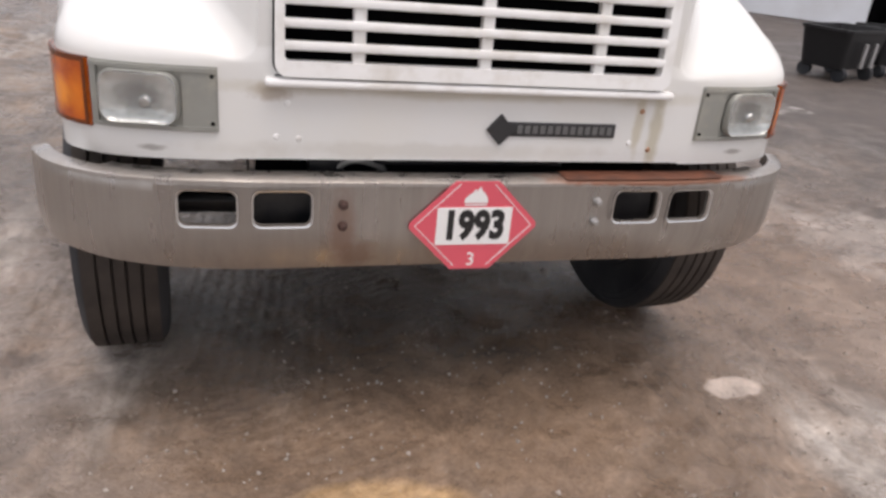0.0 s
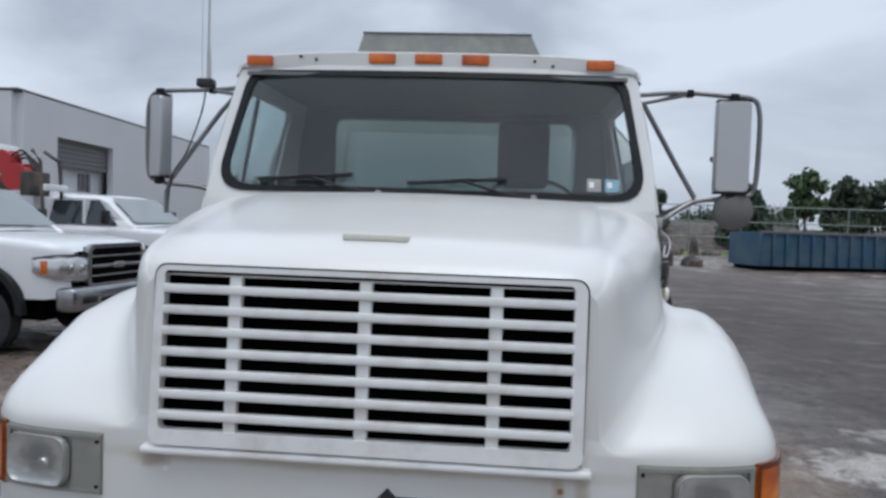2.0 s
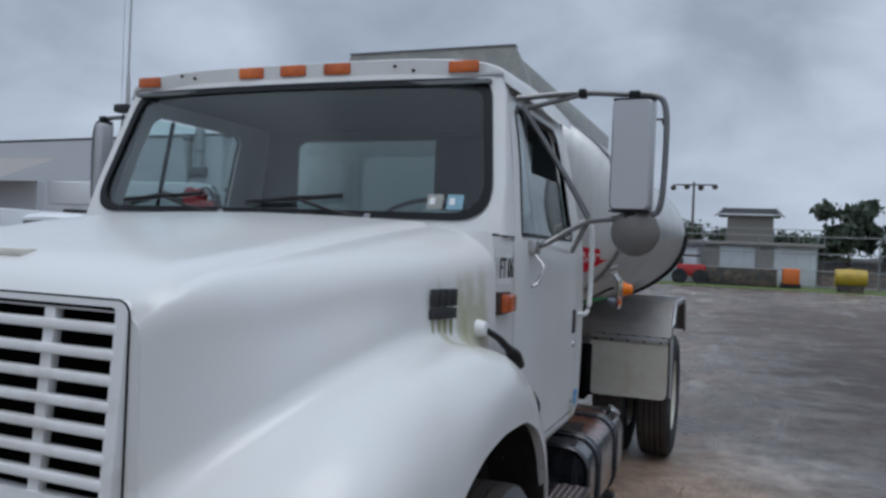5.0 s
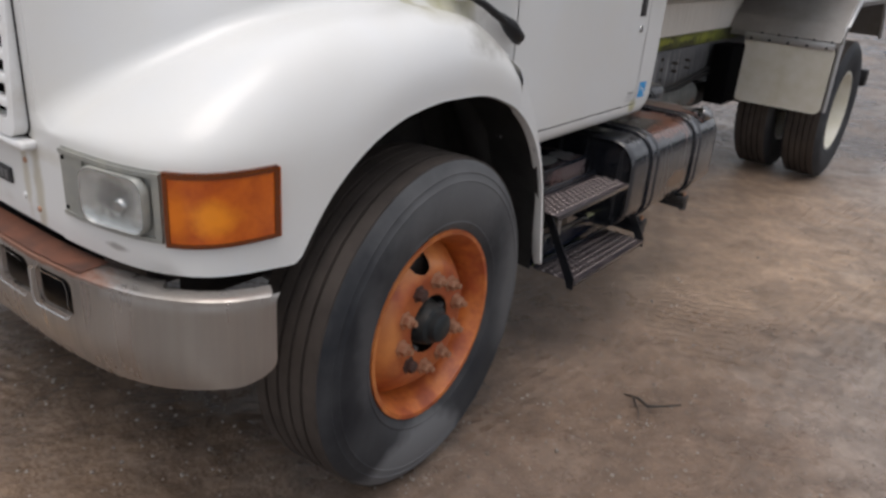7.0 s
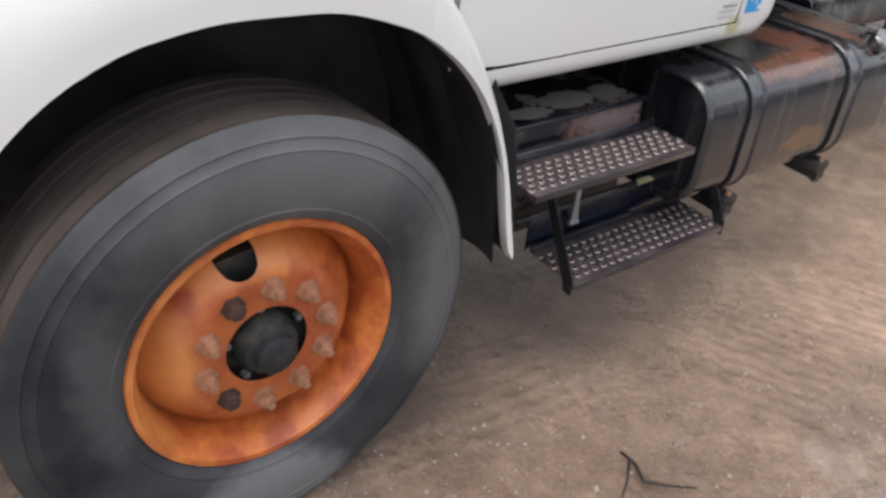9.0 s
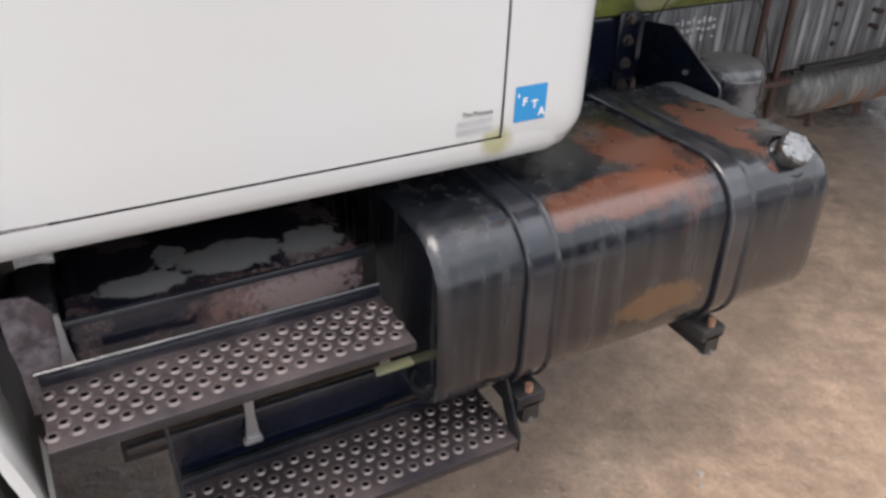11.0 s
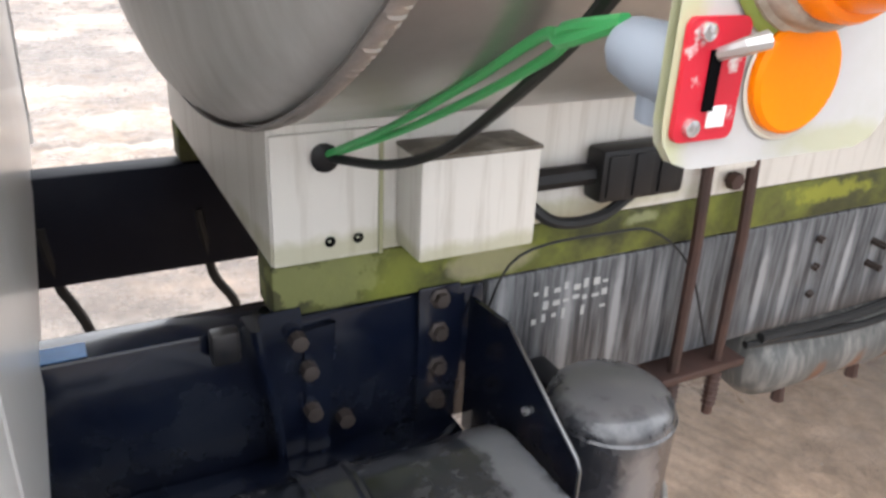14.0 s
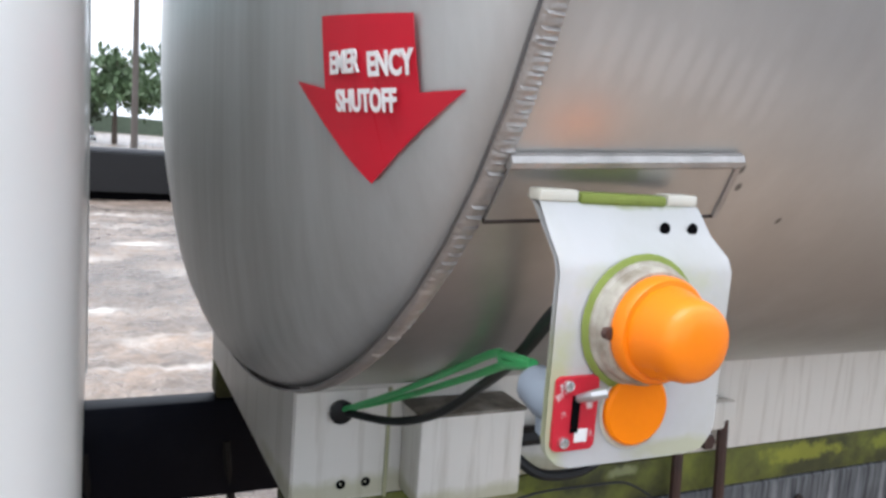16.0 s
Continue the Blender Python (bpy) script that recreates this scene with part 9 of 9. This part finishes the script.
for k in range(25):
    a = radians(-120 + 240 * k / 24)
    hh = 2.4 + 1.2 * noise.noise(Vector((k * 0.6, 2.0, 0)))
    hill.append([(120 * math.sin(a), 120 * math.cos(a), z) for z in (0, hh * 0.7, hh)])
bk = part("backdrop", loft(hill), M["leaf_a"], None)
tagged(bk, "dark line of distant woods", "woods", kind="structure")

# ---- small things on the ground ----
M["twig"] = material("wet_dark_twig", (0.022, 0.016, 0.012), 0.5, vary=0.3, scale=30)
twig = thing("twig", "dark forked twig lying on the mud", "twig", (1.574, 1.742, -0.012))
part("stem", tube([(-0.11, 0.029, 0.0), (-0.05, 0.022, 0.012), (0.0, 0.0, 0.010), (0.045, 0.05, 0.006), (0.088, 0.115, 0.002)], [0.004, 0.006, 0.006, 0.004, 0.003], 6), M["twig"], twig)
part("fork", tube([(-0.07, 0.02, 0.01), (-0.02, -0.04, 0.006), (0.01, -0.094, 0.002)], [0.005, 0.003, 0.002], 5), M["twig"], twig)
verts, faces = [], []
g = random.Random(5)
for _ in range(7500):
    zone = g.random()
    if zone < 0.45:
        x, y = g.uniform(-3.2, 3.2), g.uniform(-2.2, 1.2)
    elif zone < 0.85:
        x, y = g.uniform(1.1, 4.0), g.uniform(-1.0, 5.0)
    else:
        x, y = g.uniform(-6, 6), g.uniform(-2, 12)
    s = min(0.02, 0.0028 + abs(g.gauss(0, 0.0034)))
    z = float(ground_height(x, y))
    q = Euler((g.uniform(0, 3), g.uniform(0, 3), g.uniform(0, 3))).to_matrix()
    b = len(verts)
    for p in ((1, 0, 0), (-1, 0.1, 0), (0, 1, 0), (0.1, -1, 0), (0, 0, 0.8), (0, 0, -0.8)):
        verts.append(Vector((x, y, z + s * 0.2)) + q @ (Vector(p) * s * g.uniform(0.7, 1.2)))
    for f in ((0, 2, 4), (2, 1, 4), (1, 3, 4), (3, 0, 4), (2, 0, 5), (1, 2, 5), (3, 1, 5), (0, 3, 5)):
        faces.append(tuple(b + i for i in f))
me = bpy.data.meshes.new("gravel")
me.from_pydata(verts, [], faces)
me.materials.append(M["stone"])
gravel = new("gravel", me)
tagged(gravel, "loose small stones scattered over the mud", "gravel", kind="stuff")
